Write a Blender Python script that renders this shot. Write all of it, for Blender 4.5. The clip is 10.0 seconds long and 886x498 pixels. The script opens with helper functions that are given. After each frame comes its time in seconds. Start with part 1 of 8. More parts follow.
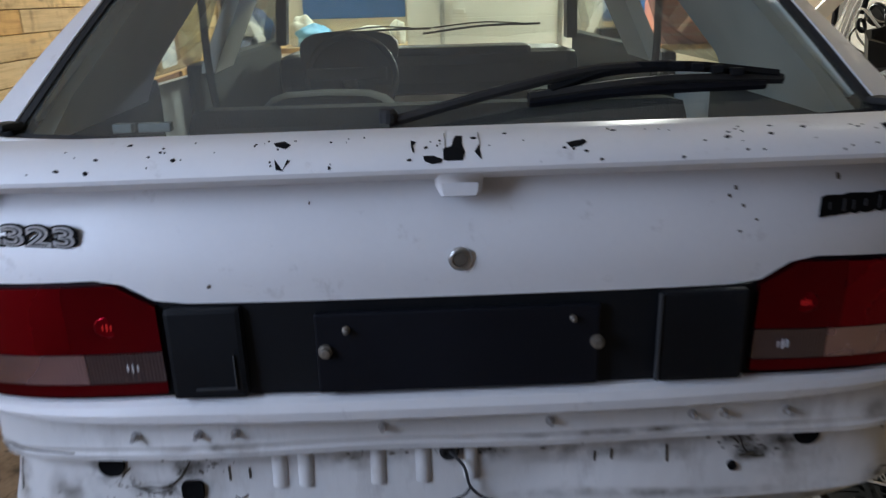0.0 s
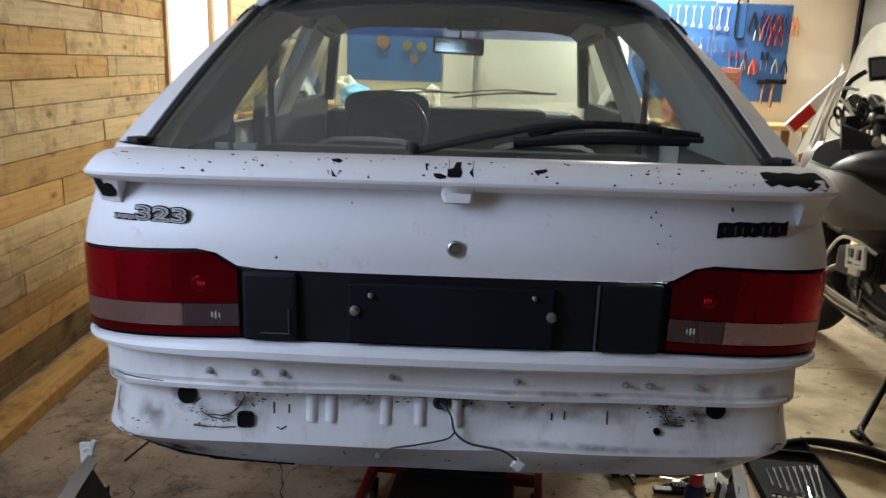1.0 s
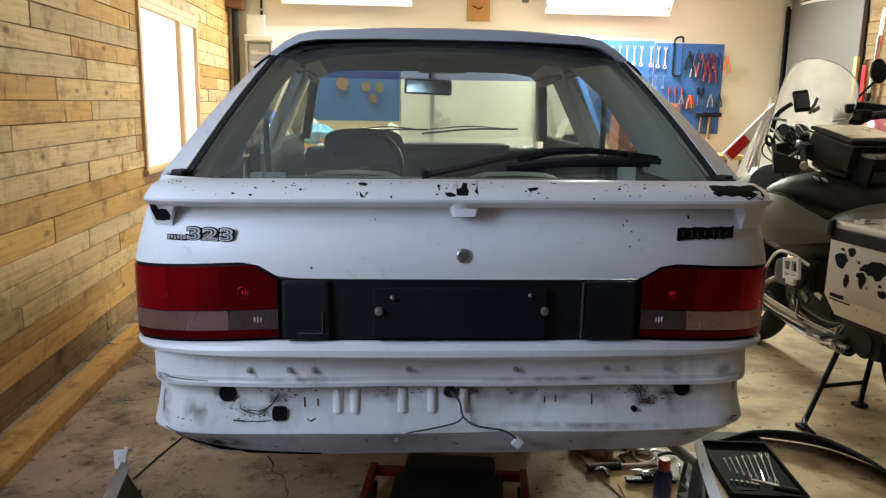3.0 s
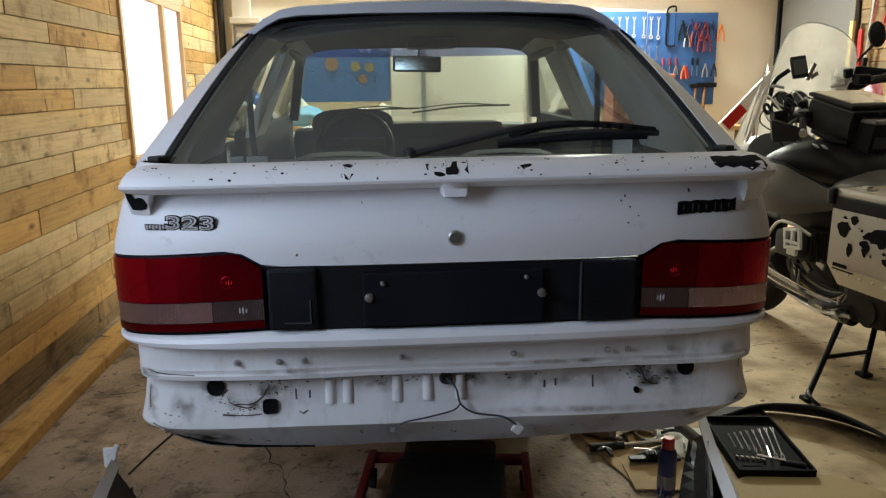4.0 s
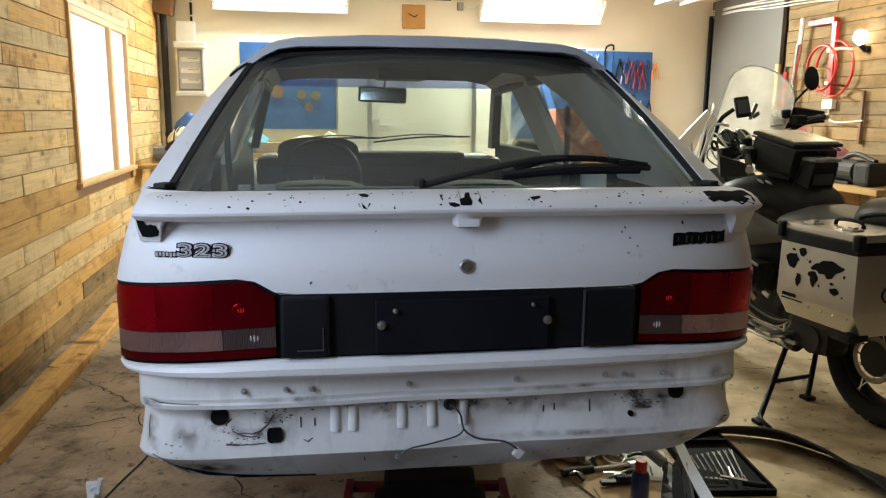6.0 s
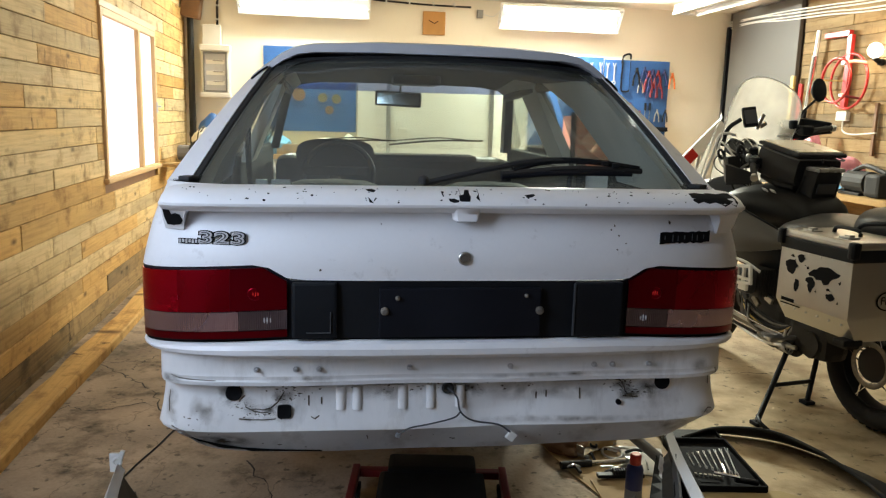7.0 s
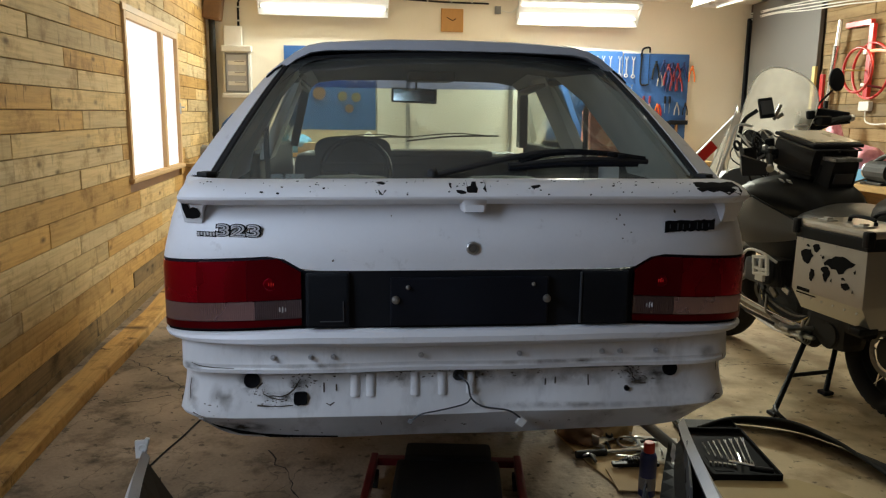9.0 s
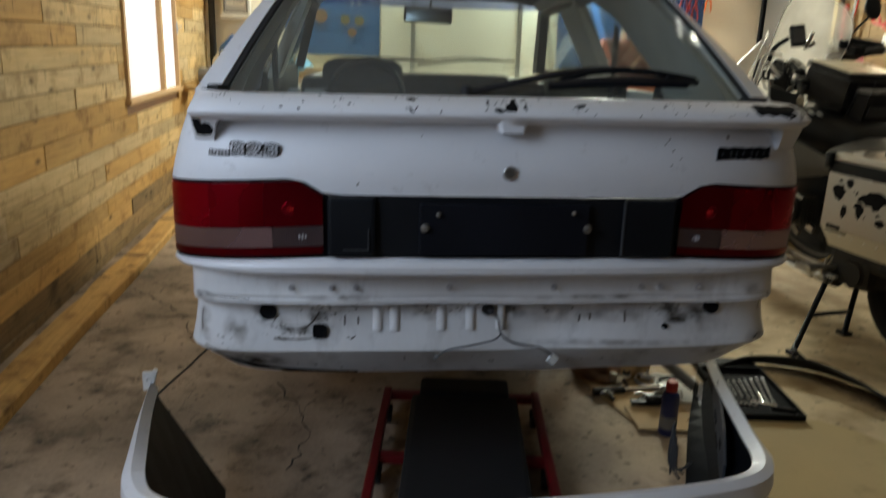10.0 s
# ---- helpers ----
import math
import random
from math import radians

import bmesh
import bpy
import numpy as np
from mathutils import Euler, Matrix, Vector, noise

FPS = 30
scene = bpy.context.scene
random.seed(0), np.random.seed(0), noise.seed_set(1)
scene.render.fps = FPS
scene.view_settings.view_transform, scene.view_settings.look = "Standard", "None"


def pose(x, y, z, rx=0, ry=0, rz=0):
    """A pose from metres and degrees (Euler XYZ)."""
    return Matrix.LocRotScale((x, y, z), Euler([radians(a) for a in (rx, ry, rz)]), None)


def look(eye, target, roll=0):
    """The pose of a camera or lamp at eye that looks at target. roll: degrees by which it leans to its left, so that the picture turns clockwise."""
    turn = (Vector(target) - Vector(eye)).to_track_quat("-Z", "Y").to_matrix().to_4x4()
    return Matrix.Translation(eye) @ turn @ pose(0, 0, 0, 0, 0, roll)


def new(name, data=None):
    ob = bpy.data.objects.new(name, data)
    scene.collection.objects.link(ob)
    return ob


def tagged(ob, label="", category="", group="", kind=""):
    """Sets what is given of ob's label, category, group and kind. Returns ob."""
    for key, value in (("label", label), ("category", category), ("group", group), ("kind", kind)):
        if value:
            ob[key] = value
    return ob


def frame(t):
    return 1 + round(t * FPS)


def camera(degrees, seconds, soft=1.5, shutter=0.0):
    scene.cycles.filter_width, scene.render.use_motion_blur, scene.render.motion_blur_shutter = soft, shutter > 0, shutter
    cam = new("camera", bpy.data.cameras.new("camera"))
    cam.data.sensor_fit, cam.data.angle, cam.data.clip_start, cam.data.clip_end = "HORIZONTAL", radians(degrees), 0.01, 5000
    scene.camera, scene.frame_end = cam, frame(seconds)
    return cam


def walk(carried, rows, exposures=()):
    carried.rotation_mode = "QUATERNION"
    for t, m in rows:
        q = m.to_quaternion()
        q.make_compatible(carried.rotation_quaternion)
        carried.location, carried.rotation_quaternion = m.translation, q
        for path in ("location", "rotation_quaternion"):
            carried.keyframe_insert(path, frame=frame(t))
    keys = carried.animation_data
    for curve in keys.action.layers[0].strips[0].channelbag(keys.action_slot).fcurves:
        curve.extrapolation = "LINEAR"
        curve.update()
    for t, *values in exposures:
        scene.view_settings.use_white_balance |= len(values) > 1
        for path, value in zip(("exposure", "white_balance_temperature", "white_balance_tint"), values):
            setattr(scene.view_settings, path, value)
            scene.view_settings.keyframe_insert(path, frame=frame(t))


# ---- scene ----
cam = camera(60.8, 10.0, 1.2, 0.6)
PATH = [
    (0, (0.006, -0.003, 1.488), (0.105, 1.89, 0.85), -1.5),
    (0.5, (0.065, -0.233, 1.49), (0.081, 1.673, 0.883), -1.0),
    (1, (0.031, -0.457, 1.492), (0.067, 1.485, 1.014), 1.9),
    (1.5, (-0.056, -0.669, 1.484), (0.031, 1.281, 1.051), 1.2),
    (2, (-0.099, -0.753, 1.487), (0.054, 1.202, 1.092), 0.5),
    (2.2, (-0.111, -0.757, 1.483), (0.05, 1.2, 1.104), 1.5),
    (3.3, (-0.115, -0.739, 1.492), (0.043, 1.219, 1.114), 0.5),
    (3.5, (-0.113, -0.732, 1.495), (0.029, 1.225, 1.107), -0.0),
    (4, (-0.094, -0.672, 1.478), (0.078, 1.273, 1.048), -0.8),
    (4.5, (-0.083, -0.568, 1.474), (0.052, 1.377, 1.027), -0.5),
    (5, (-0.109, -0.488, 1.471), (0.006, 1.453, 1.005), 0.8),
    (5.5, (-0.242, -0.586, 1.488), (0.07, 1.355, 1.12), -0.5),
    (5.7, (-0.291, -0.635, 1.488), (0.074, 1.299, 1.131), 0.4),
    (6.8, (-0.288, -0.803, 1.487), (0.041, 1.138, 1.134), 1.6),
    (7, (-0.27, -0.838, 1.482), (0.043, 1.107, 1.139), 1.6),
    (7.5, (-0.242, -0.902, 1.479), (0.024, 1.051, 1.142), 1.9),
    (8, (-0.24, -0.919, 1.48), (0.008, 1.04, 1.159), 1.0),
    (8.5, (-0.237, -0.918, 1.478), (0.015, 1.038, 1.146), 0.5),
    (9, (-0.24, -0.901, 1.474), (0.011, 1.052, 1.123), 0.7),
    (9.5, (-0.252, -0.849, 1.467), (0.009, 1.098, 1.091), 0.7),
    (9.8, (-0.281, -0.796, 1.449), (-0.002, 1.134, 1.002), 1.8),
    (9.9, (-0.297, -0.772, 1.421), (-0.027, 1.153, 0.949), 1.8),
    (10, (-0.312, -0.746, 1.423), (-0.05, 1.167, 0.902), 1.8),
]
walk(cam, [(t, look(eye, target, roll)) for t, eye, target, roll in PATH],
     exposures=[(0.0, -0.05, 5850, 13), (0.5, -0.05, 5950, 12), (1.0, 0.14, 5950, 11), (1.5, 0.22, 5950, 10), (2.0, 0.31, 5850, 11), (3.5, 0.02, 6100, 10), (4.0, -0.12, 6150, 9), (4.5, -0.2, 6150, 9), (5.0, -0.15, 6150, 9), (5.5, 0.02, 6200, 8), (7.0, 0.24, 6200, 8), (7.5, 0.16, 6200, 8), (8.0, -0.10, 6200, 8), (8.5, -0.30, 6250, 8), (9.0, -0.39, 6250, 8), (9.5, -0.48, 6250, 8), (10.0, -0.45, 6250, 7)])

# ---- light ----
world = bpy.data.worlds.new("world")
scene.world = world
world.use_nodes = True
wt = world.node_tree
sky = wt.nodes.new("ShaderNodeTexSky")
sky.sky_type, sky.sun_disc, sky.sun_elevation, sky.sun_rotation = "NISHITA", False, radians(35), radians(200)
wt.links.new(sky.outputs[0], wt.nodes["Background"].inputs[0])
wt.nodes["Background"].inputs[1].default_value = 0.12
scene.view_settings.exposure = 0.0


def area(name, m, sx, sy, watts, color):
    d = bpy.data.lights.new(name, "AREA")
    d.shape, d.size, d.size_y, d.energy, d.color = "RECTANGLE", sx, sy, watts, color
    ob = new(name, d)
    ob.matrix_world = m
    return ob


# ---- materials ----
def mat(name, base, rough=0.5, metal=0.0, vary=0.15, scale=8.0, fine=60.0, bump=0.0, coat=0.0, dark=None, cover=0.0, dscale=3.0,
        rand=0.0, stretch=(1, 1, 1), spec=0.5, thresh=0.12):
    """A surface with colour variation at two sizes, optional stains (dark, cover), relief and a random tint per object."""
    m = bpy.data.materials.new(name)
    m.use_nodes = True
    n, l = m.node_tree.nodes, m.node_tree.links
    p = n["Principled BSDF"]
    p.inputs["Metallic"].default_value = metal
    p.inputs["Coat Weight"].default_value = coat
    p.inputs["Coat Roughness"].default_value = 0.08
    p.inputs["Specular IOR Level"].default_value = spec
    tc, mp, oi = n.new("ShaderNodeTexCoord"), n.new("ShaderNodeMapping"), n.new("ShaderNodeObjectInfo")
    mp.inputs["Scale"].default_value = stretch
    add = n.new("ShaderNodeVectorMath")
    add.operation = "ADD"
    mul = n.new("ShaderNodeMath")
    mul.operation = "MULTIPLY"
    mul.inputs[1].default_value = 37.0
    l.new(oi.outputs["Random"], mul.inputs[0])
    l.new(tc.outputs["Object"], mp.inputs[0])
    l.new(mp.outputs[0], add.inputs[0])
    l.new(mul.outputs[0], add.inputs[1])
    big, small = n.new("ShaderNodeTexNoise"), n.new("ShaderNodeTexNoise")
    big.inputs["Scale"].default_value, small.inputs["Scale"].default_value = scale, fine
    big.inputs["Detail"].default_value, small.inputs["Detail"].default_value = 6, 4
    for t in (big, small):
        l.new(add.outputs[0], t.inputs["Vector"])
    mix = n.new("ShaderNodeMix")
    mix.data_type, mix.blend_type = "RGBA", "MIX"
    lo = [max(0, c * (1 - vary)) for c in base]
    hi = [min(1, c * (1 + vary)) for c in base]
    mix.inputs["A"].default_value, mix.inputs["B"].default_value = (*lo, 1), (*hi, 1)
    avg = n.new("ShaderNodeMath")
    avg.operation = "ADD"
    half = n.new("ShaderNodeMath")
    half.operation = "MULTIPLY_ADD"
    half.inputs[1].default_value, half.inputs[2].default_value = 0.4, 0.0
    l.new(small.outputs["Fac"], half.inputs[0])
    wide = n.new("ShaderNodeMapRange")
    wide.inputs["From Min"].default_value, wide.inputs["From Max"].default_value = 0.3, 0.7
    wide.inputs["To Max"].default_value = 0.8
    l.new(big.outputs["Fac"], wide.inputs["Value"])
    l.new(wide.outputs[0], avg.inputs[0])
    l.new(half.outputs[0], avg.inputs[1])
    l.new(avg.outputs[0], mix.inputs["Factor"])
    col = mix.outputs["Result"]
    if rand:
        hsv = n.new("ShaderNodeHueSaturation")
        mr = n.new("ShaderNodeMapRange")
        mr.inputs["To Min"].default_value, mr.inputs["To Max"].default_value = 1 - rand, 1 + rand
        l.new(oi.outputs["Random"], mr.inputs["Value"])
        l.new(mr.outputs[0], hsv.inputs["Value"])
        l.new(col, hsv.inputs["Color"])
        col = hsv.outputs["Color"]
    if dark:
        st = n.new("ShaderNodeTexNoise")
        st.inputs["Scale"].default_value, st.inputs["Detail"].default_value, st.inputs["Roughness"].default_value = dscale, 8, 0.65
        l.new(add.outputs[0], st.inputs["Vector"])
        ramp = n.new("ShaderNodeMapRange")
        ramp.inputs["From Min"].default_value, ramp.inputs["From Max"].default_value = 0.62 - cover * 0.3, 0.62 - cover * 0.3 + thresh
        l.new(st.outputs["Fac"], ramp.inputs["Value"])
        m2 = n.new("ShaderNodeMix")
        m2.data_type = "RGBA"
        l.new(ramp.outputs[0], m2.inputs["Factor"])
        l.new(col, m2.inputs["A"])
        m2.inputs["B"].default_value = (*dark, 1)
        col = m2.outputs["Result"]
    l.new(col, p.inputs["Base Color"])
    rr = n.new("ShaderNodeMapRange")
    rr.inputs["To Min"].default_value, rr.inputs["To Max"].default_value = max(0.02, rough - 0.12), min(1, rough + 0.12)
    l.new(big.outputs["Fac"], rr.inputs["Value"])
    l.new(rr.outputs[0], p.inputs["Roughness"])
    if bump:
        b = n.new("ShaderNodeBump")
        b.inputs["Strength"].default_value, b.inputs["Distance"].default_value = min(1, bump), 0.01
        l.new(small.outputs["Fac"], b.inputs["Height"])
        l.new(b.outputs[0], p.inputs["Normal"])
    return m


def glow(name, color, strength):
    m = bpy.data.materials.new(name)
    m.use_nodes = True
    p = m.node_tree.nodes["Principled BSDF"]
    p.inputs["Base Color"].default_value = (0.9, 0.9, 0.9, 1)
    p.inputs["Emission Color"].default_value = (*color, 1)
    p.inputs["Emission Strength"].default_value = strength
    return m


def clear(name, color=(1, 1, 1), rough=0.02, film=0.0, haze=(0.5, 0.5, 0.5), milky=False):
    """Thin glass: straight-through with a reflecting face, and a film of dust."""
    m = bpy.data.materials.new(name)
    m.use_nodes = True
    n, l = m.node_tree.nodes, m.node_tree.links
    n.remove(n["Principled BSDF"])
    tr, gl, mx, lw, pw, fr = n.new("ShaderNodeBsdfTransparent"), n.new("ShaderNodeBsdfGlossy"), n.new("ShaderNodeMixShader"), n.new("ShaderNodeLayerWeight"), n.new("ShaderNodeMath"), n.new("ShaderNodeMath")
    tr.inputs[0].default_value = (*color, 1)
    gl.inputs["Roughness"].default_value = rough
    lw.inputs[0].default_value = 0.5
    pw.operation, pw.inputs[1].default_value = "POWER", 5.0
    fr.operation, fr.inputs[1].default_value, fr.inputs[2].default_value = "MULTIPLY_ADD", 0.91, 0.085
    l.new(lw.outputs["Facing"], pw.inputs[0])
    l.new(pw.outputs[0], fr.inputs[0])
    l.new(fr.outputs[0], mx.inputs[0])
    l.new(tr.outputs[0], mx.inputs[1])
    l.new(gl.outputs[0], mx.inputs[2])
    last = mx
    if film:
        df, m2, nz, tc, mr = n.new("ShaderNodeBsdfDiffuse"), n.new("ShaderNodeMixShader"), n.new("ShaderNodeTexNoise"), n.new("ShaderNodeTexCoord"), n.new("ShaderNodeMapRange")
        df.inputs[0].default_value = (*haze, 1)
        nz.inputs["Scale"].default_value, nz.inputs["Detail"].default_value = 5, 8
        l.new(tc.outputs["Object"], nz.inputs["Vector"])
        mr.inputs["To Min"].default_value, mr.inputs["To Max"].default_value = film * 0.4, film * 1.6
        l.new(nz.outputs["Fac"], mr.inputs["Value"])
        l.new(mr.outputs[0], m2.inputs[0])
        l.new(mx.outputs[0], m2.inputs[1])
        if milky:
            tl, m3 = n.new("ShaderNodeBsdfTranslucent"), n.new("ShaderNodeMixShader")
            tl.inputs[0].default_value = (*haze, 1)
            m3.inputs[0].default_value = 0.65
            l.new(df.outputs[0], m3.inputs[1])
            l.new(tl.outputs[0], m3.inputs[2])
            df = m3
        l.new(df.outputs[0], m2.inputs[2])
        last = m2
    l.new(last.outputs[0], n["Material Output"].inputs[0])
    return m


def plank_mat(name, tones, stain, knot, knots=0.6):
    """Reclaimed pallet wood: long grain, a different tone per board, smeared stains, saw marks and knots."""
    m = bpy.data.materials.new(name)
    m.use_nodes = True
    n, l = m.node_tree.nodes, m.node_tree.links
    p = n["Principled BSDF"]
    p.inputs["Specular IOR Level"].default_value = 0.2
    oi, tc = n.new("ShaderNodeObjectInfo"), n.new("ShaderNodeTexCoord")

    def math(op, x, y=0.0, z=0.0):
        k = n.new("ShaderNodeMath")
        k.operation = op
        for i, v in enumerate((x, y, z)):
            if isinstance(v, (int, float)):
                k.inputs[i].default_value = v
            else:
                l.new(v, k.inputs[i])
        return k.outputs[0]

    def ramp(v, a, b, c=0.0, d=1.0):
        k = n.new("ShaderNodeMapRange")
        for i, w in zip((1, 2, 3, 4), (a, b, c, d)):
            k.inputs[i].default_value = w
        l.new(v, k.inputs[0])
        return k.outputs[0]

    def mixc(f, x, y):
        k = n.new("ShaderNodeMix")
        k.data_type = "RGBA"
        for key, v in (("Factor", f), ("A", x), ("B", y)):
            if isinstance(v, tuple):
                k.inputs[key].default_value = (*v, 1)
            elif isinstance(v, float):
                k.inputs[key].default_value = v
            else:
                l.new(v, k.inputs[key])
        return k.outputs["Result"]

    def coords(scale, seed):
        mp, ad = n.new("ShaderNodeMapping"), n.new("ShaderNodeVectorMath")
        mp.inputs["Scale"].default_value = scale
        l.new(tc.outputs["Object"], mp.inputs[0])
        l.new(mp.outputs[0], ad.inputs[0])
        l.new(math("MULTIPLY", oi.outputs["Random"], seed), ad.inputs[1])
        return ad.outputs[0]

    def nz(scale, seed, size, detail=6.0, rough=0.6):
        k = n.new("ShaderNodeTexNoise")
        k.inputs["Scale"].default_value, k.inputs["Detail"].default_value, k.inputs["Roughness"].default_value = size, detail, rough
        l.new(coords(scale, seed), k.inputs["Vector"])
        return k.outputs["Fac"]
    grain = nz((1, 0.05, 1), 37.0, 60.0)
    tone = nz((1, 0.25, 1), 53.0, 3.0)
    r2 = math("FRACT", math("MULTIPLY", oi.outputs["Random"], 7.13))
    col = mixc(r2, tones[0], tones[1])
    col = mixc(ramp(tone, 0.36, 0.66, 0.0, 0.8), col, tones[2])
    col = mixc(math("MULTIPLY", ramp(grain, 0.45, 0.72), 0.42), col, stain)
    # long grey weather streaks, upright saw marks, soft brown smears
    grey = nz((1, 0.12, 1), 61.0, 9.0, 7.0, 0.6)
    col = mixc(math("MULTIPLY", ramp(grey, 0.50, 0.70), 0.5), col, tuple(0.75 * c for c in tones[1]))
    saw = nz((1, 1.0, 0.08), 83.0, 26.0, 4.0, 0.6)
    col = mixc(math("MULTIPLY", ramp(saw, 0.55, 0.75), 0.22), col, stain)
    blotch = nz((1, 0.8, 1), 71.0, 6.0, 8.0, 0.65)
    col = mixc(math("MULTIPLY", ramp(blotch, 0.52, 0.68), 0.72), col, stain)
    drip = nz((1, 1.5, 0.45), 23.0, 9.0, 5.0, 0.6)
    gate = nz((1, 0.5, 1), 97.0, 1.6, 3.0, 0.5)
    col = mixc(math("MULTIPLY", math("MULTIPLY", ramp(drip, 0.60, 0.70), ramp(gate, 0.46, 0.56)), knots), col, knot)
    vo = n.new("ShaderNodeTexVoronoi")
    vo.inputs["Scale"].default_value = 1.0
    l.new(coords((1, 3.2, 7.0), 91.0), vo.inputs["Vector"])
    col = mixc(ramp(vo.outputs["Distance"], 0.04, 0.16, 0.8, 0.0), col, knot)
    hs = n.new("ShaderNodeHueSaturation")
    l.new(ramp(math("FRACT", math("MULTIPLY", oi.outputs["Random"], 13.7)), 0.0, 1.0, 0.78, 1.08), hs.inputs["Value"])
    l.new(col, hs.inputs["Color"])
    l.new(hs.outputs[0], p.inputs["Base Color"])
    p.inputs["Roughness"].default_value = 0.8
    bp = n.new("ShaderNodeBump")
    bp.inputs["Strength"].default_value, bp.inputs["Distance"].default_value = 0.5, 0.004
    l.new(grain, bp.inputs["Height"])
    l.new(bp.outputs[0], p.inputs["Normal"])
    return m


def floor_mat(name):
    """Old concrete: patchy grime, grit, a broken web of fine cracks, painted light."""
    m = mat(name, (0.36, 0.272, 0.19), 0.75, 0, 0.55, 2.2, 55, 0.4, dark=(0.06, 0.043, 0.027), cover=0.36, dscale=4.5, thresh=0.22, spec=0.3)
    n, l = m.node_tree.nodes, m.node_tree.links
    p = n["Principled BSDF"]
    src = p.inputs["Base Color"].links[0].from_socket
    tc, nz, vo, av, mp = n.new("ShaderNodeTexCoord"), n.new("ShaderNodeTexNoise"), n.new("ShaderNodeTexVoronoi"), n.new("ShaderNodeVectorMath"), n.new("ShaderNodeMapRange")
    nz.inputs["Scale"].default_value, nz.inputs["Detail"].default_value = 3.0, 8
    l.new(tc.outputs["Object"], nz.inputs["Vector"])
    av.operation = "MULTIPLY_ADD"
    av.inputs[1].default_value = (0.5, 0.5, 0.5)
    l.new(nz.outputs["Color"], av.inputs[0])
    l.new(tc.outputs["Object"], av.inputs[2])
    vo.feature = "DISTANCE_TO_EDGE"
    vo.inputs["Scale"].default_value = 2.6
    l.new(av.outputs[0], vo.inputs["Vector"])
    mp.inputs[1].default_value, mp.inputs[2].default_value, mp.inputs[3].default_value, mp.inputs[4].default_value = 0.002, 0.011, 0.45, 0.0
    l.new(vo.outputs["Distance"], mp.inputs[0])
    gate, mr, mu = n.new("ShaderNodeTexNoise"), n.new("ShaderNodeMapRange"), n.new("ShaderNodeMath")
    gate.inputs["Scale"].default_value = 1.3
    l.new(tc.outputs["Object"], gate.inputs["Vector"])
    mr.inputs[1].default_value, mr.inputs[2].default_value = 0.44, 0.56
    l.new(gate.outputs["Fac"], mr.inputs[0])
    mu.operation = "MULTIPLY"
    l.new(mp.outputs[0], mu.inputs[0])
    l.new(mr.outputs[0], mu.inputs[1])
    mx = n.new("ShaderNodeMix")
    mx.data_type = "RGBA"
    mx.inputs["B"].default_value = (0.035, 0.028, 0.02, 1)
    l.new(mu.outputs[0], mx.inputs["Factor"])
    l.new(src, mx.inputs["A"])
    # paler dusty concrete on the right, with the light pool painted in
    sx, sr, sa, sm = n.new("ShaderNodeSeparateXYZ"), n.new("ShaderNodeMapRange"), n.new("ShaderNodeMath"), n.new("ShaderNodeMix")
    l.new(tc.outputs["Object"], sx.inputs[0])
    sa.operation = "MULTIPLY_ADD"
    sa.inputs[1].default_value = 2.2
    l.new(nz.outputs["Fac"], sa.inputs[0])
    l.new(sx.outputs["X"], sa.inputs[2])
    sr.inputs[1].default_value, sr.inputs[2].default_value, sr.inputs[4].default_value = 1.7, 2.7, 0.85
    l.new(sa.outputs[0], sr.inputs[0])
    # kept dark below y 1.0 to darken what the right lens reflects
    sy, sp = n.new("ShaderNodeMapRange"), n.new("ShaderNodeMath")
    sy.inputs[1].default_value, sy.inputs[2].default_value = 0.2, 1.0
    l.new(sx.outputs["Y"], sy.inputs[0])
    # faded past y 2.7: shade round the motorcycle put into the colour
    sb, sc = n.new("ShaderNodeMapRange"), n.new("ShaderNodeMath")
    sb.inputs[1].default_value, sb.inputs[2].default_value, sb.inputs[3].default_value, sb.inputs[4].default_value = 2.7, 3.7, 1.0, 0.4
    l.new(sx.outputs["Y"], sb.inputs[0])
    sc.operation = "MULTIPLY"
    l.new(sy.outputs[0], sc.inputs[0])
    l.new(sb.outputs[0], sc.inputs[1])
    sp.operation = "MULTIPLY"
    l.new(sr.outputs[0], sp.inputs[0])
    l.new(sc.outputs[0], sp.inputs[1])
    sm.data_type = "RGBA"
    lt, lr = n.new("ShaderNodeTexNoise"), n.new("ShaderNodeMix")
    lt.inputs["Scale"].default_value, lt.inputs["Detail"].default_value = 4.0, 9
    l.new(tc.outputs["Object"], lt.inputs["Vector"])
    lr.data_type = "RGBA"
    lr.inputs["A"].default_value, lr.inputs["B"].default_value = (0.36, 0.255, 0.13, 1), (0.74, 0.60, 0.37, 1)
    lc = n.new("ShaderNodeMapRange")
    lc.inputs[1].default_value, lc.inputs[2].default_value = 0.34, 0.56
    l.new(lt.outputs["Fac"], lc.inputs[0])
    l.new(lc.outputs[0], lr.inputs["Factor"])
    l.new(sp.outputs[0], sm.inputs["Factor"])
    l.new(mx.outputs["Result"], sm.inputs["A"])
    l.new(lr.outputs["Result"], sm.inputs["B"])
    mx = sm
    # specks of grit
    gr, gm, gx = n.new("ShaderNodeTexNoise"), n.new("ShaderNodeMapRange"), n.new("ShaderNodeMix")
    gr.inputs["Scale"].default_value, gr.inputs["Detail"].default_value = 17, 6
    l.new(tc.outputs["Object"], gr.inputs["Vector"])
    gm.inputs[1].default_value, gm.inputs[2].default_value, gm.inputs[4].default_value = 0.61, 0.68, 0.72
    l.new(gr.outputs["Fac"], gm.inputs[0])
    gx.data_type = "RGBA"
    gx.inputs["B"].default_value = (0.06, 0.047, 0.032, 1)
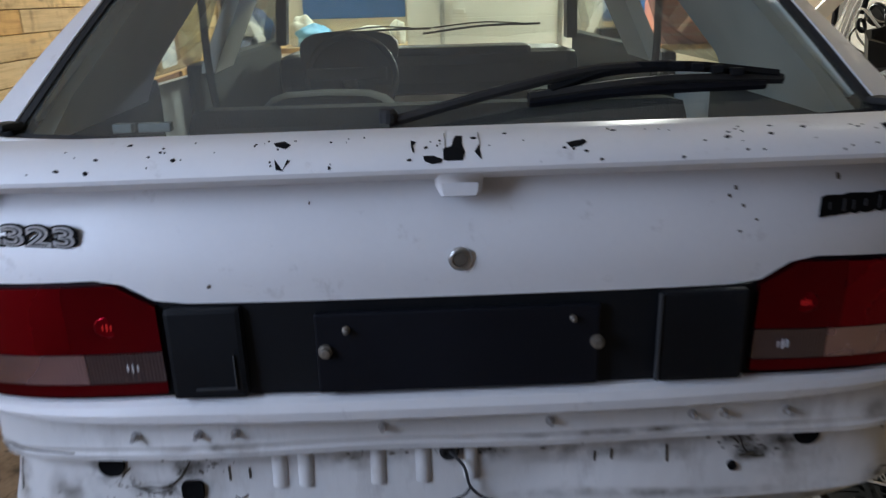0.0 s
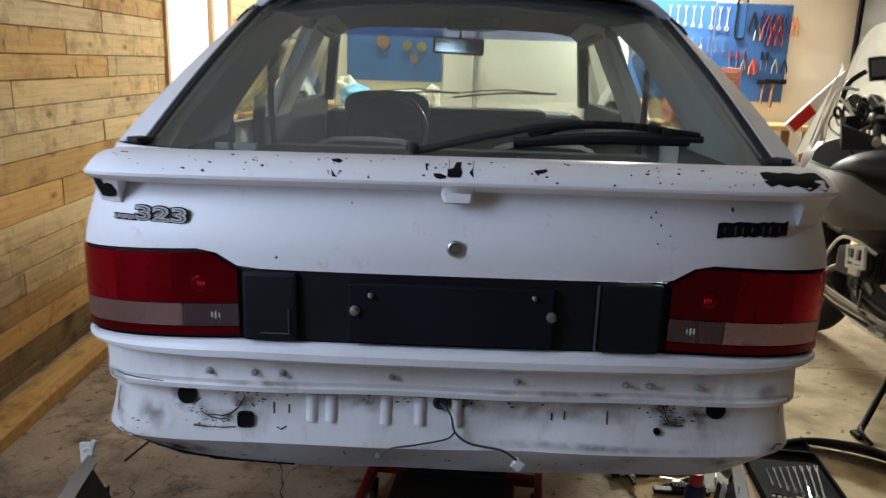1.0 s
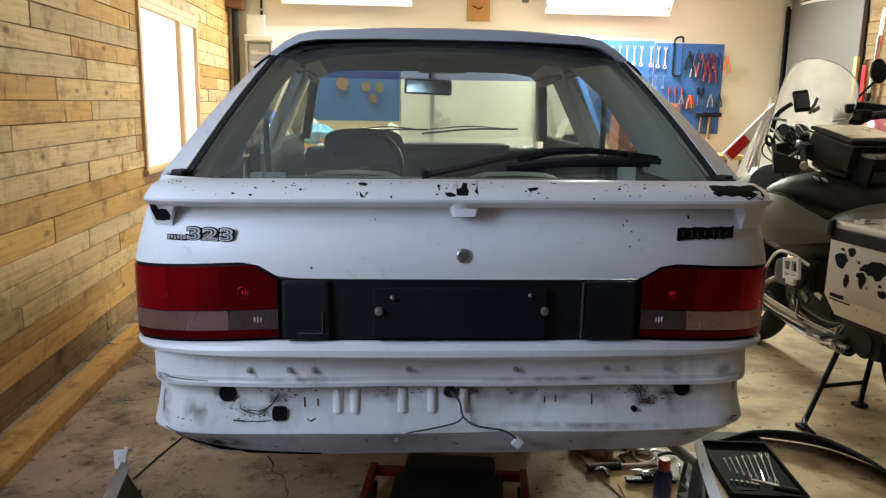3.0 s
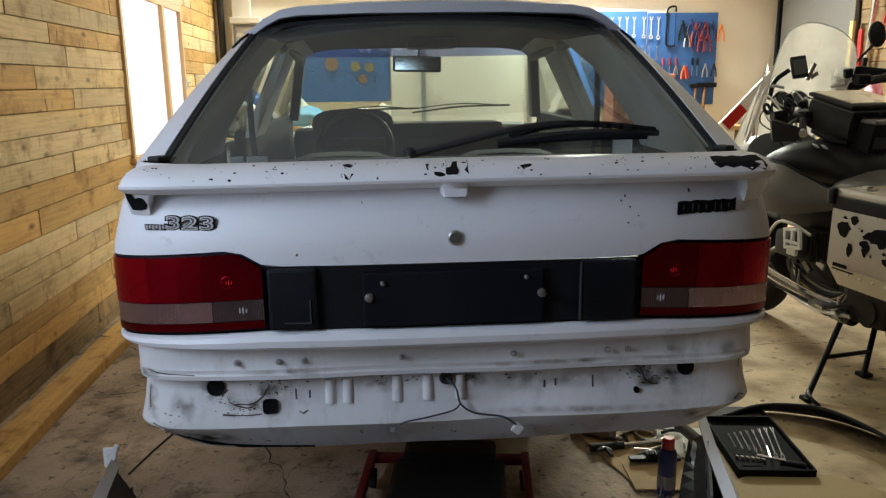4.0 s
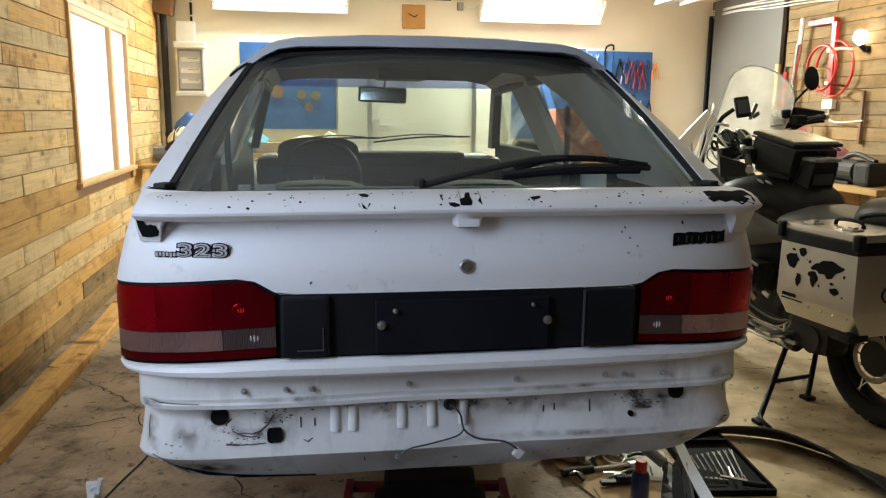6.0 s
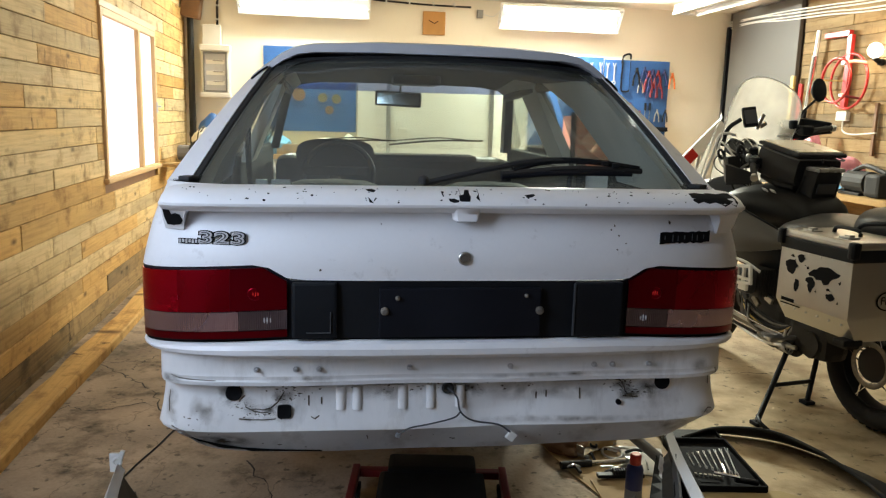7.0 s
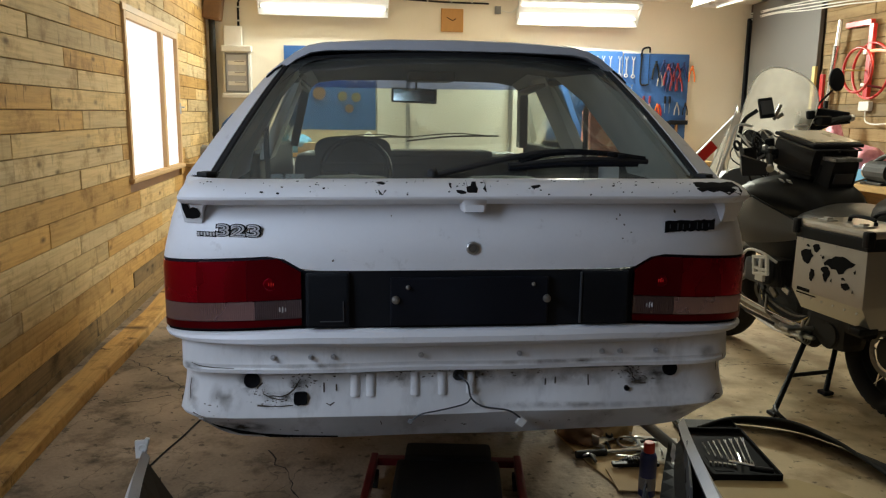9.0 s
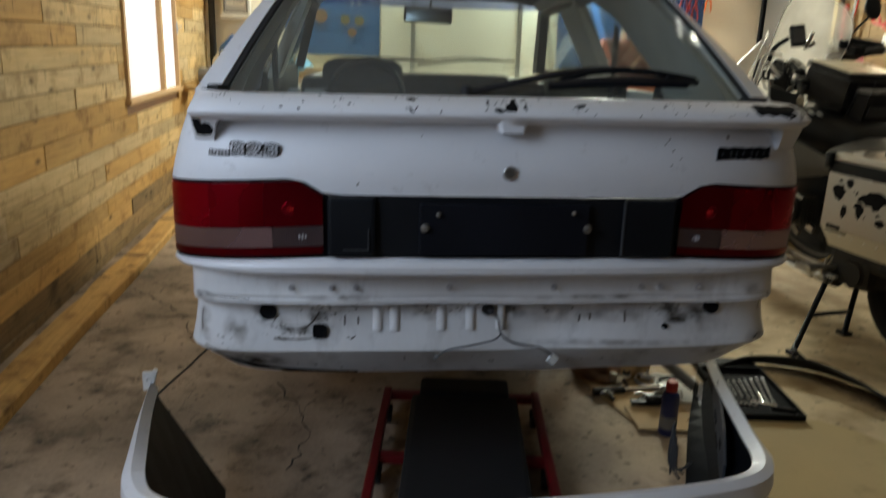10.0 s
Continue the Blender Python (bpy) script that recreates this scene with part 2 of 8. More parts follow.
    l.new(gm.outputs[0], gx.inputs["Factor"])
    l.new(mx.outputs["Result"], gx.inputs["A"])
    l.new(gx.outputs["Result"], p.inputs["Base Color"])
    return m


M_PLANK = plank_mat("weathered_pallet_wood", ((0.70, 0.49, 0.21), (0.60, 0.48, 0.29), (0.78, 0.59, 0.31)), (0.25, 0.14, 0.05), (0.085, 0.048, 0.02), 0.6)
M_PLANKO = plank_mat("orange_pallet_wood", ((0.64, 0.37, 0.11), (0.56, 0.36, 0.14), (0.70, 0.45, 0.165)), (0.23, 0.11, 0.03), (0.075, 0.036, 0.015), 0.95)
# tones about half those of the west wall's boards
M_PLANK2 = plank_mat("brown_pallet_wood", ((0.33, 0.19, 0.07), (0.21, 0.165, 0.105), (0.42, 0.31, 0.165)), (0.18, 0.11, 0.05), (0.12, 0.075, 0.04))
M_PLANKD = plank_mat("damp_stained_wood", ((0.36, 0.24, 0.11), (0.28, 0.20, 0.11), (0.42, 0.27, 0.11)), (0.06, 0.042, 0.025), (0.04, 0.027, 0.016), 0.8)
M_BEAM = mat("sawn_timber", (0.50, 0.335, 0.15), 0.75, 0, 0.3, 2.5, 45, 0.4, dark=(0.16, 0.10, 0.045), cover=0.30, dscale=3.5, stretch=(1, 0.3, 1), spec=0.2, thresh=0.25)
M_TRIM = mat("window_wood", (0.62, 0.42, 0.22), 0.6, 0, 0.15, 3, 50, 0.15, stretch=(1, 1, 0.2), spec=0.3)
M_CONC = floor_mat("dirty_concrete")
M_CRACK = mat("crack_dirt", (0.035, 0.03, 0.025), 0.9, 0, 0.3)
M_WALL = mat("cream_painted_wall", (0.87, 0.81, 0.69), 0.8, 0, 0.04, 1.2, 70, 0.08, dark=(0.62, 0.54, 0.40), cover=0.02, dscale=1.5, thresh=0.4, spec=0.25)
M_CEIL = mat("white_painted_ceiling", (0.82, 0.79, 0.71), 0.85, 0, 0.04, 1, 50, 0.05)
M_GREY = mat("grey_painted_door", (0.125, 0.118, 0.110), 0.6, 0, 0.08, 2, 60, 0.03)
M_WHITE = mat("worn_white_car_paint", (0.82, 0.82, 0.835), 0.5, 0, 0.045, 3.5, 90, 0.01, coat=0.08, dark=(0.50, 0.48, 0.47), cover=0.05, dscale=20, thresh=0.25)
M_GRIME = mat("grimy_white_metal", (0.80, 0.795, 0.79), 0.5, 0, 0.10, 4, 60, 0.08, dark=(0.24, 0.21, 0.18), cover=0.24, dscale=7, thresh=0.34, stretch=(1, 1, 0.35))
# car white greyed for the roof, its shade mixed into the colour
M_ROOF = mat("greyed_dusty_white", (0.47, 0.48, 0.51), 0.55, 0, 0.05, 3, 60, dark=(0.34, 0.335, 0.335), cover=0.1, dscale=6, thresh=0.3)
M_CHIP = mat("bare_black_plastic", (0.008, 0.008, 0.009), 0.75, 0, 0.3, spec=0.1)
M_BLACK = mat("black_plastic", (0.008, 0.009, 0.011), 0.5, 0, 0.25, 6, 90, 0.04, dark=(0.03, 0.03, 0.03), cover=0.1, dscale=5, thresh=0.3, spec=0.2)
M_SATIN = mat("satin_black", (0.007, 0.008, 0.012), 0.5, 0, 0.2, 5, 80, spec=0.2)
M_RUBBER = mat("black_rubber", (0.018, 0.018, 0.018), 0.7, 0, 0.25, 12, 120, 0.1)
M_TYRE = mat("dusty_tyre_rubber", (0.011, 0.0105, 0.010), 0.85, 0, 0.3, 10, 90, 0.2, dark=(0.03, 0.026, 0.021), cover=0.1, dscale=8, thresh=0.3)
M_FABRIC = mat("charcoal_cloth", (0.010, 0.0105, 0.011), 0.9, 0, 0.2, 6, 160, 0.2)
M_PILLAR = mat("grey_pillar_trim", (0.44, 0.43, 0.40), 0.6, 0, 0.15, 6, 70)
M_CHROME = mat("chrome", (0.75, 0.75, 0.76), 0.15, 1.0, 0.06, 20, 90)
# mirror tint lowered to dim what it reflects
M_MIRROR = mat("dark_mirror", (0.36, 0.38, 0.40), 0.12, 1.0, 0.05, 20, 90)
M_STEEL = mat("brushed_steel", (0.55, 0.55, 0.54), 0.35, 1.0, 0.12, 12, 120)
M_BADGE = mat("worn_silver_plastic", (0.55, 0.55, 0.56), 0.35, 0.5, 0.1, 12, 90)
M_BOLT = mat("dull_zinc", (0.22, 0.20, 0.17), 0.5, 0.7, 0.3, 60, 200)
M_ALU = mat("brushed_aluminium", (0.52, 0.50, 0.46), 0.34, 0.85, 0.06, 6, 140, 0.03, dark=(0.45, 0.41, 0.34), cover=0.08, dscale=5, thresh=0.35)
M_ENGINE = mat("cast_alloy", (0.015, 0.014, 0.013), 0.6, 0.1, 0.3, 14, 70, 0.1)
M_REDD = mat("dark_red_enamel", (0.17, 0.007, 0.010), 0.4, 0, 0.2, 8, 60)
M_DKRED = mat("dark_red_grip", (0.16, 0.02, 0.035), 0.5, 0, 0.2)
M_REDP = mat("red_enamel", (0.48, 0.02, 0.015), 0.35, 0, 0.15, 8, 60, coat=0.3)
M_REDF = mat("faded_red_paint", (0.46, 0.19, 0.16), 0.5, 0, 0.15, 6, 50)
M_BLUE = mat("blue_steel_board", (0.035, 0.12, 0.36), 0.5, 0, 0.12, 4, 50)
M_TANK = mat("matt_black_tank", (0.010, 0.0098, 0.0095), 0.5, 0, 0.15, 5, 70, spec=0.22)
M_DKGREY = mat("dark_grey_plastic", (0.045, 0.047, 0.05), 0.55, 0, 0.15, 6, 70)
M_CASE = mat("grey_plastic", (0.20, 0.20, 0.20), 0.5, 0, 0.12, 6, 70)
M_BAGTOP = mat("beige_map_pocket", (0.80, 0.74, 0.55), 0.30, 0, 0.1, 5, 60, 0.15, coat=0.6)
M_SEAT = mat("grey_vinyl", (0.085, 0.083, 0.078), 0.42, 0, 0.12, 6, 120, 0.08, spec=0.4)
M_SIDE = mat("satin_grey_panel", (0.095, 0.09, 0.082), 0.36, 0.25, 0.08, 5, 90, spec=0.5)
M_BRACKET = mat("blue_grey_steel", (0.075, 0.08, 0.095), 0.5, 0.2, 0.2, 8, 90, dark=(0.02, 0.02, 0.025), cover=0.25, dscale=14, thresh=0.3)
M_NYLON = mat("black_nylon", (0.013, 0.013, 0.014), 0.75, 0, 0.25, 10, 180, 0.25)
M_CARD = mat("brown_cardboard", (0.52, 0.37, 0.19), 0.85, 0, 0.12, 4, 60, 0.05, dark=(0.18, 0.12, 0.06), cover=0.1, dscale=6, thresh=0.3)
M_BEIGE = mat("beige_board", (0.52, 0.40, 0.20), 0.8, 0, 0.1, 3, 60, dark=(0.3, 0.22, 0.11), cover=0.08, dscale=5, thresh=0.3)
M_WPLAST = mat("white_plastic", (0.75, 0.74, 0.70), 0.45, 0, 0.05, 5, 60)
M_ZINC = mat("white_enamel_steel", (0.80, 0.80, 0.78), 0.45, 0, 0.04, 4, 60)
M_CLOCK = mat("orange_wood", (0.50, 0.26, 0.08), 0.5, 0, 0.15, 5, 60, stretch=(1, 1, 0.3))
M_WIRE = mat("wire_insulation", (0.05, 0.05, 0.055), 0.5, 0, 0.2)
M_PINK = mat("pink_plastic_bag", (0.75, 0.32, 0.42), 0.4, 0, 0.15, 9, 60, 0.3)
M_CYAN = mat("light_blue_plastic", (0.16, 0.42, 0.70), 0.4, 0, 0.12, 9, 60, 0.2)
M_DKBLUE = mat("dark_blue_label", (0.02, 0.03, 0.12), 0.35, 0, 0.1)
M_ORANGE = mat("orange_plastic", (0.75, 0.18, 0.03), 0.45, 0, 0.1)
M_DKWOOD = mat("light_absorbing_wood", (0.075, 0.05, 0.032), 0.7, 0, 0.25, 5, 60, 0.1)
M_BROWN = mat("brown_wood", (0.22, 0.12, 0.06), 0.6, 0, 0.25, 5, 60, 0.1)
M_RAG = mat("crumpled_rag", (0.68, 0.66, 0.60), 0.9, 0, 0.12, 8, 60, 0.2)
M_YELLOW = mat("yellow_wood", (0.62, 0.50, 0.20), 0.6, 0, 0.12)
M_PALE = mat("pale_pink_paint", (0.62, 0.33, 0.25), 0.5, 0, 0.15)
M_FLAP = mat("grey_shiny_vinyl", (0.30, 0.30, 0.29), 0.28, 0.2, 0.15, 18, 60, 0.25)
M_BRASS = mat("yellowish_metal", (0.45, 0.33, 0.13), 0.35, 0.9, 0.2)
M_OLIVE = mat("dull_ochre_disc", (0.20, 0.155, 0.06), 0.8, 0, 0.15)
# dust film, raised to paint in the veil of hazy reflections too
M_GLASS = clear("rear_window_glass", (0.77, 0.87, 0.80), 0.035, 0.12, (0.44, 0.45, 0.40))
M_WSCREEN = clear("windscreen_glass", (0.90, 0.95, 0.92), 0.02, 0.02)
M_SIDEGL = clear("side_glass", (0.52, 0.56, 0.53), 0.03, 0.12, (0.3, 0.3, 0.28))
M_SHADE = clear("sun_strip", (0.25, 0.30, 0.55), 0.03)
M_PERSPEX = clear("motorcycle_screen", (0.93, 0.92, 0.89), 0.05, 0.36, (0.80, 0.77, 0.70), milky=True)
M_TUBE = glow("fluorescent_tube", (1.0, 0.96, 0.84), 4.5)
M_PANE = glow("frosted_daylight", (0.96, 0.90, 0.98), 0.66)
M_BULB = glow("warm_bulb", (1.0, 0.85, 0.6), 14.0)


def lens_mat(name, color, rough=0.2, relief=0.0, metal=0.0):
    m = mat(name, color, rough, metal, 0.08, 5, 80, spec=0.45, coat=0.12)
    n, l = m.node_tree.nodes, m.node_tree.links
    p = n["Principled BSDF"]
    tc, wv, b = n.new("ShaderNodeTexCoord"), n.new("ShaderNodeTexWave"), n.new("ShaderNodeBump")
    wv.inputs["Scale"].default_value = 57
    l.new(tc.outputs["Object"], wv.inputs["Vector"])
    b.inputs["Strength"].default_value, b.inputs["Distance"].default_value = relief, 0.004
    l.new(wv.outputs["Fac"], b.inputs["Height"])
    l.new(b.outputs[0], p.inputs["Normal"])
    return m


M_LRED = lens_mat("red_lens", (0.54, 0.0035, 0.025), 0.26, metal=0.92)
M_LMID = lens_mat("deep_red_lens", (0.36, 0.002, 0.016), 0.26, metal=0.92)
M_LDRED = lens_mat("dark_red_lens", (0.20, 0.0012, 0.009), 0.33, metal=0.92)
M_LCLEAR = lens_mat("clear_lens", (0.55, 0.385, 0.435), 0.28, relief=0.35, metal=0.9)
M_LSMOKE = lens_mat("grey_lens", (0.18, 0.14, 0.16), 0.34, relief=0.35, metal=0.9)
# colours that paint the bulbs' highlights in the lenses
M_LREF = mat("red_bulb_glint", (0.95, 0.03, 0.025), 0.25, 0, 0.1, coat=0.6)
M_LBULB = mat("pale_bulb_glint", (0.62, 0.60, 0.62), 0.25, 0.2, 0.1, coat=0.6)


# ---- building helpers ----
def part(name, bm, m, parent=None, label="", smooth=False):
    me = bpy.data.meshes.new(name)
    bmesh.ops.recalc_face_normals(bm, faces=bm.faces)
    bm.to_mesh(me)
    bm.free()
    me.materials.append(m)
    if smooth:
        for p in me.polygons:
            p.use_smooth = True
        me.set_sharp_from_angle(angle=radians(46 if smooth is True else smooth))
    ob = new(name, me)
    if parent:
        ob.parent = parent
    if label:
        ob["label"] = label
    return ob


def thing(name, label, category, m=None, group="", kind=""):
    ob = new(name)
    ob.empty_display_size = 0.1
    if m is not None:
        ob.matrix_world = m
    return tagged(ob, label, category, group, kind)


def join(*bms):
    out = bmesh.new()
    for b in bms:
        me = bpy.data.meshes.new("tmp")
        b.to_mesh(me)
        b.free()
        out.from_mesh(me)
        bpy.data.meshes.remove(me)
    return out


def box(cx, cy, cz, sx, sy, sz, bevel=0.0, m=None, seg=2):
    bm = bmesh.new()
    bmesh.ops.create_cube(bm, size=1, matrix=Matrix.Diagonal((sx, sy, sz, 1)))
    if bevel:
        bmesh.ops.bevel(bm, geom=bm.edges[:], offset=bevel, segments=seg, affect="EDGES", profile=0.6)
    bmesh.ops.transform(bm, matrix=Matrix.Translation((cx, cy, cz)) @ (m if m is not None else Matrix()), verts=bm.verts)
    return bm


def cyl(p, q, r, r2=None, n=16, bevel=0.0):
    """A solid from p to q."""
    p, q = Vector(p), Vector(q)
    d = q - p
    bm = bmesh.new()
    bmesh.ops.create_cone(bm, cap_ends=True, segments=n, radius1=r, radius2=r if r2 is None else r2, depth=d.length)
    if bevel:
        es = [e for e in bm.edges if len(e.link_faces) == 2 and any(len(f.verts) > 4 for f in e.link_faces)]
        bmesh.ops.bevel(bm, geom=es, offset=bevel, segments=2, affect="EDGES")
    bmesh.ops.transform(bm, matrix=Matrix.Translation((p + q) / 2) @ d.to_track_quat("Z", "Y").to_matrix().to_4x4(), verts=bm.verts)
    return bm


def lathe(profile, n=24, m=None):
    """Turned about z from (r, z) pairs."""
    bm = bmesh.new()
    rings = []
    for r, z in profile:
        rings.append([bm.verts.new((r * math.cos(2 * math.pi * i / n), r * math.sin(2 * math.pi * i / n), z)) for i in range(n)])
    for a, b in zip(rings, rings[1:]):
        for i in range(n):
            bm.faces.new((a[i], a[(i + 1) % n], b[(i + 1) % n], b[i]))
    bm.faces.new(rings[0])
    bm.faces.new(rings[-1])
    if m is not None:
        bmesh.ops.transform(bm, matrix=m, verts=bm.verts)
    return bm


def torus(r, t, m=None, n=40, k=10, sy=1.0):
    bm = bmesh.new()
    rings = []
    for i in range(n):
        a = 2 * math.pi * i / n
        rings.append([bm.verts.new(((r + t * math.cos(b)) * math.cos(a), (r + t * math.cos(b)) * math.sin(a), sy * t * math.sin(b)))
                      for b in (2 * math.pi * j / k for j in range(k))])
    for i in range(n):
        for j in range(k):
            bm.faces.new((rings[i][j], rings[(i + 1) % n][j], rings[(i + 1) % n][(j + 1) % k], rings[i][(j + 1) % k]))
    if m is not None:
        bmesh.ops.transform(bm, matrix=m, verts=bm.verts)
    return bm


def smooth_path(pts, per=8):
    """A soft line through the points."""
    P = [Vector(p) for p in pts]
    P = [2 * P[0] - P[1]] + P + [2 * P[-1] - P[-2]]
    out = []
    for i in range(1, len(P) - 2):
        for k in range(per):
            t = k / per
            a, b, c, d = P[i - 1], P[i], P[i + 1], P[i + 2]
            out.append(0.5 * ((2 * b) + (c - a) * t + (2 * a - 5 * b + 4 * c - d) * t * t + (3 * b - a - 3 * c + d) * t ** 3))
    out.append(P[-2])
    return out


def tube(pts, r, k=8, soft=6, r2=None, flat=1.0):
    """A round bar or wire along a path."""
    path = smooth_path(pts, soft) if soft > 1 else [Vector(p) for p in pts]
    bm = bmesh.new()
    rings = []
    up = Vector((0, 0, 1))
    for i, p in enumerate(path):
        d = (path[min(i + 1, len(path) - 1)] - path[max(i - 1, 0)]).normalized()
        s = d.cross(up if abs(d.z) < 0.95 else Vector((0, 1, 0))).normalized()
        u = s.cross(d)
        rr = r if r2 is None else r + (r2 - r) * i / (len(path) - 1)
        rings.append([bm.verts.new(p + rr * (math.cos(a) * s + flat * math.sin(a) * u)) for a in (2 * math.pi * j / k for j in range(k))])
    for a, b in zip(rings, rings[1:]):
        for j in range(k):
            bm.faces.new((a[j], a[(j + 1) % k], b[(j + 1) % k], b[j]))
    bm.faces.new(rings[0])
    bm.faces.new(rings[-1])
    return bm


def sheet(fn, us, vs, thick=0.0, off=None):
    """A grid of fn(u, v); with thick it gets a back face pushed along off."""
    bm = bmesh.new()
    G = [[bm.verts.new(fn(u, v)) for u in us] for v in vs]
    faces = []
    for j in range(len(vs) - 1):
        for i in range(len(us) - 1):
            faces.append(bm.faces.new((G[j][i], G[j][i + 1], G[j + 1][i + 1], G[j + 1][i])))
    if thick:
        off = Vector(off) * thick
        B = [[bm.verts.new(v.co + off) for v in row] for row in G]
        nu, nv = len(us), len(vs)
        for j in range(nv - 1):
            for i in range(nu - 1):
                bm.faces.new((B[j][i], B[j + 1][i], B[j + 1][i + 1], B[j][i + 1]))
        for j in range(nv - 1):
            bm.faces.new((G[j][0], G[j + 1][0], B[j + 1][0], B[j][0]))
            bm.faces.new((G[j][-1], B[j][-1], B[j + 1][-1], G[j + 1][-1]))
        for i in range(nu - 1):
            bm.faces.new((G[0][i], B[0][i], B[0][i + 1], G[0][i + 1]))
            bm.faces.new((G[-1][i], G[-1][i + 1], B[-1][i + 1], B[-1][i]))
    return bm


def slab(outline, m, thick, bevel=0.0):
    """A flat outline (x, y) extruded by thick along z, then placed by m."""
    bm = bmesh.new()
    f = bm.faces.new([bm.verts.new((x, y, 0)) for x, y in outline])
    r = bmesh.ops.extrude_face_region(bm, geom=[f])
    bmesh.ops.translate(bm, vec=(0, 0, thick), verts=[v for v in r["geom"] if isinstance(v, bmesh.types.BMVert)])
    if bevel:
        bmesh.ops.bevel(bm, geom=bm.edges[:], offset=bevel, segments=2, affect="EDGES")
    bmesh.ops.transform(bm, matrix=m, verts=bm.verts)
    return bm


def ring_plate(out_w, out_h, in_w, in_h, depth, m):
    """A rectangular frame in x, z, facing -y."""
    t1, t2 = (out_w - in_w) / 2, (out_h - in_h) / 2
    b = join(box(-(in_w + t1) / 2, 0, 0, t1, depth, out_h, 0.004), box((in_w + t1) / 2, 0, 0, t1, depth, out_h, 0.004),
             box(0, 0, (in_h + t2) / 2, in_w, depth, t2, 0.004), box(0, 0, -(in_h + t2) / 2, in_w, depth, t2, 0.004))
    bmesh.ops.transform(b, matrix=m, verts=b.verts)
    return b


def loft(rings, closed=True, caps=True):
    bm = bmesh.new()
    R = [[bm.verts.new(p) for p in r] for r in rings]
    n = len(R[0])
    for a, b in zip(R, R[1:]):
        for j in range(n if closed else n - 1):
            bm.faces.new((a[j], a[(j + 1) % n], b[(j + 1) % n], b[j]))
    if caps and closed:
        bm.faces.new(R[0])
        bm.faces.new(R[-1])
    return bm


def oval(cx, cy, cz, rx, rz, n=20, p=2.5):
    """A rounded-rectangular ring in x, z at y = cy."""
    out = []
    for i in range(n):
        a = 2 * math.pi * i / n
        c, s = math.cos(a), math.sin(a)
        out.append((cx + rx * math.copysign(abs(c) ** (2 / p), c), cy, cz + rz * math.copysign(abs(s) ** (2 / p), s)))
    return out


def blob(rng, r, n=9, jag=0.45):
    return [(r * (1 + jag * (rng.random() - 0.5) * 2) * math.cos(2 * math.pi * i / n), r * (1 + jag * (rng.random() - 0.5) * 2) * math.sin(2 * math.pi * i / n)) for i in range(n)]



# ---- room ----
XL, XR, YB, YF, H = -1.82, 4.75, 8.3, -2.6, 2.86


def setting(name, bm, m, label, cat):
    return tagged(part(name, bm, m), label, cat, kind="structure")


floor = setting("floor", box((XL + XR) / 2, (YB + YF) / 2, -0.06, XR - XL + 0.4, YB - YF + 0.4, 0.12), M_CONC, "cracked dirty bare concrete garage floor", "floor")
ceiling = setting("ceiling", box((XL + XR) / 2, (YB + YF) / 2, H + 0.06, XR - XL + 0.4, YB - YF + 0.4, 0.12), M_CEIL, "white painted garage ceiling", "ceiling")
wall_north = setting("wall_north", box((XL + XR) / 2, YB + 0.08, H / 2, XR - XL + 0.4, 0.16, H), M_WALL, "cream painted plain end wall of the garage", "wall")
# unseen wall, coloured dark to cut light bounced onto the car
wall_south = setting("wall_south", box((XL + XR) / 2, YF - 0.08, H / 2, XR - XL + 0.4, 0.16, H), M_DKWOOD, "unseen wall closing the garage, dark to cut bounced light", "wall")
# west wall with the window's opening
WY0, WY1, WZ0, WZ1 = 4.93, 6.62, 0.97, 2.15
wb = join(box(XL - 0.09, (YF + WY0) / 2, H / 2, 0.14, WY0 - YF, H), box(XL - 0.09, (WY1 + YB) / 2, H / 2, 0.14, YB - WY1, H),
          box(XL - 0.09, (WY0 + WY1) / 2, WZ0 / 2, 0.14, WY1 - WY0, WZ0), box(XL - 0.09, (WY0 + WY1) / 2, (WZ1 + H) / 2, 0.14, WY1 - WY0, H - WZ1))
wall_west = setting("wall_west", wb, M_BROWN, "garage side wall clad with weathered reclaimed pallet boards", "wall")
# its bare stretch is unseen and coloured dark against bounce too
wall_east = setting("wall_east", box(XR + 0.09, (YB + YF) / 2, H / 2, 0.14, YB - YF, H), M_DKWOOD, "garage side wall clad with brown pallet boards", "wall")

# window in the west wall
win = thing("window_1", "wooden two-light garage window with bright frosted panes", "window", kind="structure")
fy, fz = (WY0 + WY1) / 2, (WZ0 + WZ1) / 2
RZ90 = pose(XL + 0.002, fy, fz, 0, 0, 90)
part("window_frame", ring_plate(WY1 - WY0 + 0.06, WZ1 - WZ0 + 0.06, WY1 - WY0 - 0.04, WZ1 - WZ0 - 0.04, 0.045, RZ90), M_TRIM, win)
part("mullion", box(XL + 0.0, 6.03, fz, 0.05, 0.075, WZ1 - WZ0 - 0.03, 0.006), M_TRIM, win)
part("window_sill", box(XL + 0.012, fy, WZ0 - 0.005, 0.06, WY1 - WY0 + 0.12, 0.03, 0.006), M_TRIM, win)
for ya, yb in ((WY0 + 0.02, 5.995), (6.065, WY1 - 0.02)):
    g = part("pane", box(XL - 0.012, (ya + yb) / 2, fz, 0.006, yb - ya, WZ1 - WZ0 - 0.04), M_PANE, win)
part("latch", join(box(XL + 0.032, 6.595, 1.50, 0.012, 0.02, 0.1, 0.003), cyl((XL + 0.03, 6.595, 1.51), (XL + 0.07, 6.595, 1.51), 0.008)), M_STEEL, win)
setting("window_board", box(XL + 0.008, fy, WZ1 + 0.056, 0.03, WY1 - WY0 + 0.10, 0.05, 0.004), M_TRIM, "rough sawn board over the window", "trim")

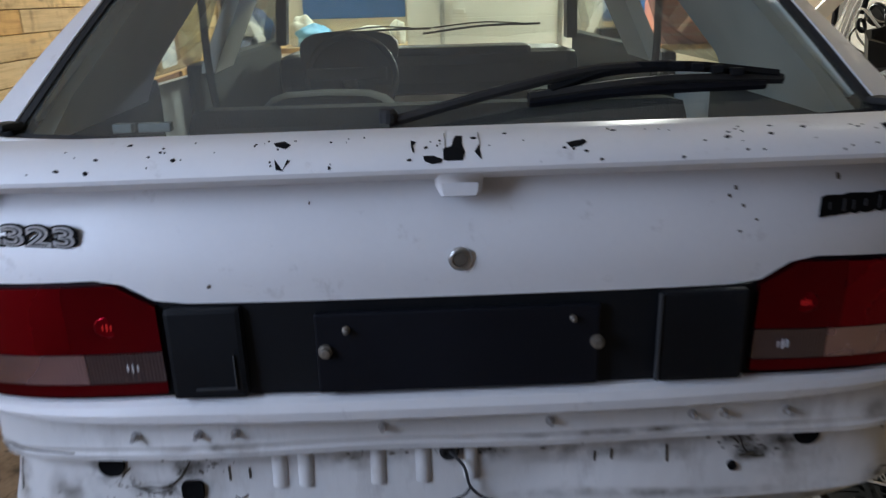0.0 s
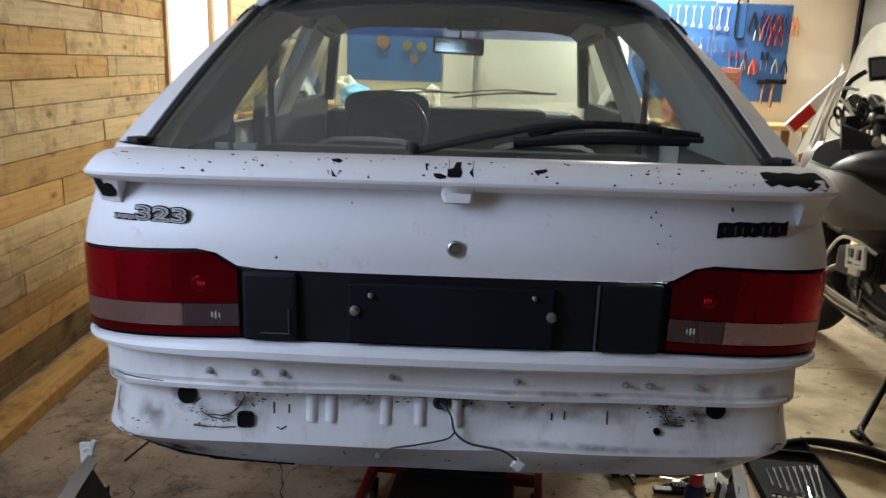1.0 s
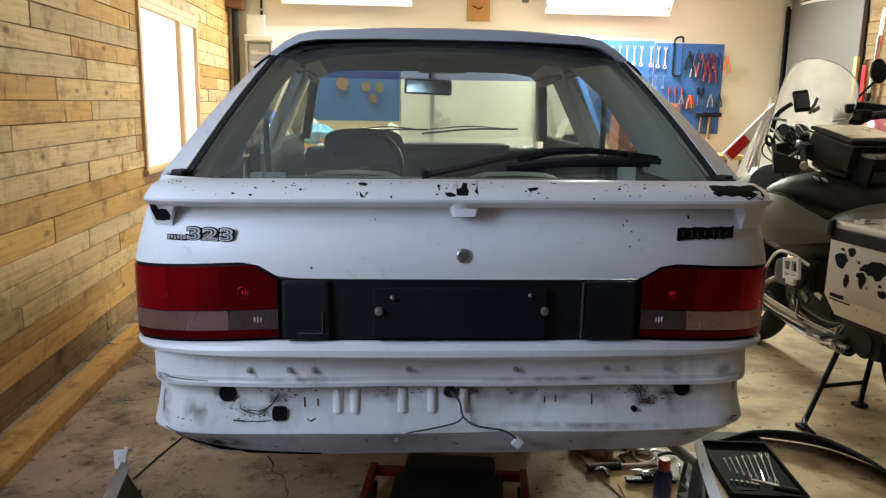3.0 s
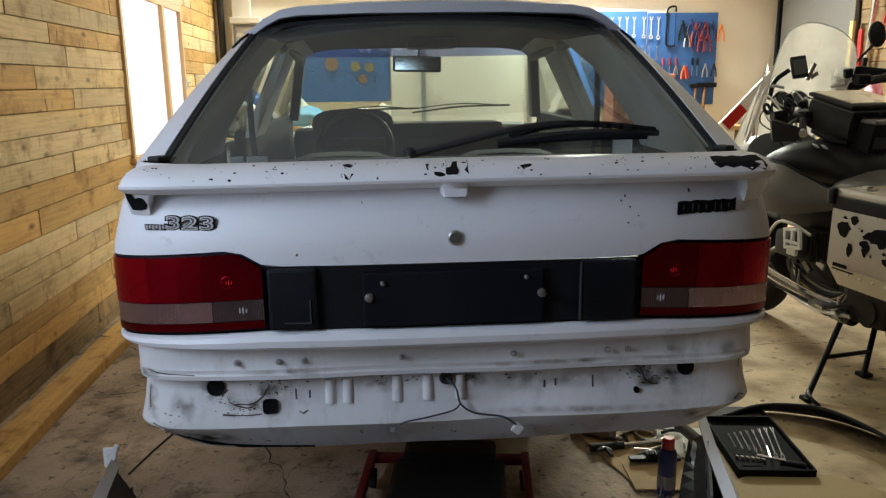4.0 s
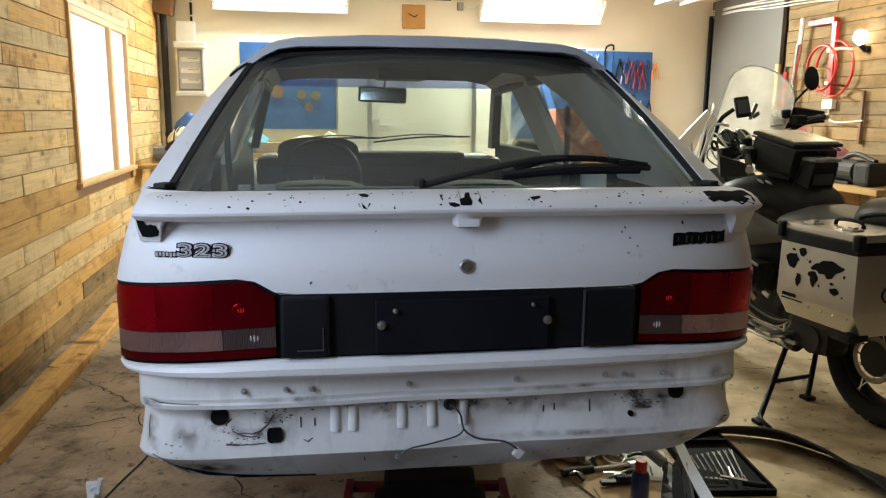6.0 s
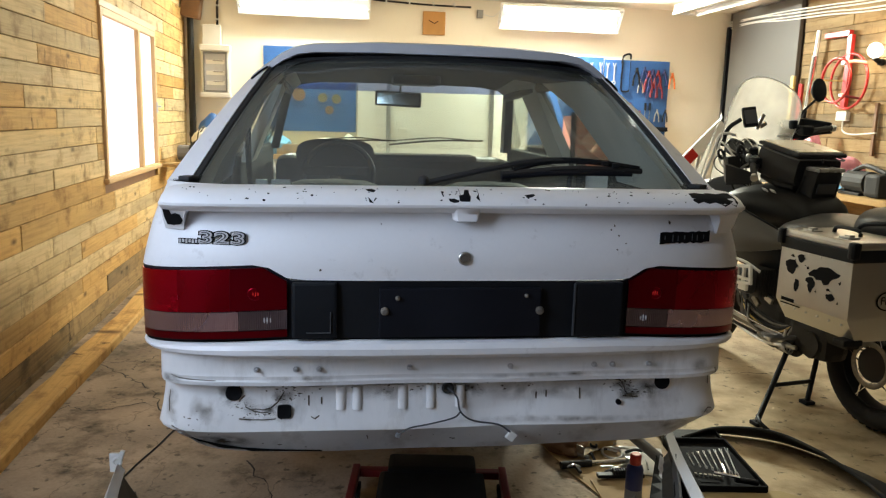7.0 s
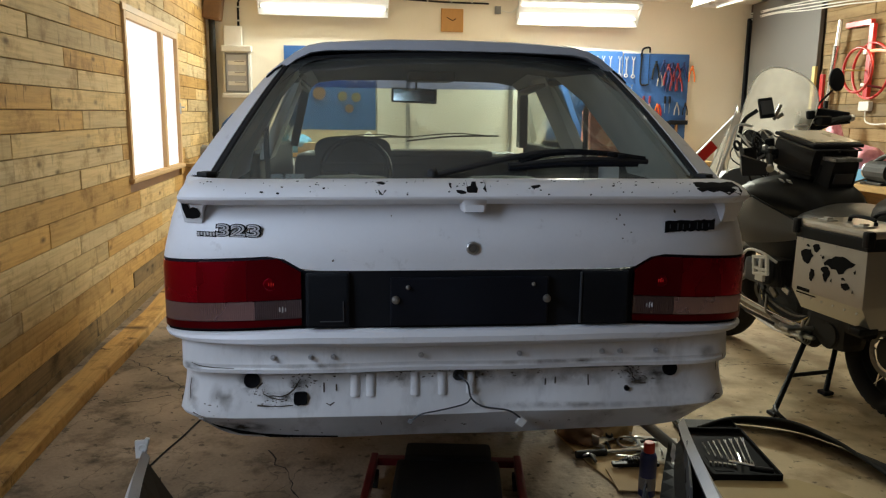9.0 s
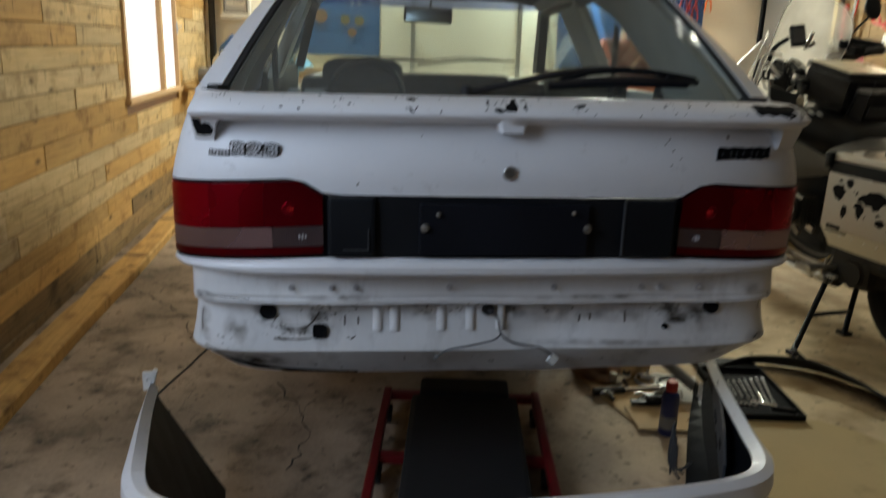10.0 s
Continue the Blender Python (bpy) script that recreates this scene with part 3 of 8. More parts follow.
# timber laid along the west wall
BW = random.Random(31)
BEAMW = [BW.uniform(-0.012, 0.012) for i in range(44)]


def beam_pt(u, v):
    """A thin waney plank: v runs from its rough wall edge to its straight outer edge."""
    w = BEAMW[int((u - YF) / 0.25) % 44]
    return (XL + 0.110 + 0.145 * v + (1 - v) * w + 0.006 * math.sin(u * 1.9), u, 0.062 + 0.006 * math.sin(u * 2.3 + v) - (0.010 if v == 1 else 0))


setting("baseboard", sheet(beam_pt, [YF + 0.4 + i * 0.25 for i in range(43)], [0, 0.25, 0.5, 0.75, 0.95, 1], 0.055, (0, 0, -1)), M_PLANKO, "long rough timber beam lying on the floor along the wall", "beam")

# grey door and its frame on the east wall
door = thing("door_1", "plain grey steel door with a dark frame", "door", kind="structure")
part("door_leaf", box(XR - 0.03, 7.43, H / 2 - 0.01, 0.05, 1.38, H - 0.02, 0.006), M_GREY, door)
part("door_frame", join(box(XR - 0.035, 8.19, 1.34, 0.07, 0.05, 2.68, 0.006)), M_SATIN, door)
part("door_handle", join(cyl((XR - 0.06, 6.9, 1.05), (XR - 0.11, 6.9, 1.05), 0.01), cyl((XR - 0.11, 6.9, 1.05), (XR - 0.11, 7.02, 1.05), 0.009)), M_STEEL, door)

# white panelled doors in the north wall
gate = thing("door_2", "white horizontally panelled double garage door", "door", kind="structure")
for x0, x1 in ((0.13, 0.47), (0.52, 1.72), (1.77, 2.2)):
    for k in range(14):
        part("panel", box((x0 + x1) / 2, YB - 0.022, 0.09 + 0.155 * k, x1 - x0, 0.03, 0.154, 0.003), M_ZINC, gate)
part("door_post", join(box(0.495, YB - 0.03, 1.09, 0.045, 0.05, 2.18, 0.004), box(1.745, YB - 0.03, 1.09, 0.045, 0.05, 2.18, 0.004)), M_STEEL, gate)
part("door_latch", join(cyl((0.62, YB - 0.04, 1.40), (0.62, YB - 0.09, 1.40), 0.03), box(0.67, YB - 0.06, 1.32, 0.12, 0.03, 0.05, 0.008)), M_WPLAST, gate)


# fluorescent lamps
def batten(length, m, watts, color, group, lit=True):
    """A twin-tube reflector fitting; its open face looks along -z of its own."""
    t = thing("fluorescent_lamp", "white twin-tube fluorescent reflector lamp, switched " + ("on" if lit else "off"), "ceiling lamp", m, group)
    w = 0.27
    part("reflector", join(box(0, 0, 0.03, length, w, 0.03, 0.006), box(0, w / 2, -0.02, length, 0.012, 0.1, 0.004, pose(0, 0, 0, 22)),
                           box(0, -w / 2, -0.02, length, 0.012, 0.1, 0.004, pose(0, 0, 0, -22)),
                           box(length / 2, 0, -0.015, 0.012, w, 0.09, 0.004), box(-length / 2, 0, -0.015, 0.012, w, 0.09, 0.004)), M_ZINC, t)
    for s in (-1, 1):
        part("tube", cyl((-length / 2 + 0.03, s * 0.075, -0.012), (length / 2 - 0.03, s * 0.075, -0.012), 0.014, n=12), M_TUBE if lit else M_WPLAST, t, "glowing fluorescent tube" if lit else "unlit fluorescent tube")
        for e in (-1, 1):
            part("lamp_holder", box(e * (length / 2 - 0.02), s * 0.075, -0.01, 0.025, 0.035, 0.05, 0.004), M_WPLAST, t)
    if lit:
        area("tube_light", m @ pose(0, 0, -0.06), length - 0.1, 0.05, watts, color)
    return t


WARM = (0.94, 0.93, 0.77)
batten(1.46, pose(-0.48, 8.10, 2.72, -52, 0, 0), 70, WARM, "lamps on the end wall")
batten(1.46, pose(2.50, 8.10, 2.69, -52, 0, -1.5), 264, WARM, "lamps on the end wall")
batten(1.3, pose(3.86, 7.05, H - 0.075, 0, 0, 90), 0, WARM, "lamps on the ceiling", False)
# added lamp with no known fitting, to brighten the right-hand floor
batten(1.25, pose(3.5, 3.3, H - 0.075, 0, 0, 90), 5, (1.0, 0.90, 0.62), "lamps on the ceiling")
batten(0.62, pose(1.72, 2.25, H - 0.075, 0, 0, 90), 3, (1.0, 0.92, 0.70), "lamps on the ceiling")
bd_light = bpy.data.lights.new("bulb_light", "POINT")
bd_light.energy, bd_light.color, bd_light.shadow_soft_size = 6.5, (1.0, 0.82, 0.52), 0.07
new("bulb_light", bd_light).location = (XR - 0.22, 5.50, 2.19)
# high west window, unseen and added, as source for daylight from the left
gd = thing("window_2", "added unseen wooden high window with one large frosted pane", "window", kind="structure")
part("window_frame", ring_plate(1.12, 1.42, 1.00, 1.30, 0.06, pose(XL + 0.004, 0.0, 1.72, 0, 0, 90)), M_TRIM, gd)
part("pane", box(XL + 0.0, 0.0, 1.72, 0.01, 1.00, 1.30), M_PANE, gd)
area("window_daylight", look((XL + 0.06, 0.0, 1.72), (0.3, 0.75, 0.9)), 0.96, 1.26, 44, (0.66, 0.79, 1.0))

# ---- car ----
CARM = pose(0.083, 1.01, 0, 0, 0, -1.5)
car = thing("hatchback_car", "white three-door hatchback raised on stands, rear bumper removed, paint chipped", "car", CARM)
BOW = 0.2


def bow(u):
    a = min(1.0, abs(u)) ** 3.2
    return BOW * (1 - (1 - a) ** (1 / 2.6))


def interp(z, tab):
    tab = sorted(tab)
    if z <= tab[0][0]:
        return tab[0][1:]
    for a, b in zip(tab, tab[1:]):
        if z <= b[0]:
            f = (z - a[0]) / (b[0] - a[0])
            return tuple(p + (q - p) * f for p, q in zip(a[1:], b[1:]))
    return tab[-1][1:]


GATE = [(0.90, 0.006, 0.829), (1.077, 0.0, 0.828), (1.13, -0.005, 0.816), (1.2, 0.012, 0.80), (1.25, 0.035, 0.785), (1.31, 0.07, 0.765)]
US = [math.copysign(1 - (1 - abs(k) / 22) ** 1.7, k) for k in range(-22, 23)]


def tail(u, z, off=0.0):
    y0, w = interp(z, GATE)
    return (w * u, y0 + bow(u) + off, z)


def lamp_top(x):
    x = abs(x)
    if x < 0.435:
        return 1.074
    if x < 0.505:
        return 1.074 + (x - 0.435) / 0.07 * 0.038
    return 1.112 - (x - 0.505) * 0.072


def lamp_low(x):
    return 0.921 - max(0.0, abs(x) - 0.43) * 0.07


body = part("tailgate_panel", sheet(lambda u, v: tail(u, lamp_top(0.828 * u) + (1.30 - lamp_top(0.828 * u)) * v), US, [i / 8 for i in range(9)], 0.012, (0, 1, 0)), M_WHITE, car, "white paint with small scratches", True)
VAL = [(0.0, 0.004, 0.829), (0.10, -0.006, 0.828), (0.30, -0.012, 0.824), (0.55, -0.010, 0.818), (0.66, -0.002, 0.812), (0.85, 0.022, 0.798), (1.0, 0.055, 0.78)]
part("valance", sheet(lambda u, v: (interp(v, VAL)[1] * u, interp(v, VAL)[0] + bow(u), lamp_low(0.828 * u) - 0.004 - (lamp_low(0.828 * u) - 0.856 - 0.012 * abs(u) ** 6) * v), US,
                     [0, 0.05, 0.10, 0.2, 0.30, 0.42, 0.55, 0.60, 0.66, 0.75, 0.85, 0.95, 1], 0.012, (0, 1, 0)), M_WHITE, car, smooth=24)
LOW = [(0.555, 0.150, 0.712), (0.60, 0.115, 0.748), (0.645, 0.078, 0.793), (0.653, 0.079, 0.798), (0.70, 0.090, 0.789), (0.74, 0.095, 0.784), (0.776, 0.098, 0.782),
       (0.781, 0.058, 0.783), (0.792, 0.056, 0.784), (0.797, 0.0585, 0.784), (0.802, 0.0585, 0.784), (0.807, 0.0575, 0.784), (0.815, 0.060, 0.784), (0.87, 0.064, 0.784)]


def low(u, z, off=0.0):
    y0, w = interp(z, LOW)
    dent = 0.018 * math.exp(-((w * u - 0.16) / 0.10) ** 2 - ((z - 0.70) / 0.05) ** 2)
    wav = 0.004 * math.sin(9 * u) * math.sin(30 * z)
    return (w * u, y0 + 0.55 * BOW * (1 - (1 - min(1.0, abs(u)) ** 12) ** (1 / 2.4)) + off + dent + wav, z + 0.012 * abs(u) ** 3 * (0.86 - z) / 0.3 + 0.008 * u * (0.86 - z))


ZS = [0.555, 0.575, 0.60, 0.625, 0.645, 0.653, 0.668, 0.685, 0.70, 0.715, 0.74, 0.76, 0.776, 0.781, 0.792, 0.797, 0.802, 0.807, 0.815, 0.835, 0.87]
rear = part("rear_panel", sheet(low, US, ZS, 0.01, (0, 1, 0)), M_GRIME, car, "grimy white bare panel with holes and stamped ribs", 22)


def on_low(x, z, off=0.0):
    y0, w = interp(z, LOW)
    return Vector(low(x / w, z, off))


def on_tail(x, z, off=0.0):
    y0, w = interp(z, GATE)
    return Vector(tail(x / w, z, off))


# stamped ribs, studs, grommets and stains on the bare panel
for x in (-0.309, -0.265, -0.142, -0.065, 0.016):
    a, b = on_low(x, 0.762, 0.004), on_low(x, 0.700, 0.004)
    part("rib", tube([a, a * 0.75 + b * 0.25, a * 0.25 + b * 0.75, b], 0.0135, 20, 5), M_GRIME, rear, smooth=True)
for x in (-0.525, -0.425, -0.365, -0.128, 0.145, 0.38, 0.432, 0.537):
    a = on_low(x, 0.826)
    part("stud", join(cyl(a, a + Vector((0, -0.020, 0.002)), 0.004, n=10), cyl(a, a + Vector((0, -0.004, 0)), 0.008, n=10)), M_BADGE, rear, smooth=False)
for x, z, r, sq in ((-0.589, 0.750, 0.021, 2.2), (-0.458, 0.697, 0.0185, 4.5), (0.595, 0.758, 0.021, 2.2), (0.467, 0.704, 0.0075, 2)):
    p = on_low(x, z, -0.007)
    part("grommet", loft([oval(p.x, p.y + 0.012, p.z, r, r, 24, sq), oval(p.x, p.y - 0.001, p.z, r, r, 24, sq), oval(p.x, p.y + 0.001, p.z, r * 0.6, r * 0.6, 24, sq)]), M_CHIP, rear)
rngs = random.Random(5)


def decal(name, pts, surf, m, parent, off=-0.0012, label=""):
    """A thin flake that follows a surface: surf(x, z, off)."""
    bm = bmesh.new()
    cx, cz = sum(p[0] for p in pts) / len(pts), sum(p[1] for p in pts) / len(pts)
    c = bm.verts.new(surf(cx, cz, off))
    mid = [bm.verts.new(surf((x + cx) / 2, (z + cz) / 2, off)) for x, z in pts]
    ring = [bm.verts.new(surf(x, z, off)) for x, z in pts]
    back = [bm.verts.new(surf(x, z, 0.0008)) for x, z in pts]
    n = len(pts)
    for i in range(n):
        j = (i + 1) % n
        bm.faces.new((c, mid[i], mid[j]))
        bm.faces.new((mid[i], ring[i], ring[j], mid[j]))
        bm.faces.new((ring[i], back[i], back[j], ring[j]))
    return part(name, bm, m, parent, label)


M_STAIN = mat("brown_grease_stain", (0.10, 0.083, 0.066), 0.8, 0, 0.5, 30, 90, spec=0.2)
for cx, cz, sx, sz, cnt in ((-0.452, 0.742, 0.022, 0.012, 26), (-0.52, 0.688, 0.035, 0.006, 22), (-0.57, 0.722, 0.02, 0.012, 14), (0.478, 0.750, 0.02, 0.012, 26), (0.52, 0.728, 0.03, 0.008, 14),
                            (0.0, 0.755, 0.10, 0.008, 22), (-0.2, 0.757, 0.12, 0.006, 16), (0.3, 0.757, 0.2, 0.007, 20), (-0.1, 0.60, 0.35, 0.012, 18), (-0.68, 0.66, 0.02, 0.03, 10)):
    for i in range(cnt):
        x, z = rngs.gauss(cx, sx), min(0.766, rngs.gauss(cz, sz))
        r = rngs.uniform(0.0006, 0.0024)
        st = rngs.uniform(0.8, 2.6)
        decal("grime_speck", [(x + p * st, z + q * 0.8) for p, q in blob(rngs, r, 7, 0.6)], on_low, M_STAIN, rear, -0.0008)
def stroke(pts, w):
    """A smeared line of sealer along a row of points on the bare panel."""
    for a, b in zip(pts, pts[1:]):
        d = math.hypot(b[0] - a[0], b[1] - a[1])
        k = w * rngs.uniform(0.6, 1.3)
        nx, nz = -(b[1] - a[1]) / d * k, (b[0] - a[0]) / d * k
        decal("sealer_mark", [(a[0] + nx, a[1] + nz), (a[0] - nx, a[1] - nz), (b[0] - nx * 0.8, b[1] - nz * 0.8), (b[0] + nx * 0.8, b[1] + nz * 0.8)], on_low, M_STAIN, rear)


for pts in ([(-0.458, 0.752), (-0.466, 0.738), (-0.476, 0.722), (-0.492, 0.708), (-0.512, 0.702), (-0.532, 0.705), (-0.548, 0.703)], [(-0.445, 0.734), (-0.438, 0.728)], [(-0.575, 0.725), (-0.57, 0.733), (-0.56, 0.742)],
            [(-0.575, 0.680), (-0.545, 0.677), (-0.51, 0.676), (-0.48, 0.678)], [(0.484, 0.748), (0.487, 0.735), (0.494, 0.724), (0.508, 0.716), (0.526, 0.716)], [(0.47, 0.752), (0.48, 0.742)],
            [(-0.388, 0.682), (-0.378, 0.676)], [(-0.378, 0.676), (-0.366, 0.684)], [(-0.238, 0.622), (-0.235, 0.606)]):
    stroke(pts, 0.0019)
for x, z0, z1 in ((-0.394, 0.712, 0.74), (0.355, 0.715, 0.745), (0.26, 0.72, 0.74), (0.232, 0.715, 0.735), (-0.36, 0.715, 0.735)):
    decal("pressed_slot", [(x - 0.002, z0), (x + 0.002, z0), (x + 0.002, z1), (x - 0.002, z1)], on_low, M_STAIN, rear)
decal("scraped_edge", [(-0.715, 0.604), (-0.68, 0.588), (-0.62, 0.574), (-0.50, 0.567), (-0.36, 0.562), (-0.36, 0.557), (-0.55, 0.557), (-0.70, 0.560)], on_low, M_CHIP, rear, -0.004)
decal("paint_flake", [(-0.742, 0.628), (-0.728, 0.630), (-0.712, 0.604), (-0.694, 0.580), (-0.686, 0.566), (-0.700, 0.570), (-0.722, 0.596)], on_low, M_WHITE, rear, -0.006)
for pts in ([(-0.745, 0.806), (-0.725, 0.799), (-0.69, 0.797), (-0.63, 0.795)], [(-0.758, 0.745), (-0.762, 0.72), (-0.760, 0.69)], [(-0.752, 0.655), (-0.735, 0.648), (-0.715, 0.644)], [(0.735, 0.655), (0.75, 0.665), (0.765, 0.66)], [(0.748, 0.80), (0.752, 0.77), (0.750, 0.735)],
            [(0.455, 0.768), (0.475, 0.762), (0.482, 0.75)], [(-0.56, 0.712), (-0.54, 0.700), (-0.515, 0.694), (-0.50, 0.696)]):
    stroke(pts, 0.0012)
# soft smears of grease round the openings; shade under the lip painted along it
def smudge_mat(name, color, most):
    m = mat(name, color, 0.85, 0, 0.3, 30, 120, spec=0.15)
    n, l = m.node_tree.nodes, m.node_tree.links
    tc, mp, gr, nz, mr, mu, tr, mx = (n.new("ShaderNode" + k) for k in ("TexCoord", "Mapping", "TexGradient", "TexNoise", "MapRange", "Math", "BsdfTransparent", "MixShader"))
    mp.inputs["Location"].default_value, mp.inputs["Scale"].default_value = (-1, 0, -1), (2, 0, 2)
    gr.gradient_type = "SPHERICAL"
    nz.inputs["Scale"].default_value, nz.inputs["Detail"].default_value = 26, 5
    mr.inputs[1].default_value, mr.inputs[2].default_value, mr.inputs[4].default_value = 0.34, 0.72, most
    mu.operation = "MULTIPLY"
    l.new(tc.outputs["Generated"], mp.inputs[0])
    l.new(mp.outputs[0], gr.inputs[0])
    l.new(tc.outputs["Object"], nz.inputs["Vector"])
    l.new(nz.outputs["Fac"], mr.inputs[0])
    l.new(mr.outputs[0], mu.inputs[0])
    l.new(gr.outputs["Fac"], mu.inputs[1])
    l.new(mu.outputs[0], mx.inputs[0])
    l.new(tr.outputs[0], mx.inputs[1])
    l.new(n["Principled BSDF"].outputs[0], mx.inputs[2])
    l.new(mx.outputs[0], n["Material Output"].inputs["Surface"])
    return m


M_SMUDGE = smudge_mat("grease_smear", (0.085, 0.07, 0.05), 1.5)
M_DUST = smudge_mat("brown_dust_smear", (0.22, 0.185, 0.14), 0.8)
for x, z, rx, rz, m in ((-0.565, 0.732, 0.05, 0.03, M_DUST), (-0.462, 0.742, 0.035, 0.024, M_SMUDGE), (-0.51, 0.702, 0.06, 0.018, M_SMUDGE), (-0.53, 0.678, 0.05, 0.010, M_SMUDGE), (-0.46, 0.70, 0.04, 0.035, M_DUST), (-0.60, 0.744, 0.04, 0.035, M_SMUDGE),
                        (0.478, 0.745, 0.035, 0.024, M_SMUDGE), (0.50, 0.722, 0.04, 0.018, M_SMUDGE), (0.565, 0.745, 0.05, 0.024, M_SMUDGE), (0.55, 0.715, 0.08, 0.04, M_DUST), (0.03, 0.745, 0.07, 0.03, M_SMUDGE), (0.16, 0.74, 0.10, 0.035, M_DUST),
                        (-0.19, 0.745, 0.10, 0.025, M_DUST), (0.33, 0.74, 0.12, 0.03, M_DUST), (-0.66, 0.70, 0.05, 0.06, M_DUST), (-0.62, 0.60, 0.09, 0.035, M_SMUDGE), (0.64, 0.62, 0.07, 0.05, M_DUST),
                        # the two long flat ones here are the lip's shadow, painted
                        (-0.35, 0.770, 0.38, 0.008, M_SMUDGE), (0.35, 0.772, 0.38, 0.009, M_SMUDGE), (-0.752, 0.70, 0.022, 0.07, M_DUST), (-0.745, 0.795, 0.03, 0.018, M_SMUDGE), (-0.70, 0.575, 0.05, 0.02, M_SMUDGE), (0.74, 0.655, 0.04, 0.03, M_DUST), (0.30, 0.66, 0.30, 0.012, M_DUST), (0.3, 0.80, 0.35, 0.010, M_DUST), (-0.40, 0.80, 0.12, 0.012, M_DUST), (0.69, 0.81, 0.05, 0.03, M_DUST)):
    decal("grease_smear", [(x + rx * math.cos(a), z + rz * math.sin(a)) for a in [2 * math.pi * i / 16 for i in range(16)]], on_low, m, rear, -0.0016)
# wiring with a plug
wp = on_low(-0.020, 0.757, -0.012)
part("wire_grommet", join(torus(0.012, 0.005, Matrix.Translation(wp) @ pose(0, 0, 0, 90), 20, 8), cyl(wp, wp + Vector((0, 0.02, 0)), 0.011, n=14)), M_RUBBER, rear)
k = on_low(0.015, 0.693, -0.02)
part("wire", tube([wp, on_low(0.004, 0.735, -0.025), k, on_low(0.05, 0.668, -0.02), on_low(0.12, 0.655, -0.022), on_low(0.155, 0.632, -0.025)], 0.0026, 6, 6), M_WIRE, rear)
part("wire", tube([k, on_low(-0.005, 0.678, -0.02), on_low(-0.071, 0.664, -0.018), on_low(-0.125, 0.655, -0.018), on_low(-0.152, 0.636, -0.022)], 0.0022, 6, 6), M_WIRE, rear)
part("plug", box(*on_low(0.159, 0.618, -0.028), 0.024, 0.014, 0.026, 0.003, pose(0, 0, 0, 0, 38)), M_WPLAST, rear, "small white connector plug")
part("plug", box(*on_low(-0.156, 0.632, -0.022), 0.012, 0.008, 0.012, 0.002, pose(0, 0, 0, 0, 20)), M_CASE, rear)

# tail lamps
def tail_lamp(s):
    L = part("tail_lamp", sheet(lambda u, v: tail(s * u, lamp_low(0.829 * u) + 0.002 + (lamp_top(0.829 * u) - lamp_low(0.829 * u) - 0.004) * v, 0.006), [0.522 + 0.478 * (1 - (1 - i / 24) ** 1.6) for i in range(25)], [i / 6 for i in range(7)], 0.02, (0, 1, 0)),
             M_SATIN, car, "red and clear rear lamp cluster in black rubber seal", True)

    def lens(name, u0, u1, f0, f1, m, lab, o=-0.004):
        us = [u0 + (u1 - u0) * (1 - (1 - i / 20) ** 1.5) for i in range(21)]

        def zz(u, f):
            x = 0.829 * u
            return min(lamp_low(x) + f, lamp_top(x) - 0.008)
        part(name, sheet(lambda u, v: tail(s * u, zz(u, f0) + (zz(u, f1) - zz(u, f0)) * v, o), us, [i / 5 for i in range(6)], 0.012, (0, 1, 0)), m, L, lab, True)
    # one red in three tones: window's reflection painted into the outer third
    lens("red_lens", 0.535, 0.705, 0.079, 0.2, M_LDRED, "deep red plastic lens over the bulb")
    lens("red_lens", 0.7055, 0.865, 0.079, 0.2, M_LMID, "deep red plastic lens")
    lens("red_lens", 0.8655, 0.992, 0.079, 0.2, M_LRED, "red plastic lens, window reflection painted as lighter red")
    lens("reversing_lens", 0.535, 0.68, 0.028, 0.077, M_LSMOKE, "grey ribbed reversing lens")
    lens("clear_lens", 0.682, 0.992, 0.028, 0.077, M_LCLEAR, "pinkish clear ribbed lens")
    lens("red_strip", 0.535, 0.992, 0.008, 0.026, M_LDRED, "narrow red lens strip")
    # bulb highlights painted as bright slivers; a red disc paints the halo
    for x, f, m, r in ((0.52, 0.122, M_LREF, 0.008), (0.492, 0.053, M_LBULB, 0.010)):
        p = on_tail(s * x, lamp_low(x) + f, -0.0050)
        for k in (-1, 0, 1):
            rr = r * (1.0 if k == 0 else 0.75)
            part("bulb_spot", loft([oval(p.x + k * r * 0.75, p.y + 0.002, p.z, r * 0.26, rr, 12, 2), oval(p.x + k * r * 0.75, p.y - 0.0006, p.z, r * 0.16, rr * 0.8, 12, 2)]), m, L)
        if m is M_LREF:
            part("reflector_bowl", loft([oval(p.x, p.y + 0.003, p.z, r * 2.6, r * 2.3, 24, 2), oval(p.x, p.y + 0.0003, p.z, r * 2.2, r * 1.9, 24, 2)]), M_LMID, L)


tail_lamp(-1)
tail_lamp(1)
# strip added behind the lamps to stop light through the seam
part("lamp_seal", sheet(lambda u, v: tail(u, lamp_low(0.828 * u) - 0.03 + 0.07 * v, 0.024), US, [0, 0.5, 1], 0.006, (0, 1, 0)), M_CHIP, car)

# black plate panel between the lamps
plate = part("plate_panel", sheet(lambda u, v: tail(u, 0.922 + 0.150 * v, 0.004), [-0.522 + 1.044 * i / 30 for i in range(31)], [i / 6 for i in range(7)], 0.02, (0, 1, 0)), M_BLACK, car, "satin black plastic panel, number plate missing", True)
part("plate_seat", box(-0.005, -0.003, 0.992, 0.418, 0.012, 0.128, 0.004), M_SATIN, plate)
part("side_block", box(-0.375, 0.004, 0.997, 0.112, 0.02, 0.146, 0.008), M_BLACK, plate)
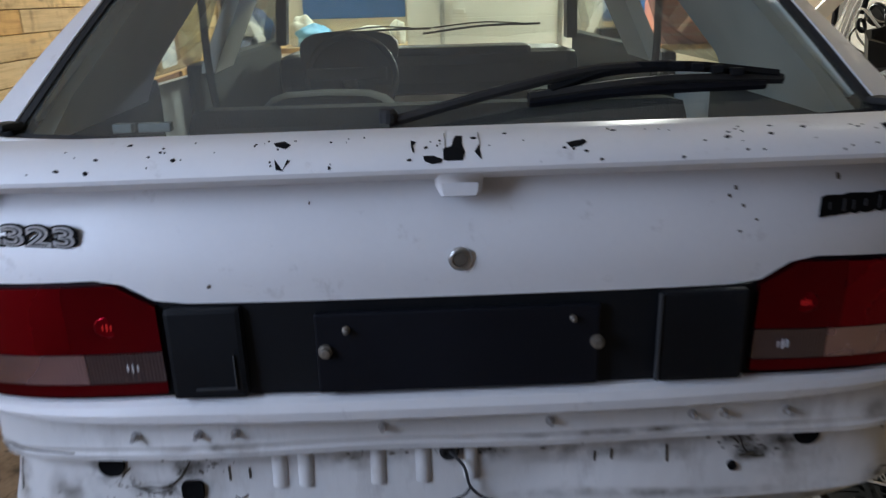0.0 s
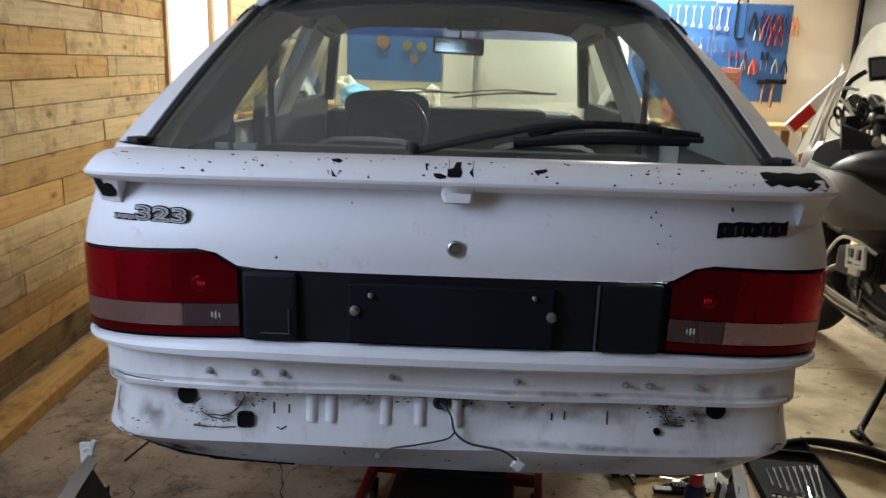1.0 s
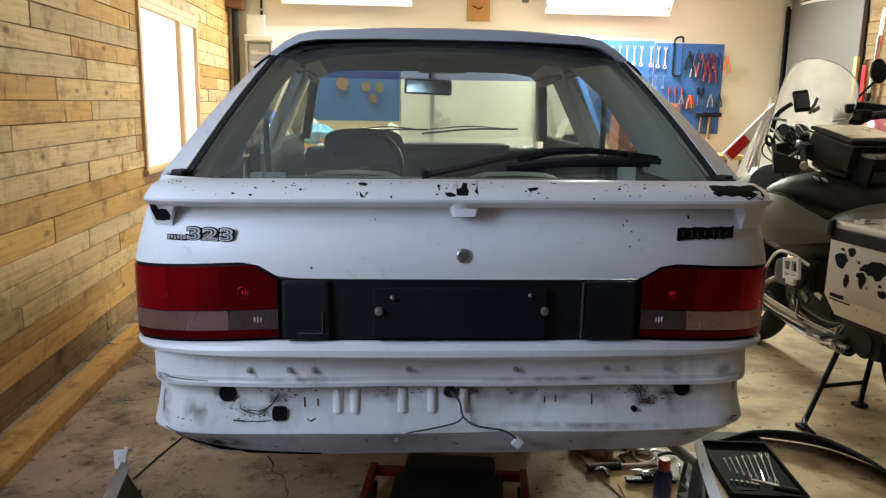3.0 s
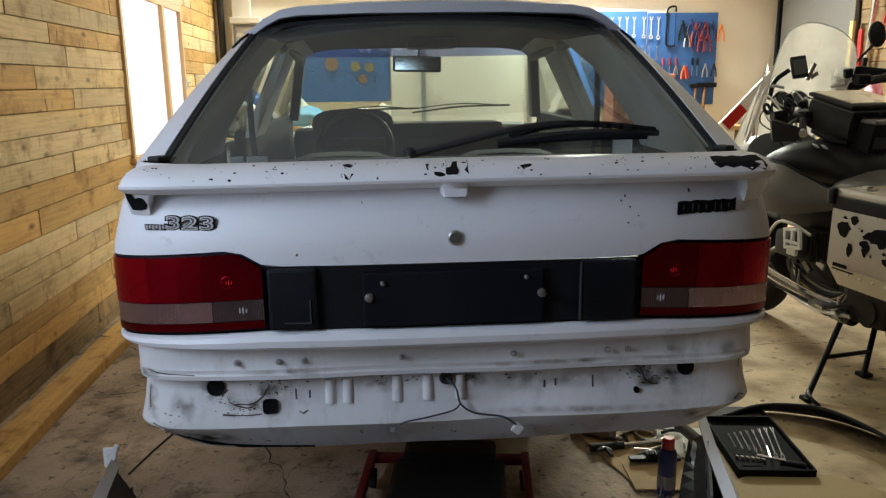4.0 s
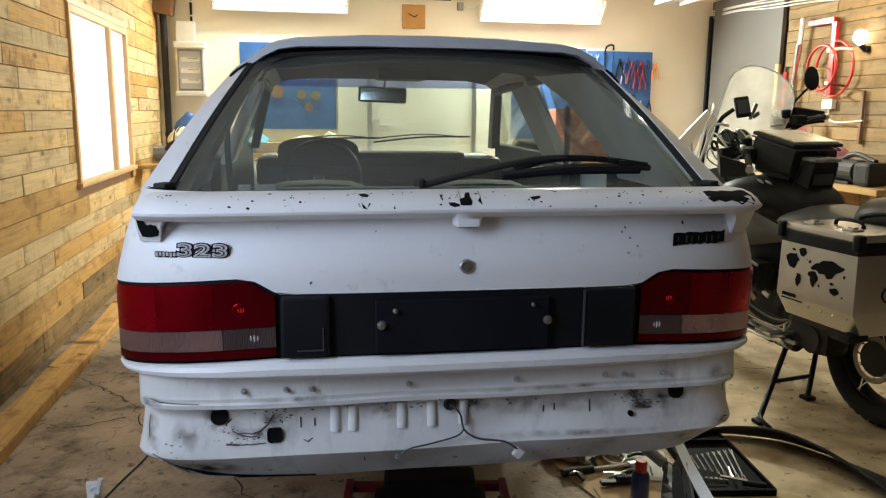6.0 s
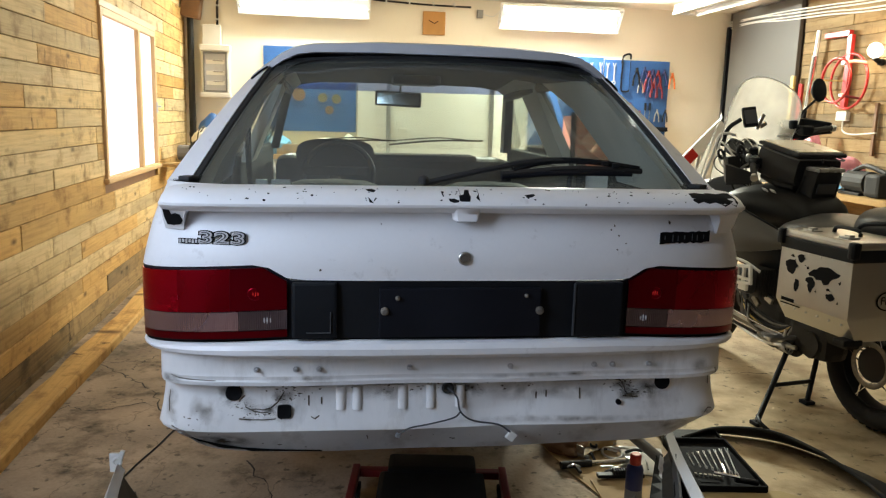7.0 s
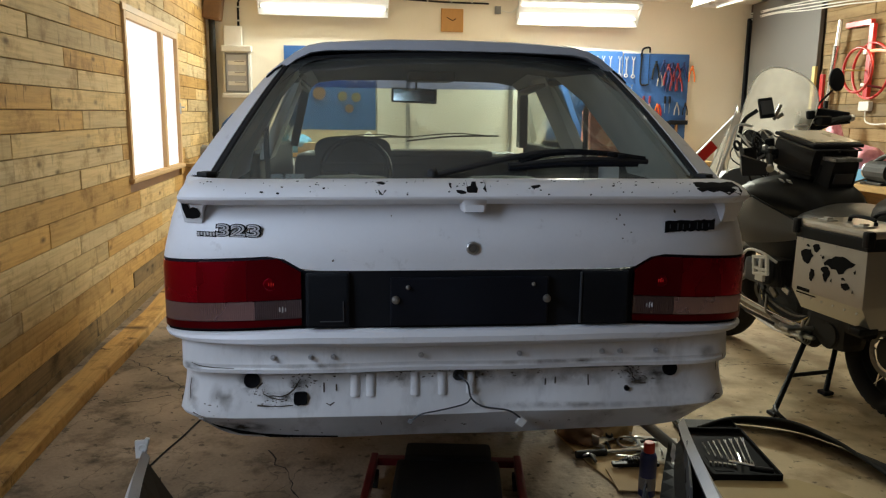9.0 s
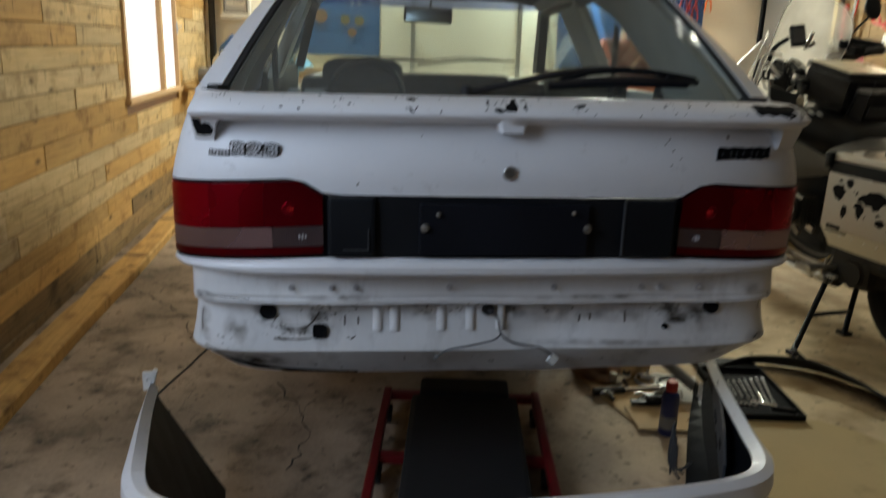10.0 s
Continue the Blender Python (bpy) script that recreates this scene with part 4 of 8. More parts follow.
part("side_block", box(0.36, 0.004, 0.997, 0.128, 0.02, 0.146, 0.006), M_BLACK, plate)
part("raised_rim", join(box(-0.335, -0.008, 0.968, 0.003, 0.004, 0.055, 0.001), box(-0.365, -0.008, 0.942, 0.06, 0.004, 0.003, 0.001)), M_DKGREY, plate)
part("divider", box(0.293, -0.004, 0.997, 0.005, 0.010, 0.14, 0.002), M_DKGREY, plate)
for x, z, r in ((-0.2, 0.998, 0.0105), (0.2, 0.998, 0.0105), (-0.168, 1.031, 0.006), (0.163, 1.037, 0.005)):
    part("bolt", lathe([(r * 0.4, 0.012), (r * 0.7, 0.011), (r * 0.75, 0.006), (r, 0.005), (r * 1.05, 0)], 14, pose(x, -0.009, z, 90)), M_BOLT, plate, smooth=False)
# lock
lk = on_tail(0.0, 1.133, -0.001)
lock = part("lock", lathe([(0.0175, 0), (0.0172, 0.003), (0.0150, 0.005), (0.0115, 0.0055), (0.0105, 0.002)], 24, pose(lk.x, lk.y, lk.z, 90)), M_STEEL, car, "round chrome boot lock", True)
part("key_barrel", lathe([(0.0098, 0.0), (0.0098, 0.004), (0.004, 0.0045)], 16, pose(lk.x, lk.y, lk.z, 90)), M_BOLT, lock)

# badges: the model number in outlined figures, the maker's badge as plain worn bars
def lettering(name, body, size, m, parent, mat_, extrude=0.0012, offset=0.0, shear=0.0, squash=1.0):
    fc = bpy.data.curves.new(name, "FONT")
    fc.body, fc.size, fc.align_x, fc.align_y, fc.extrude, fc.offset, fc.shear, fc.space_character = body, size, "CENTER", "CENTER", extrude, offset, shear, 1.06
    fo = new(name, fc)
    me = bpy.data.meshes.new_from_object(fo)
    bpy.data.objects.remove(fo)
    ob = new(name, me)
    me.materials.append(mat_)
    ob.parent = parent
    ob.matrix_basis = m @ Matrix.Diagonal((squash, 1, 1, 1))
    return ob


BQ = on_tail(-0.606, 1.174, -0.003)
BM = pose(BQ.x, BQ.y, BQ.z, 90, 0, -12.5)
bd = lettering("badge", "323", 0.0395, BM @ pose(0.004, -0.001, 0.001), car, M_CHIP, 0.0016, 0.0036, 0.05, 1.95)
tagged(bd, "black badge with silver outlined figures")
lettering("badge_figure", "323", 0.0395, pose(0.0, 0.0, 0.0020), bd, M_BADGE, 0.0012, 0.0017, 0.05)
lettering("badge_inlay", "323", 0.0395, pose(0.0, 0.0, 0.0036), bd, M_DKGREY, 0.0006, -0.0009, 0.05)
p = on_tail(-0.685, 1.163, -0.004)
strip = part("badge_strip", box(0, 0, 0, 0.054, 0.0135, 0.003, 0.001), M_CHIP, car, "narrow silver badge bar")
strip.matrix_basis = pose(p.x, p.y, p.z, 90, 0, -17)
for i in range(6):
    part("strip_bar", box(-0.0215 + 0.0085 * i, 0.001 * (i % 2), 0.002, 0.0058, 0.010 - 0.002 * (i % 2), 0.002, 0.0005, None, 1), M_BADGE, strip)
MQ = on_tail(0.602, 1.184, -0.0025)
MM = pose(MQ.x, MQ.y, MQ.z, 90, 0, 12)
rngb = random.Random(21)
edge_up = [(-0.078 + 0.0087 * i, 0.0155 + rngb.uniform(-0.0025, 0.0015)) for i in range(19)]
edge_dn = [(x, -0.0155 + rngb.uniform(-0.0015, 0.0028)) for x, z in reversed(edge_up)]
mz = part("badge", slab(edge_up + edge_dn, MM, 0.003), M_CHIP, car, "worn black badge shapes")
for i in range(7):
    part("badge_bar", box(0, 0, 0, 0.0022 + 0.0012 * (i % 2), 0.011 + 0.004 * ((i * 2) % 3), 0.0015, 0.0005, None, 1), M_DKGREY, mz).matrix_basis = MM @ pose(-0.064 + 0.0205 * i + (0.004 if i % 3 == 1 else 0), -0.001 * (i % 3), 0.0034)

# spoiler
SP = [(0.10, 1.270), (0.084, 1.3065), (0.033, 1.3075), (0.006, 1.302), (-0.018, 1.2915), (-0.0335, 1.279), (-0.0385, 1.271), (-0.0365, 1.2645), (-0.022, 1.255), (0.006, 1.2465), (0.05, 1.243)]
SW = 0.750


def spo(u, k):
    y, z = SP[k]
    e = max(0.0, (abs(u) - 0.93) / 0.07)
    wide = (0.982, 0.983, 0.985, 0.990, 0.995, 0.999, 1.0, 1.0, 0.997, 0.992, 0.99)[k]
    return (SW * u * (1 + (wide - 1) * min(1, abs(u) ** 8)) + 0.004, y + 0.010 * u * u + 0.035 * abs(u) ** 10 + 0.012 * e * e, z - 0.007 * e * e * (1 if k < 6 else 0.2) - 0.003 * u * u + 0.003 * u)


sbm = sheet(lambda u, v: spo(u, int(v)), [math.copysign(1 - (1 - abs(i) / 30) ** 1.3, i) for i in range(-30, 31)], list(range(len(SP))), 0.0)
sbm.verts.ensure_lookup_table()
for i in (0, 60):
    sbm.faces.new([sbm.verts[k * 61 + i] for k in range(len(SP))])
spoiler = part("rear_spoiler", sbm, M_WHITE, car, "white boot spoiler with peeling paint", 28)
FACE_K = (2, 3, 4, 5, 6)
FACE_F = [0.0]
for a, b in zip(FACE_K, FACE_K[1:]):
    FACE_F.append(FACE_F[-1] + math.hypot(SP[b][0] - SP[a][0], SP[b][1] - SP[a][1]))
FACE_F = [f / FACE_F[-1] for f in FACE_F]


def on_spo(x, f, off=0.0):
    """f runs 0 to 1 down the rounded face of the spoiler, from its top edge to its lip."""
    u = (x - 0.004) / SW
    f = min(0.999, max(0.0, f))
    i = max(j for j in range(4) if FACE_F[j] <= f)
    a, b = Vector(spo(u, FACE_K[i])), Vector(spo(u, FACE_K[i + 1]))
    d = (b - a).normalized()
    n = Vector((0, d.z, -d.y)).normalized()
    return a.lerp(b, (f - FACE_F[i]) / (FACE_F[i + 1] - FACE_F[i])) - n * off


def foot_y(x, z):
    return 0.020 + (1.262 - z) / 0.072 * 0.048 + 0.028 * (abs(x) - 0.70) / 0.068


def on_foot(x, z, off=0.0):
    return Vector((x + 0.004, foot_y(x, z) + off, z))


for s in (-1, 1):
    foot = loft([[(s * x0 + 0.004, foot_y(x0, z), z), (s * x1 + 0.004, foot_y(x1, z), z), (s * x1 + 0.004, 0.22, z), (s * x0 + 0.004, 0.16, z)] for x0, x1, z in (
        (0.650, 0.748, 1.2625), (0.672, 0.750, 1.252), (0.686, 0.751, 1.243), (0.694, 0.752, 1.230), (0.698, 0.752, 1.212), (0.702, 0.750, 1.190))])
    part("spoiler_foot", foot, M_WHITE, spoiler, smooth=50)
tabm = loft([[(x, y, z) for x, y in ((-0.036, 0.01), (-0.030, -0.030), (-0.024, -0.034), (0.026, -0.034), (0.032, -0.030), (0.044, 0.01))] for z in (1.262,)]
            + [[(x * k, y, z) for x, y in ((-0.034, 0.02), (-0.030, -0.016), (-0.024, -0.021), (0.026, -0.021), (0.032, -0.016), (0.036, 0.02))] for k, z in ((1.0, 1.247), (0.95, 1.234), (0.86, 1.2285))])
part("brake_light_tab", tabm, M_WHITE, spoiler, smooth=40)
part("tab_gasket", box(0.001, 0.0, 1.2275, 0.048, 0.03, 0.003, 0.001), M_CHIP, spoiler)
FL = [[(-0.021, 0.62), (-0.0095, 0.55), (-0.0066, 0.38), (-0.003, 0.24), (0.0066, 0.24), (0.005, 0.52), (0.008, 0.70), (0.0044, 0.87), (-0.0154, 0.87), (-0.021, 0.84)],
      [(-0.048, 0.76), (-0.034, 0.76), (-0.022, 0.84), (-0.024, 0.90), (-0.036, 0.92), (-0.046, 0.86)], [(0.021, 0.70), (0.029, 0.50), (0.0295, 0.86)],
      [(-0.064, 0.36), (-0.057, 0.40), (-0.061, 0.50), (-0.059, 0.66), (-0.0615, 0.68), (-0.064, 0.50)],
      [(-0.0185, 0.10), (-0.0178, 0.10), (-0.0178, 0.6), (-0.0185, 0.6)], [(0.0282, 0.12), (0.0290, 0.12), (0.0294, 0.55), (0.0286, 0.55)],
      [(0.146, 0.56), (0.170, 0.48), (0.173, 0.56), (0.164, 0.66), (0.150, 0.68)], [(-0.250, 0.28), (-0.236, 0.22), (-0.226, 0.36), (-0.232, 0.46), (-0.246, 0.38)], [(-0.245, 0.72), (-0.232, 0.95), (-0.242, 0.92)], [(-0.228, 0.74), (-0.224, 0.76), (-0.233, 0.93)]]
for f in FL:
    decal("paint_chip", f, on_spo, M_CHIP, spoiler)
big = [(0.592, 0.32), (0.61, 0.26), (0.632, 0.34), (0.65, 0.28), (0.672, 0.36), (0.70, 0.28), (0.716, 0.30), (0.726, 0.60), (0.728, 0.82), (0.715, 0.98), (0.70, 0.86), (0.68, 0.97), (0.655, 0.80), (0.635, 0.86), (0.612, 0.74), (0.603, 0.86), (0.592, 0.72)]
decal("paint_chip", big, on_spo, M_CHIP, spoiler, label="large bare black patch where paint peeled")
ft = [(-0.748, 1.262), (-0.736, 1.262), (-0.734, 1.246), (-0.727, 1.230), (-0.718, 1.234), (-0.706, 1.231), (-0.700, 1.216), (-0.706, 1.205), (-0.724, 1.201), (-0.742, 1.202), (-0.747, 1.225)]
decal("paint_chip", ft, on_foot, M_CHIP, spoiler, -0.003, "bare black patch on the spoiler foot")
rngc = random.Random(11)
for i in range(85):
    x = rngc.uniform(-0.70, 0.70)
    r = rngc.choice((0.0008, 0.001, 0.0013, 0.0016, 0.0026)) * (1.1 if abs(x) > 0.3 else 0.9)
    f = rngc.uniform(0.12, 0.95)
    decal("paint_chip", [(x + p * 1.2, f + q / 0.085) for p, q in blob(rngc, r, 6, 0.5)], on_spo, M_CHIP, spoiler)
for x, z, r in ((-0.36, 1.10, 0.003), (0.40, 1.215, 0.003), (0.41, 1.19, 0.003), (0.43, 1.17, 0.002), (0.39, 1.205, 0.002), (-0.21, 1.215, 0.002), (0.56, 1.222, 0.004), (0.405, 1.155, 0.002)):
    decal("scratch", [(x + p, z + q) for p, q in blob(rngc, r, 6, 0.6)], on_tail, M_STAIN, body)

# rear window, its surround and the roof
def glass_pt(u, v, half0=0.690, half1=0.505, off=0.0):
    h = half0 + (half1 - half0) * v
    return (h * u, 0.130 + 0.44 * v + (0.10 - 0.05 * v) * abs(u) ** 2.5 - 0.637 * off, 1.303 + 0.362 * v - 0.022 * u * u * v + 0.012 * math.sin(math.pi * v) + 0.771 * off)


VS = [i / 12 for i in range(13)]
gl = part("rear_window", sheet(lambda u, v: glass_pt(u, v), [-1 + i / 12 for i in range(25)], [-0.06] + VS), M_GLASS, car, "sloping dusty rear window with black border", True)
gl.visible_shadow = False


def edge(a0, a1, s, off, drop=0.0):
    return sheet(lambda k, v: glass_pt(s, v, a0[0] + (a0[1] - a0[0]) * k, a1[0] + (a1[1] - a1[0]) * k, off - drop * k * (0.3 + 0.7 * v)), [0, 0.5, 1], VS, 0.012, (0, 0.637, -0.771))


part("window_gasket", sheet(lambda u, v: (0.712 * u, 0.078 + (0.065 + 0.10 * abs(u) ** 2.5) * v, 1.284 + 0.004 * v), [-1 + i / 12 for i in range(25)], [0, 0.5, 1], 0.01, (0, 0, -1)), M_RUBBER, gl)
for s in (-1, 1):
    part("window_seal", edge((0.690, 0.706), (0.506, 0.522), s, 0.004), M_RUBBER, gl)
    part("tailgate_frame", edge((0.704, 0.772), (0.518, 0.588), s, 0.008, 0.062), M_WHITE, car)
part("window_seal", sheet(lambda u, v: glass_pt(u, v, off=0.005), [-1 + i / 12 for i in range(25)], [0.965, 0.98, 1.0], 0.012, (0, 0.637, -0.771)), M_RUBBER, gl)
part("window_seal", sheet(lambda u, v: glass_pt(u, v, off=0.003), [-1 + i / 12 for i in range(25)], [-0.06, -0.045, -0.03], 0.012, (0, 0.637, -0.771)), M_RUBBER, gl)
ROOFY = [(0.55, 1.704, 0.0), (0.60, 1.712, 0.002), (0.9, 1.735, 0.01), (1.4, 1.748, 0.02), (1.9, 1.742, 0.02), (2.32, 1.70, 0.01)]
SEC = [(-0.59, -0.112), (-0.555, -0.085), (-0.50, -0.045), (-0.455, -0.022), (-0.40, -0.012), (-0.2, -0.002), (0, 0), (0.2, -0.002), (0.40, -0.012), (0.455, -0.022), (0.50, -0.045), (0.555, -0.085), (0.59, -0.112)]
rings = [[(x * (1 + w), y + 0.05 * (abs(x) / 0.59) ** 3 * (1 if y < 0.7 else 0), h + dz) for x, dz in SEC] for y, h, w in ROOFY]
rim = [(x * 0.985, 0.548 + 0.05 * (abs(x) / 0.59) ** 3, 1.704 + dz - 0.030 + 0.018 * (abs(x) / 0.59) ** 2) for x, dz in SEC]
roof = part("roof", loft([[(x, y + 0.03, z - 0.002) for x, y, z in rim], rim] + rings, closed=False), M_ROOF, car, "dusty white roof panel, greyed for shade", True)
part("headlining", loft([[(x * (0.96 + w), y + 0.02, h + dz * (1.0 if y < 1.0 else 0.7 if y < 1.5 else 0.25) - 0.045) for x, dz in SEC] for y, h, w in ROOFY], closed=False), M_FABRIC, car, smooth=True)
part("roof_aerial", join(cyl((-0.03, 1.9, 1.74), (-0.03, 1.9, 1.765), 0.012), cyl((-0.03, 1.9, 1.76), (-0.03, 1.89, 1.80), 0.006)), M_RUBBER, roof)

for s in (-1, 1):
    part("roof_joint", tube([(s * 0.588, 0.588, 1.584), (s * 0.562, 0.572, 1.604), (s * 0.535, 0.560, 1.620)], 0.0035, 6, 4), M_CHIP, roof)
    part("window_corner", box(s * 0.712, 0.215, 1.306, 0.035, 0.04, 0.012, 0.004, pose(0, 0, 0, 0, 0, s * 28)), M_RUBBER, gl)

# rear wiper
def on_glass(rows):
    return [Vector(glass_pt(u, v, off=o)) for u, v, o in rows]


wip = part("rear_wiper", tube(on_glass([(-0.14, -0.02, 0.02), (0.10, 0.05, 0.032), (0.32, 0.108, 0.035), (0.52, 0.125, 0.03)]), 0.008, 8, 6), M_RUBBER, car, "black rear wiper arm and blade")
part("wiper_blade", tube(on_glass([(0.17, 0.050, 0.018), (0.48, 0.088, 0.02), (0.79, 0.078, 0.018)]), 0.009, 6, 6), M_RUBBER, wip)
part("blade_frame", join(tube(on_glass([(0.22, 0.068, 0.022), (0.36, 0.112, 0.03), (0.56, 0.118, 0.03), (0.78, 0.088, 0.022)]), 0.009, 6, 5), *[box(*glass_pt(0.44 + 0.045 * i, 0.121 - 0.0014 * i * i, off=0.034), 0.02, 0.012, 0.012, 0.002) for i in range(6)]), M_BLACK, wip)
part("blade_cover", tube(on_glass([(0.17, 0.042, 0.012), (0.42, 0.066, 0.014), (0.74, 0.066, 0.014)]), 0.008, 6, 4), M_SATIN, wip)
part("wiper_nut", lathe([(0.014, 0), (0.014, 0.014), (0.009, 0.02)], 14, Matrix.Translation(Vector(glass_pt(-0.14, -0.02, off=0.02)))), M_RUBBER, wip)

# flanks, pillars and side glass
def side_outline():
    pts = [(0.26, 1.10), (0.24, 0.90), (0.34, 0.86)]
    for c in (0.72, 3.17):
        if c > 1:
            pts += [(c - 0.36, 0.54)]
        else:
            pts += [(c - 0.36, 0.70)]
        pts += [(c + 0.34 * math.cos(a), 0.58 + 0.34 * math.sin(a)) for a in [math.pi - i * math.pi / 10 for i in range(1 if c < 1 else 0, 11)]]
        pts += [(c + 0.36, 0.54)]
    pts += [(3.92, 0.60), (3.96, 0.8), (3.90, 1.0), (3.5, 1.16), (2.95, 1.23), (0.95, 1.27), (0.6, 1.24)]
    return pts


for s in (-1, 1):
    m = Matrix(((0, 0, s, s * 0.785), (1, 0, 0, 0), (0, 1, 0, 0), (0, 0, 0, 1)))
    part("flank", slab(side_outline(), m, 0.03), M_WHITE, car)
    part("sail_panel", loft([[(s * 0.75, 0.26, 1.29), (s * 0.75, 0.60, 1.285), (s * 0.715, 0.60, 1.285), (s * 0.715, 0.30, 1.29)],
                             [(s * 0.572, 0.63, 1.592), (s * 0.585, 0.74, 1.61), (s * 0.555, 0.74, 1.61), (s * 0.545, 0.65, 1.592)]]), M_WHITE, car)
    for ya, yb, w, v, m in ((1.61, 1.80, 0.30, 0.36, M_PILLAR), (2.93, 2.25, 0.15, 0.12, M_BLACK)):
        part("pillar", loft([[(s * 0.745, ya - w / 2, 1.27), (s * 0.745, ya + w / 2, 1.27), (s * 0.705, ya + w / 2, 1.27), (s * 0.695, ya - w / 2, 1.27)],
                             [(s * 0.60, yb - v / 2, 1.65), (s * 0.60, yb + v / 2, 1.65), (s * 0.565, yb + v / 2, 1.65), (s * 0.555, yb - v / 2, 1.65)]]), m, car)
    part("cant_rail", tube([(s * 0.565, 0.80, 1.60), (s * 0.585, 1.4, 1.63), (s * 0.59, 2.3, 1.60)], 0.022, 8, 4), M_BLACK, car)
    for y0, y1, t0, t1 in ((0.58, 1.5, 0.74, 1.36), (1.6, 2.95, 1.45, 2.26)):
        g = part("side_window", sheet(lambda u, v: (s * (0.75 - 0.165 * v), y0 + (y1 - y0) * u + ((t0 - y0) + ((t1 - y1) - (t0 - y0)) * u) * v, 1.30 + 0.32 * v), [0, 0.5, 1], [0, 0.5, 1]), M_SIDEGL, car)
        g.visible_shadow = False
    part("inner_door", box(s * 0.76, 2.2, 1.02, 0.05, 1.5, 0.56, 0.02), M_FABRIC, car)
    mir = part("door_mirror", box(s * 0.88, 2.66, 1.27, 0.17, 0.09, 0.11, 0.03), M_BLACK, car, "black door mirror housing")
    part("mirror_glass", box(s * 0.88, 2.612, 1.27, 0.14, 0.004, 0.085, 0.002), M_CHROME, mir)
    part("quarter_trim", loft([[(s * 0.705, 0.255, 1.27), (s * 0.70, 0.78, 1.27), (s * 0.68, 0.78, 1.27), (s * 0.665, 0.245, 1.27)],
                               [(s * 0.672, 0.33, 1.34), (s * 0.695, 0.86, 1.34), (s * 0.675, 0.86, 1.34), (s * 0.645, 0.32, 1.34)],
                               [(s * 0.575, 0.54, 1.53), (s * 0.62, 1.12, 1.53), (s * 0.60, 1.12, 1.53), (s * 0.545, 0.53, 1.53)],
                               [(s * 0.525, 0.655, 1.62), (s * 0.575, 1.36, 1.62), (s * 0.555, 1.36, 1.62), (s * 0.49, 0.645, 1.62)],
                               [(s * 0.515, 0.68, 1.65), (s * 0.57, 1.47, 1.65), (s * 0.55, 1.47, 1.65), (s * 0.48, 0.67, 1.65)]]), M_PILLAR, car, smooth=24)
    part("rear_quarter_trim", box(s * 0.735, 0.6, 1.13, 0.06, 0.75, 0.36, 0.03), M_FABRIC, car)
    for y in (0.72, 3.17):
        wh = part("wheel", lathe([(0.17, -0.085), (0.26, -0.09), (0.285, -0.07), (0.292, 0), (0.285, 0.07), (0.26, 0.09), (0.17, 0.085)], 28, pose(s * 0.68, y + 0.1, 0.66, 0, 90, 0)), M_TYRE, car, "black road tyre on steel wheel", True)
        part("rim", lathe([(0.02, -0.06), (0.16, -0.07), (0.175, -0.02), (0.175, 0.02), (0.16, 0.07), (0.02, 0.06)], 24, pose(s * 0.68, y + 0.1, 0.66, 0, 90, 0)), M_STEEL, wh, smooth=True)
ws = part("windscreen", sheet(lambda u, v: ((0.70 - 0.14 * v) * u, 3.02 - 0.68 * v - 0.10 * u * u, 1.315 + 0.365 * v), [-1 + i / 6 for i in range(13)], [-0.2, 0, 0.25, 0.5, 0.75, 0.82]), M_WSCREEN, car, "clear windscreen with blue sun strip", True)
ws.visible_shadow = False
part("sun_strip", sheet(lambda u, v: ((0.70 - 0.14 * v) * u, 3.02 - 0.68 * v - 0.10 * u * u, 1.315 + 0.365 * v), [-1 + i / 6 for i in range(13)], [0.82, 0.9, 1.02]), M_SHADE, ws)
for x0, x1, z in ((-0.52, 0.02, 1.315), (-0.02, 0.56, 1.325)):
    part("front_wiper", tube([(x0, 2.93, z - 0.02), ((x0 + x1) / 2, 2.90, z + 0.012), (x1, 2.86, z + 0.018)], 0.006, 6, 5), M_RUBBER, ws)
    part("front_wiper", tube([(x0 + 0.05, 2.93, z + 0.008), ((x0 + x1) / 2, 2.9, z + 0.03), (x1 - 0.1, 2.87, z + 0.022)], 0.004, 6, 5), M_RUBBER, ws)
part("bonnet", loft([[(-0.76, 3.02, 1.19), (-0.4, 3.10, 1.23), (0, 3.12, 1.24), (0.4, 3.10, 1.23), (0.76, 3.02, 1.19)], [(-0.75, 3.5, 1.15), (-0.4, 3.5, 1.195), (0, 3.5, 1.205), (0.4, 3.5, 1.195), (0.75, 3.5, 1.15)],
                     [(-0.72, 3.93, 1.02), (-0.4, 3.97, 1.08), (0, 3.99, 1.10), (0.4, 3.97, 1.08), (0.72, 3.93, 1.02)]], closed=False), M_WHITE, car, smooth=True)
part("nose", box(0, 3.93, 0.80, 1.56, 0.12, 0.46, 0.05), M_WHITE, car)
part("floor_pan", box(0, 2.15, 0.58, 1.40, 3.1, 0.06, 0.02), M_BLACK, car)
# interior
dash = part("dashboard", join(box(0, 2.72, 1.145, 1.38, 0.42, 0.20, 0.06), box(0.12, 2.62, 1.24, 0.7, 0.2, 0.05, 0.02)), M_BLACK, car, "dark plastic dashboard")
part("instrument_hood", loft([oval(-0.35, 2.40, 1.265, 0.215, 0.085, 20, 3), oval(-0.35, 2.62, 1.26, 0.215, 0.075, 20, 3)]), M_BLACK, dash, smooth=True)
sw = part("steering_wheel", torus(0.185, 0.014, pose(-0.33, 2.22, 1.165, 66, 0, 0), 36, 8), M_BLACK, car, "black steering wheel", True)
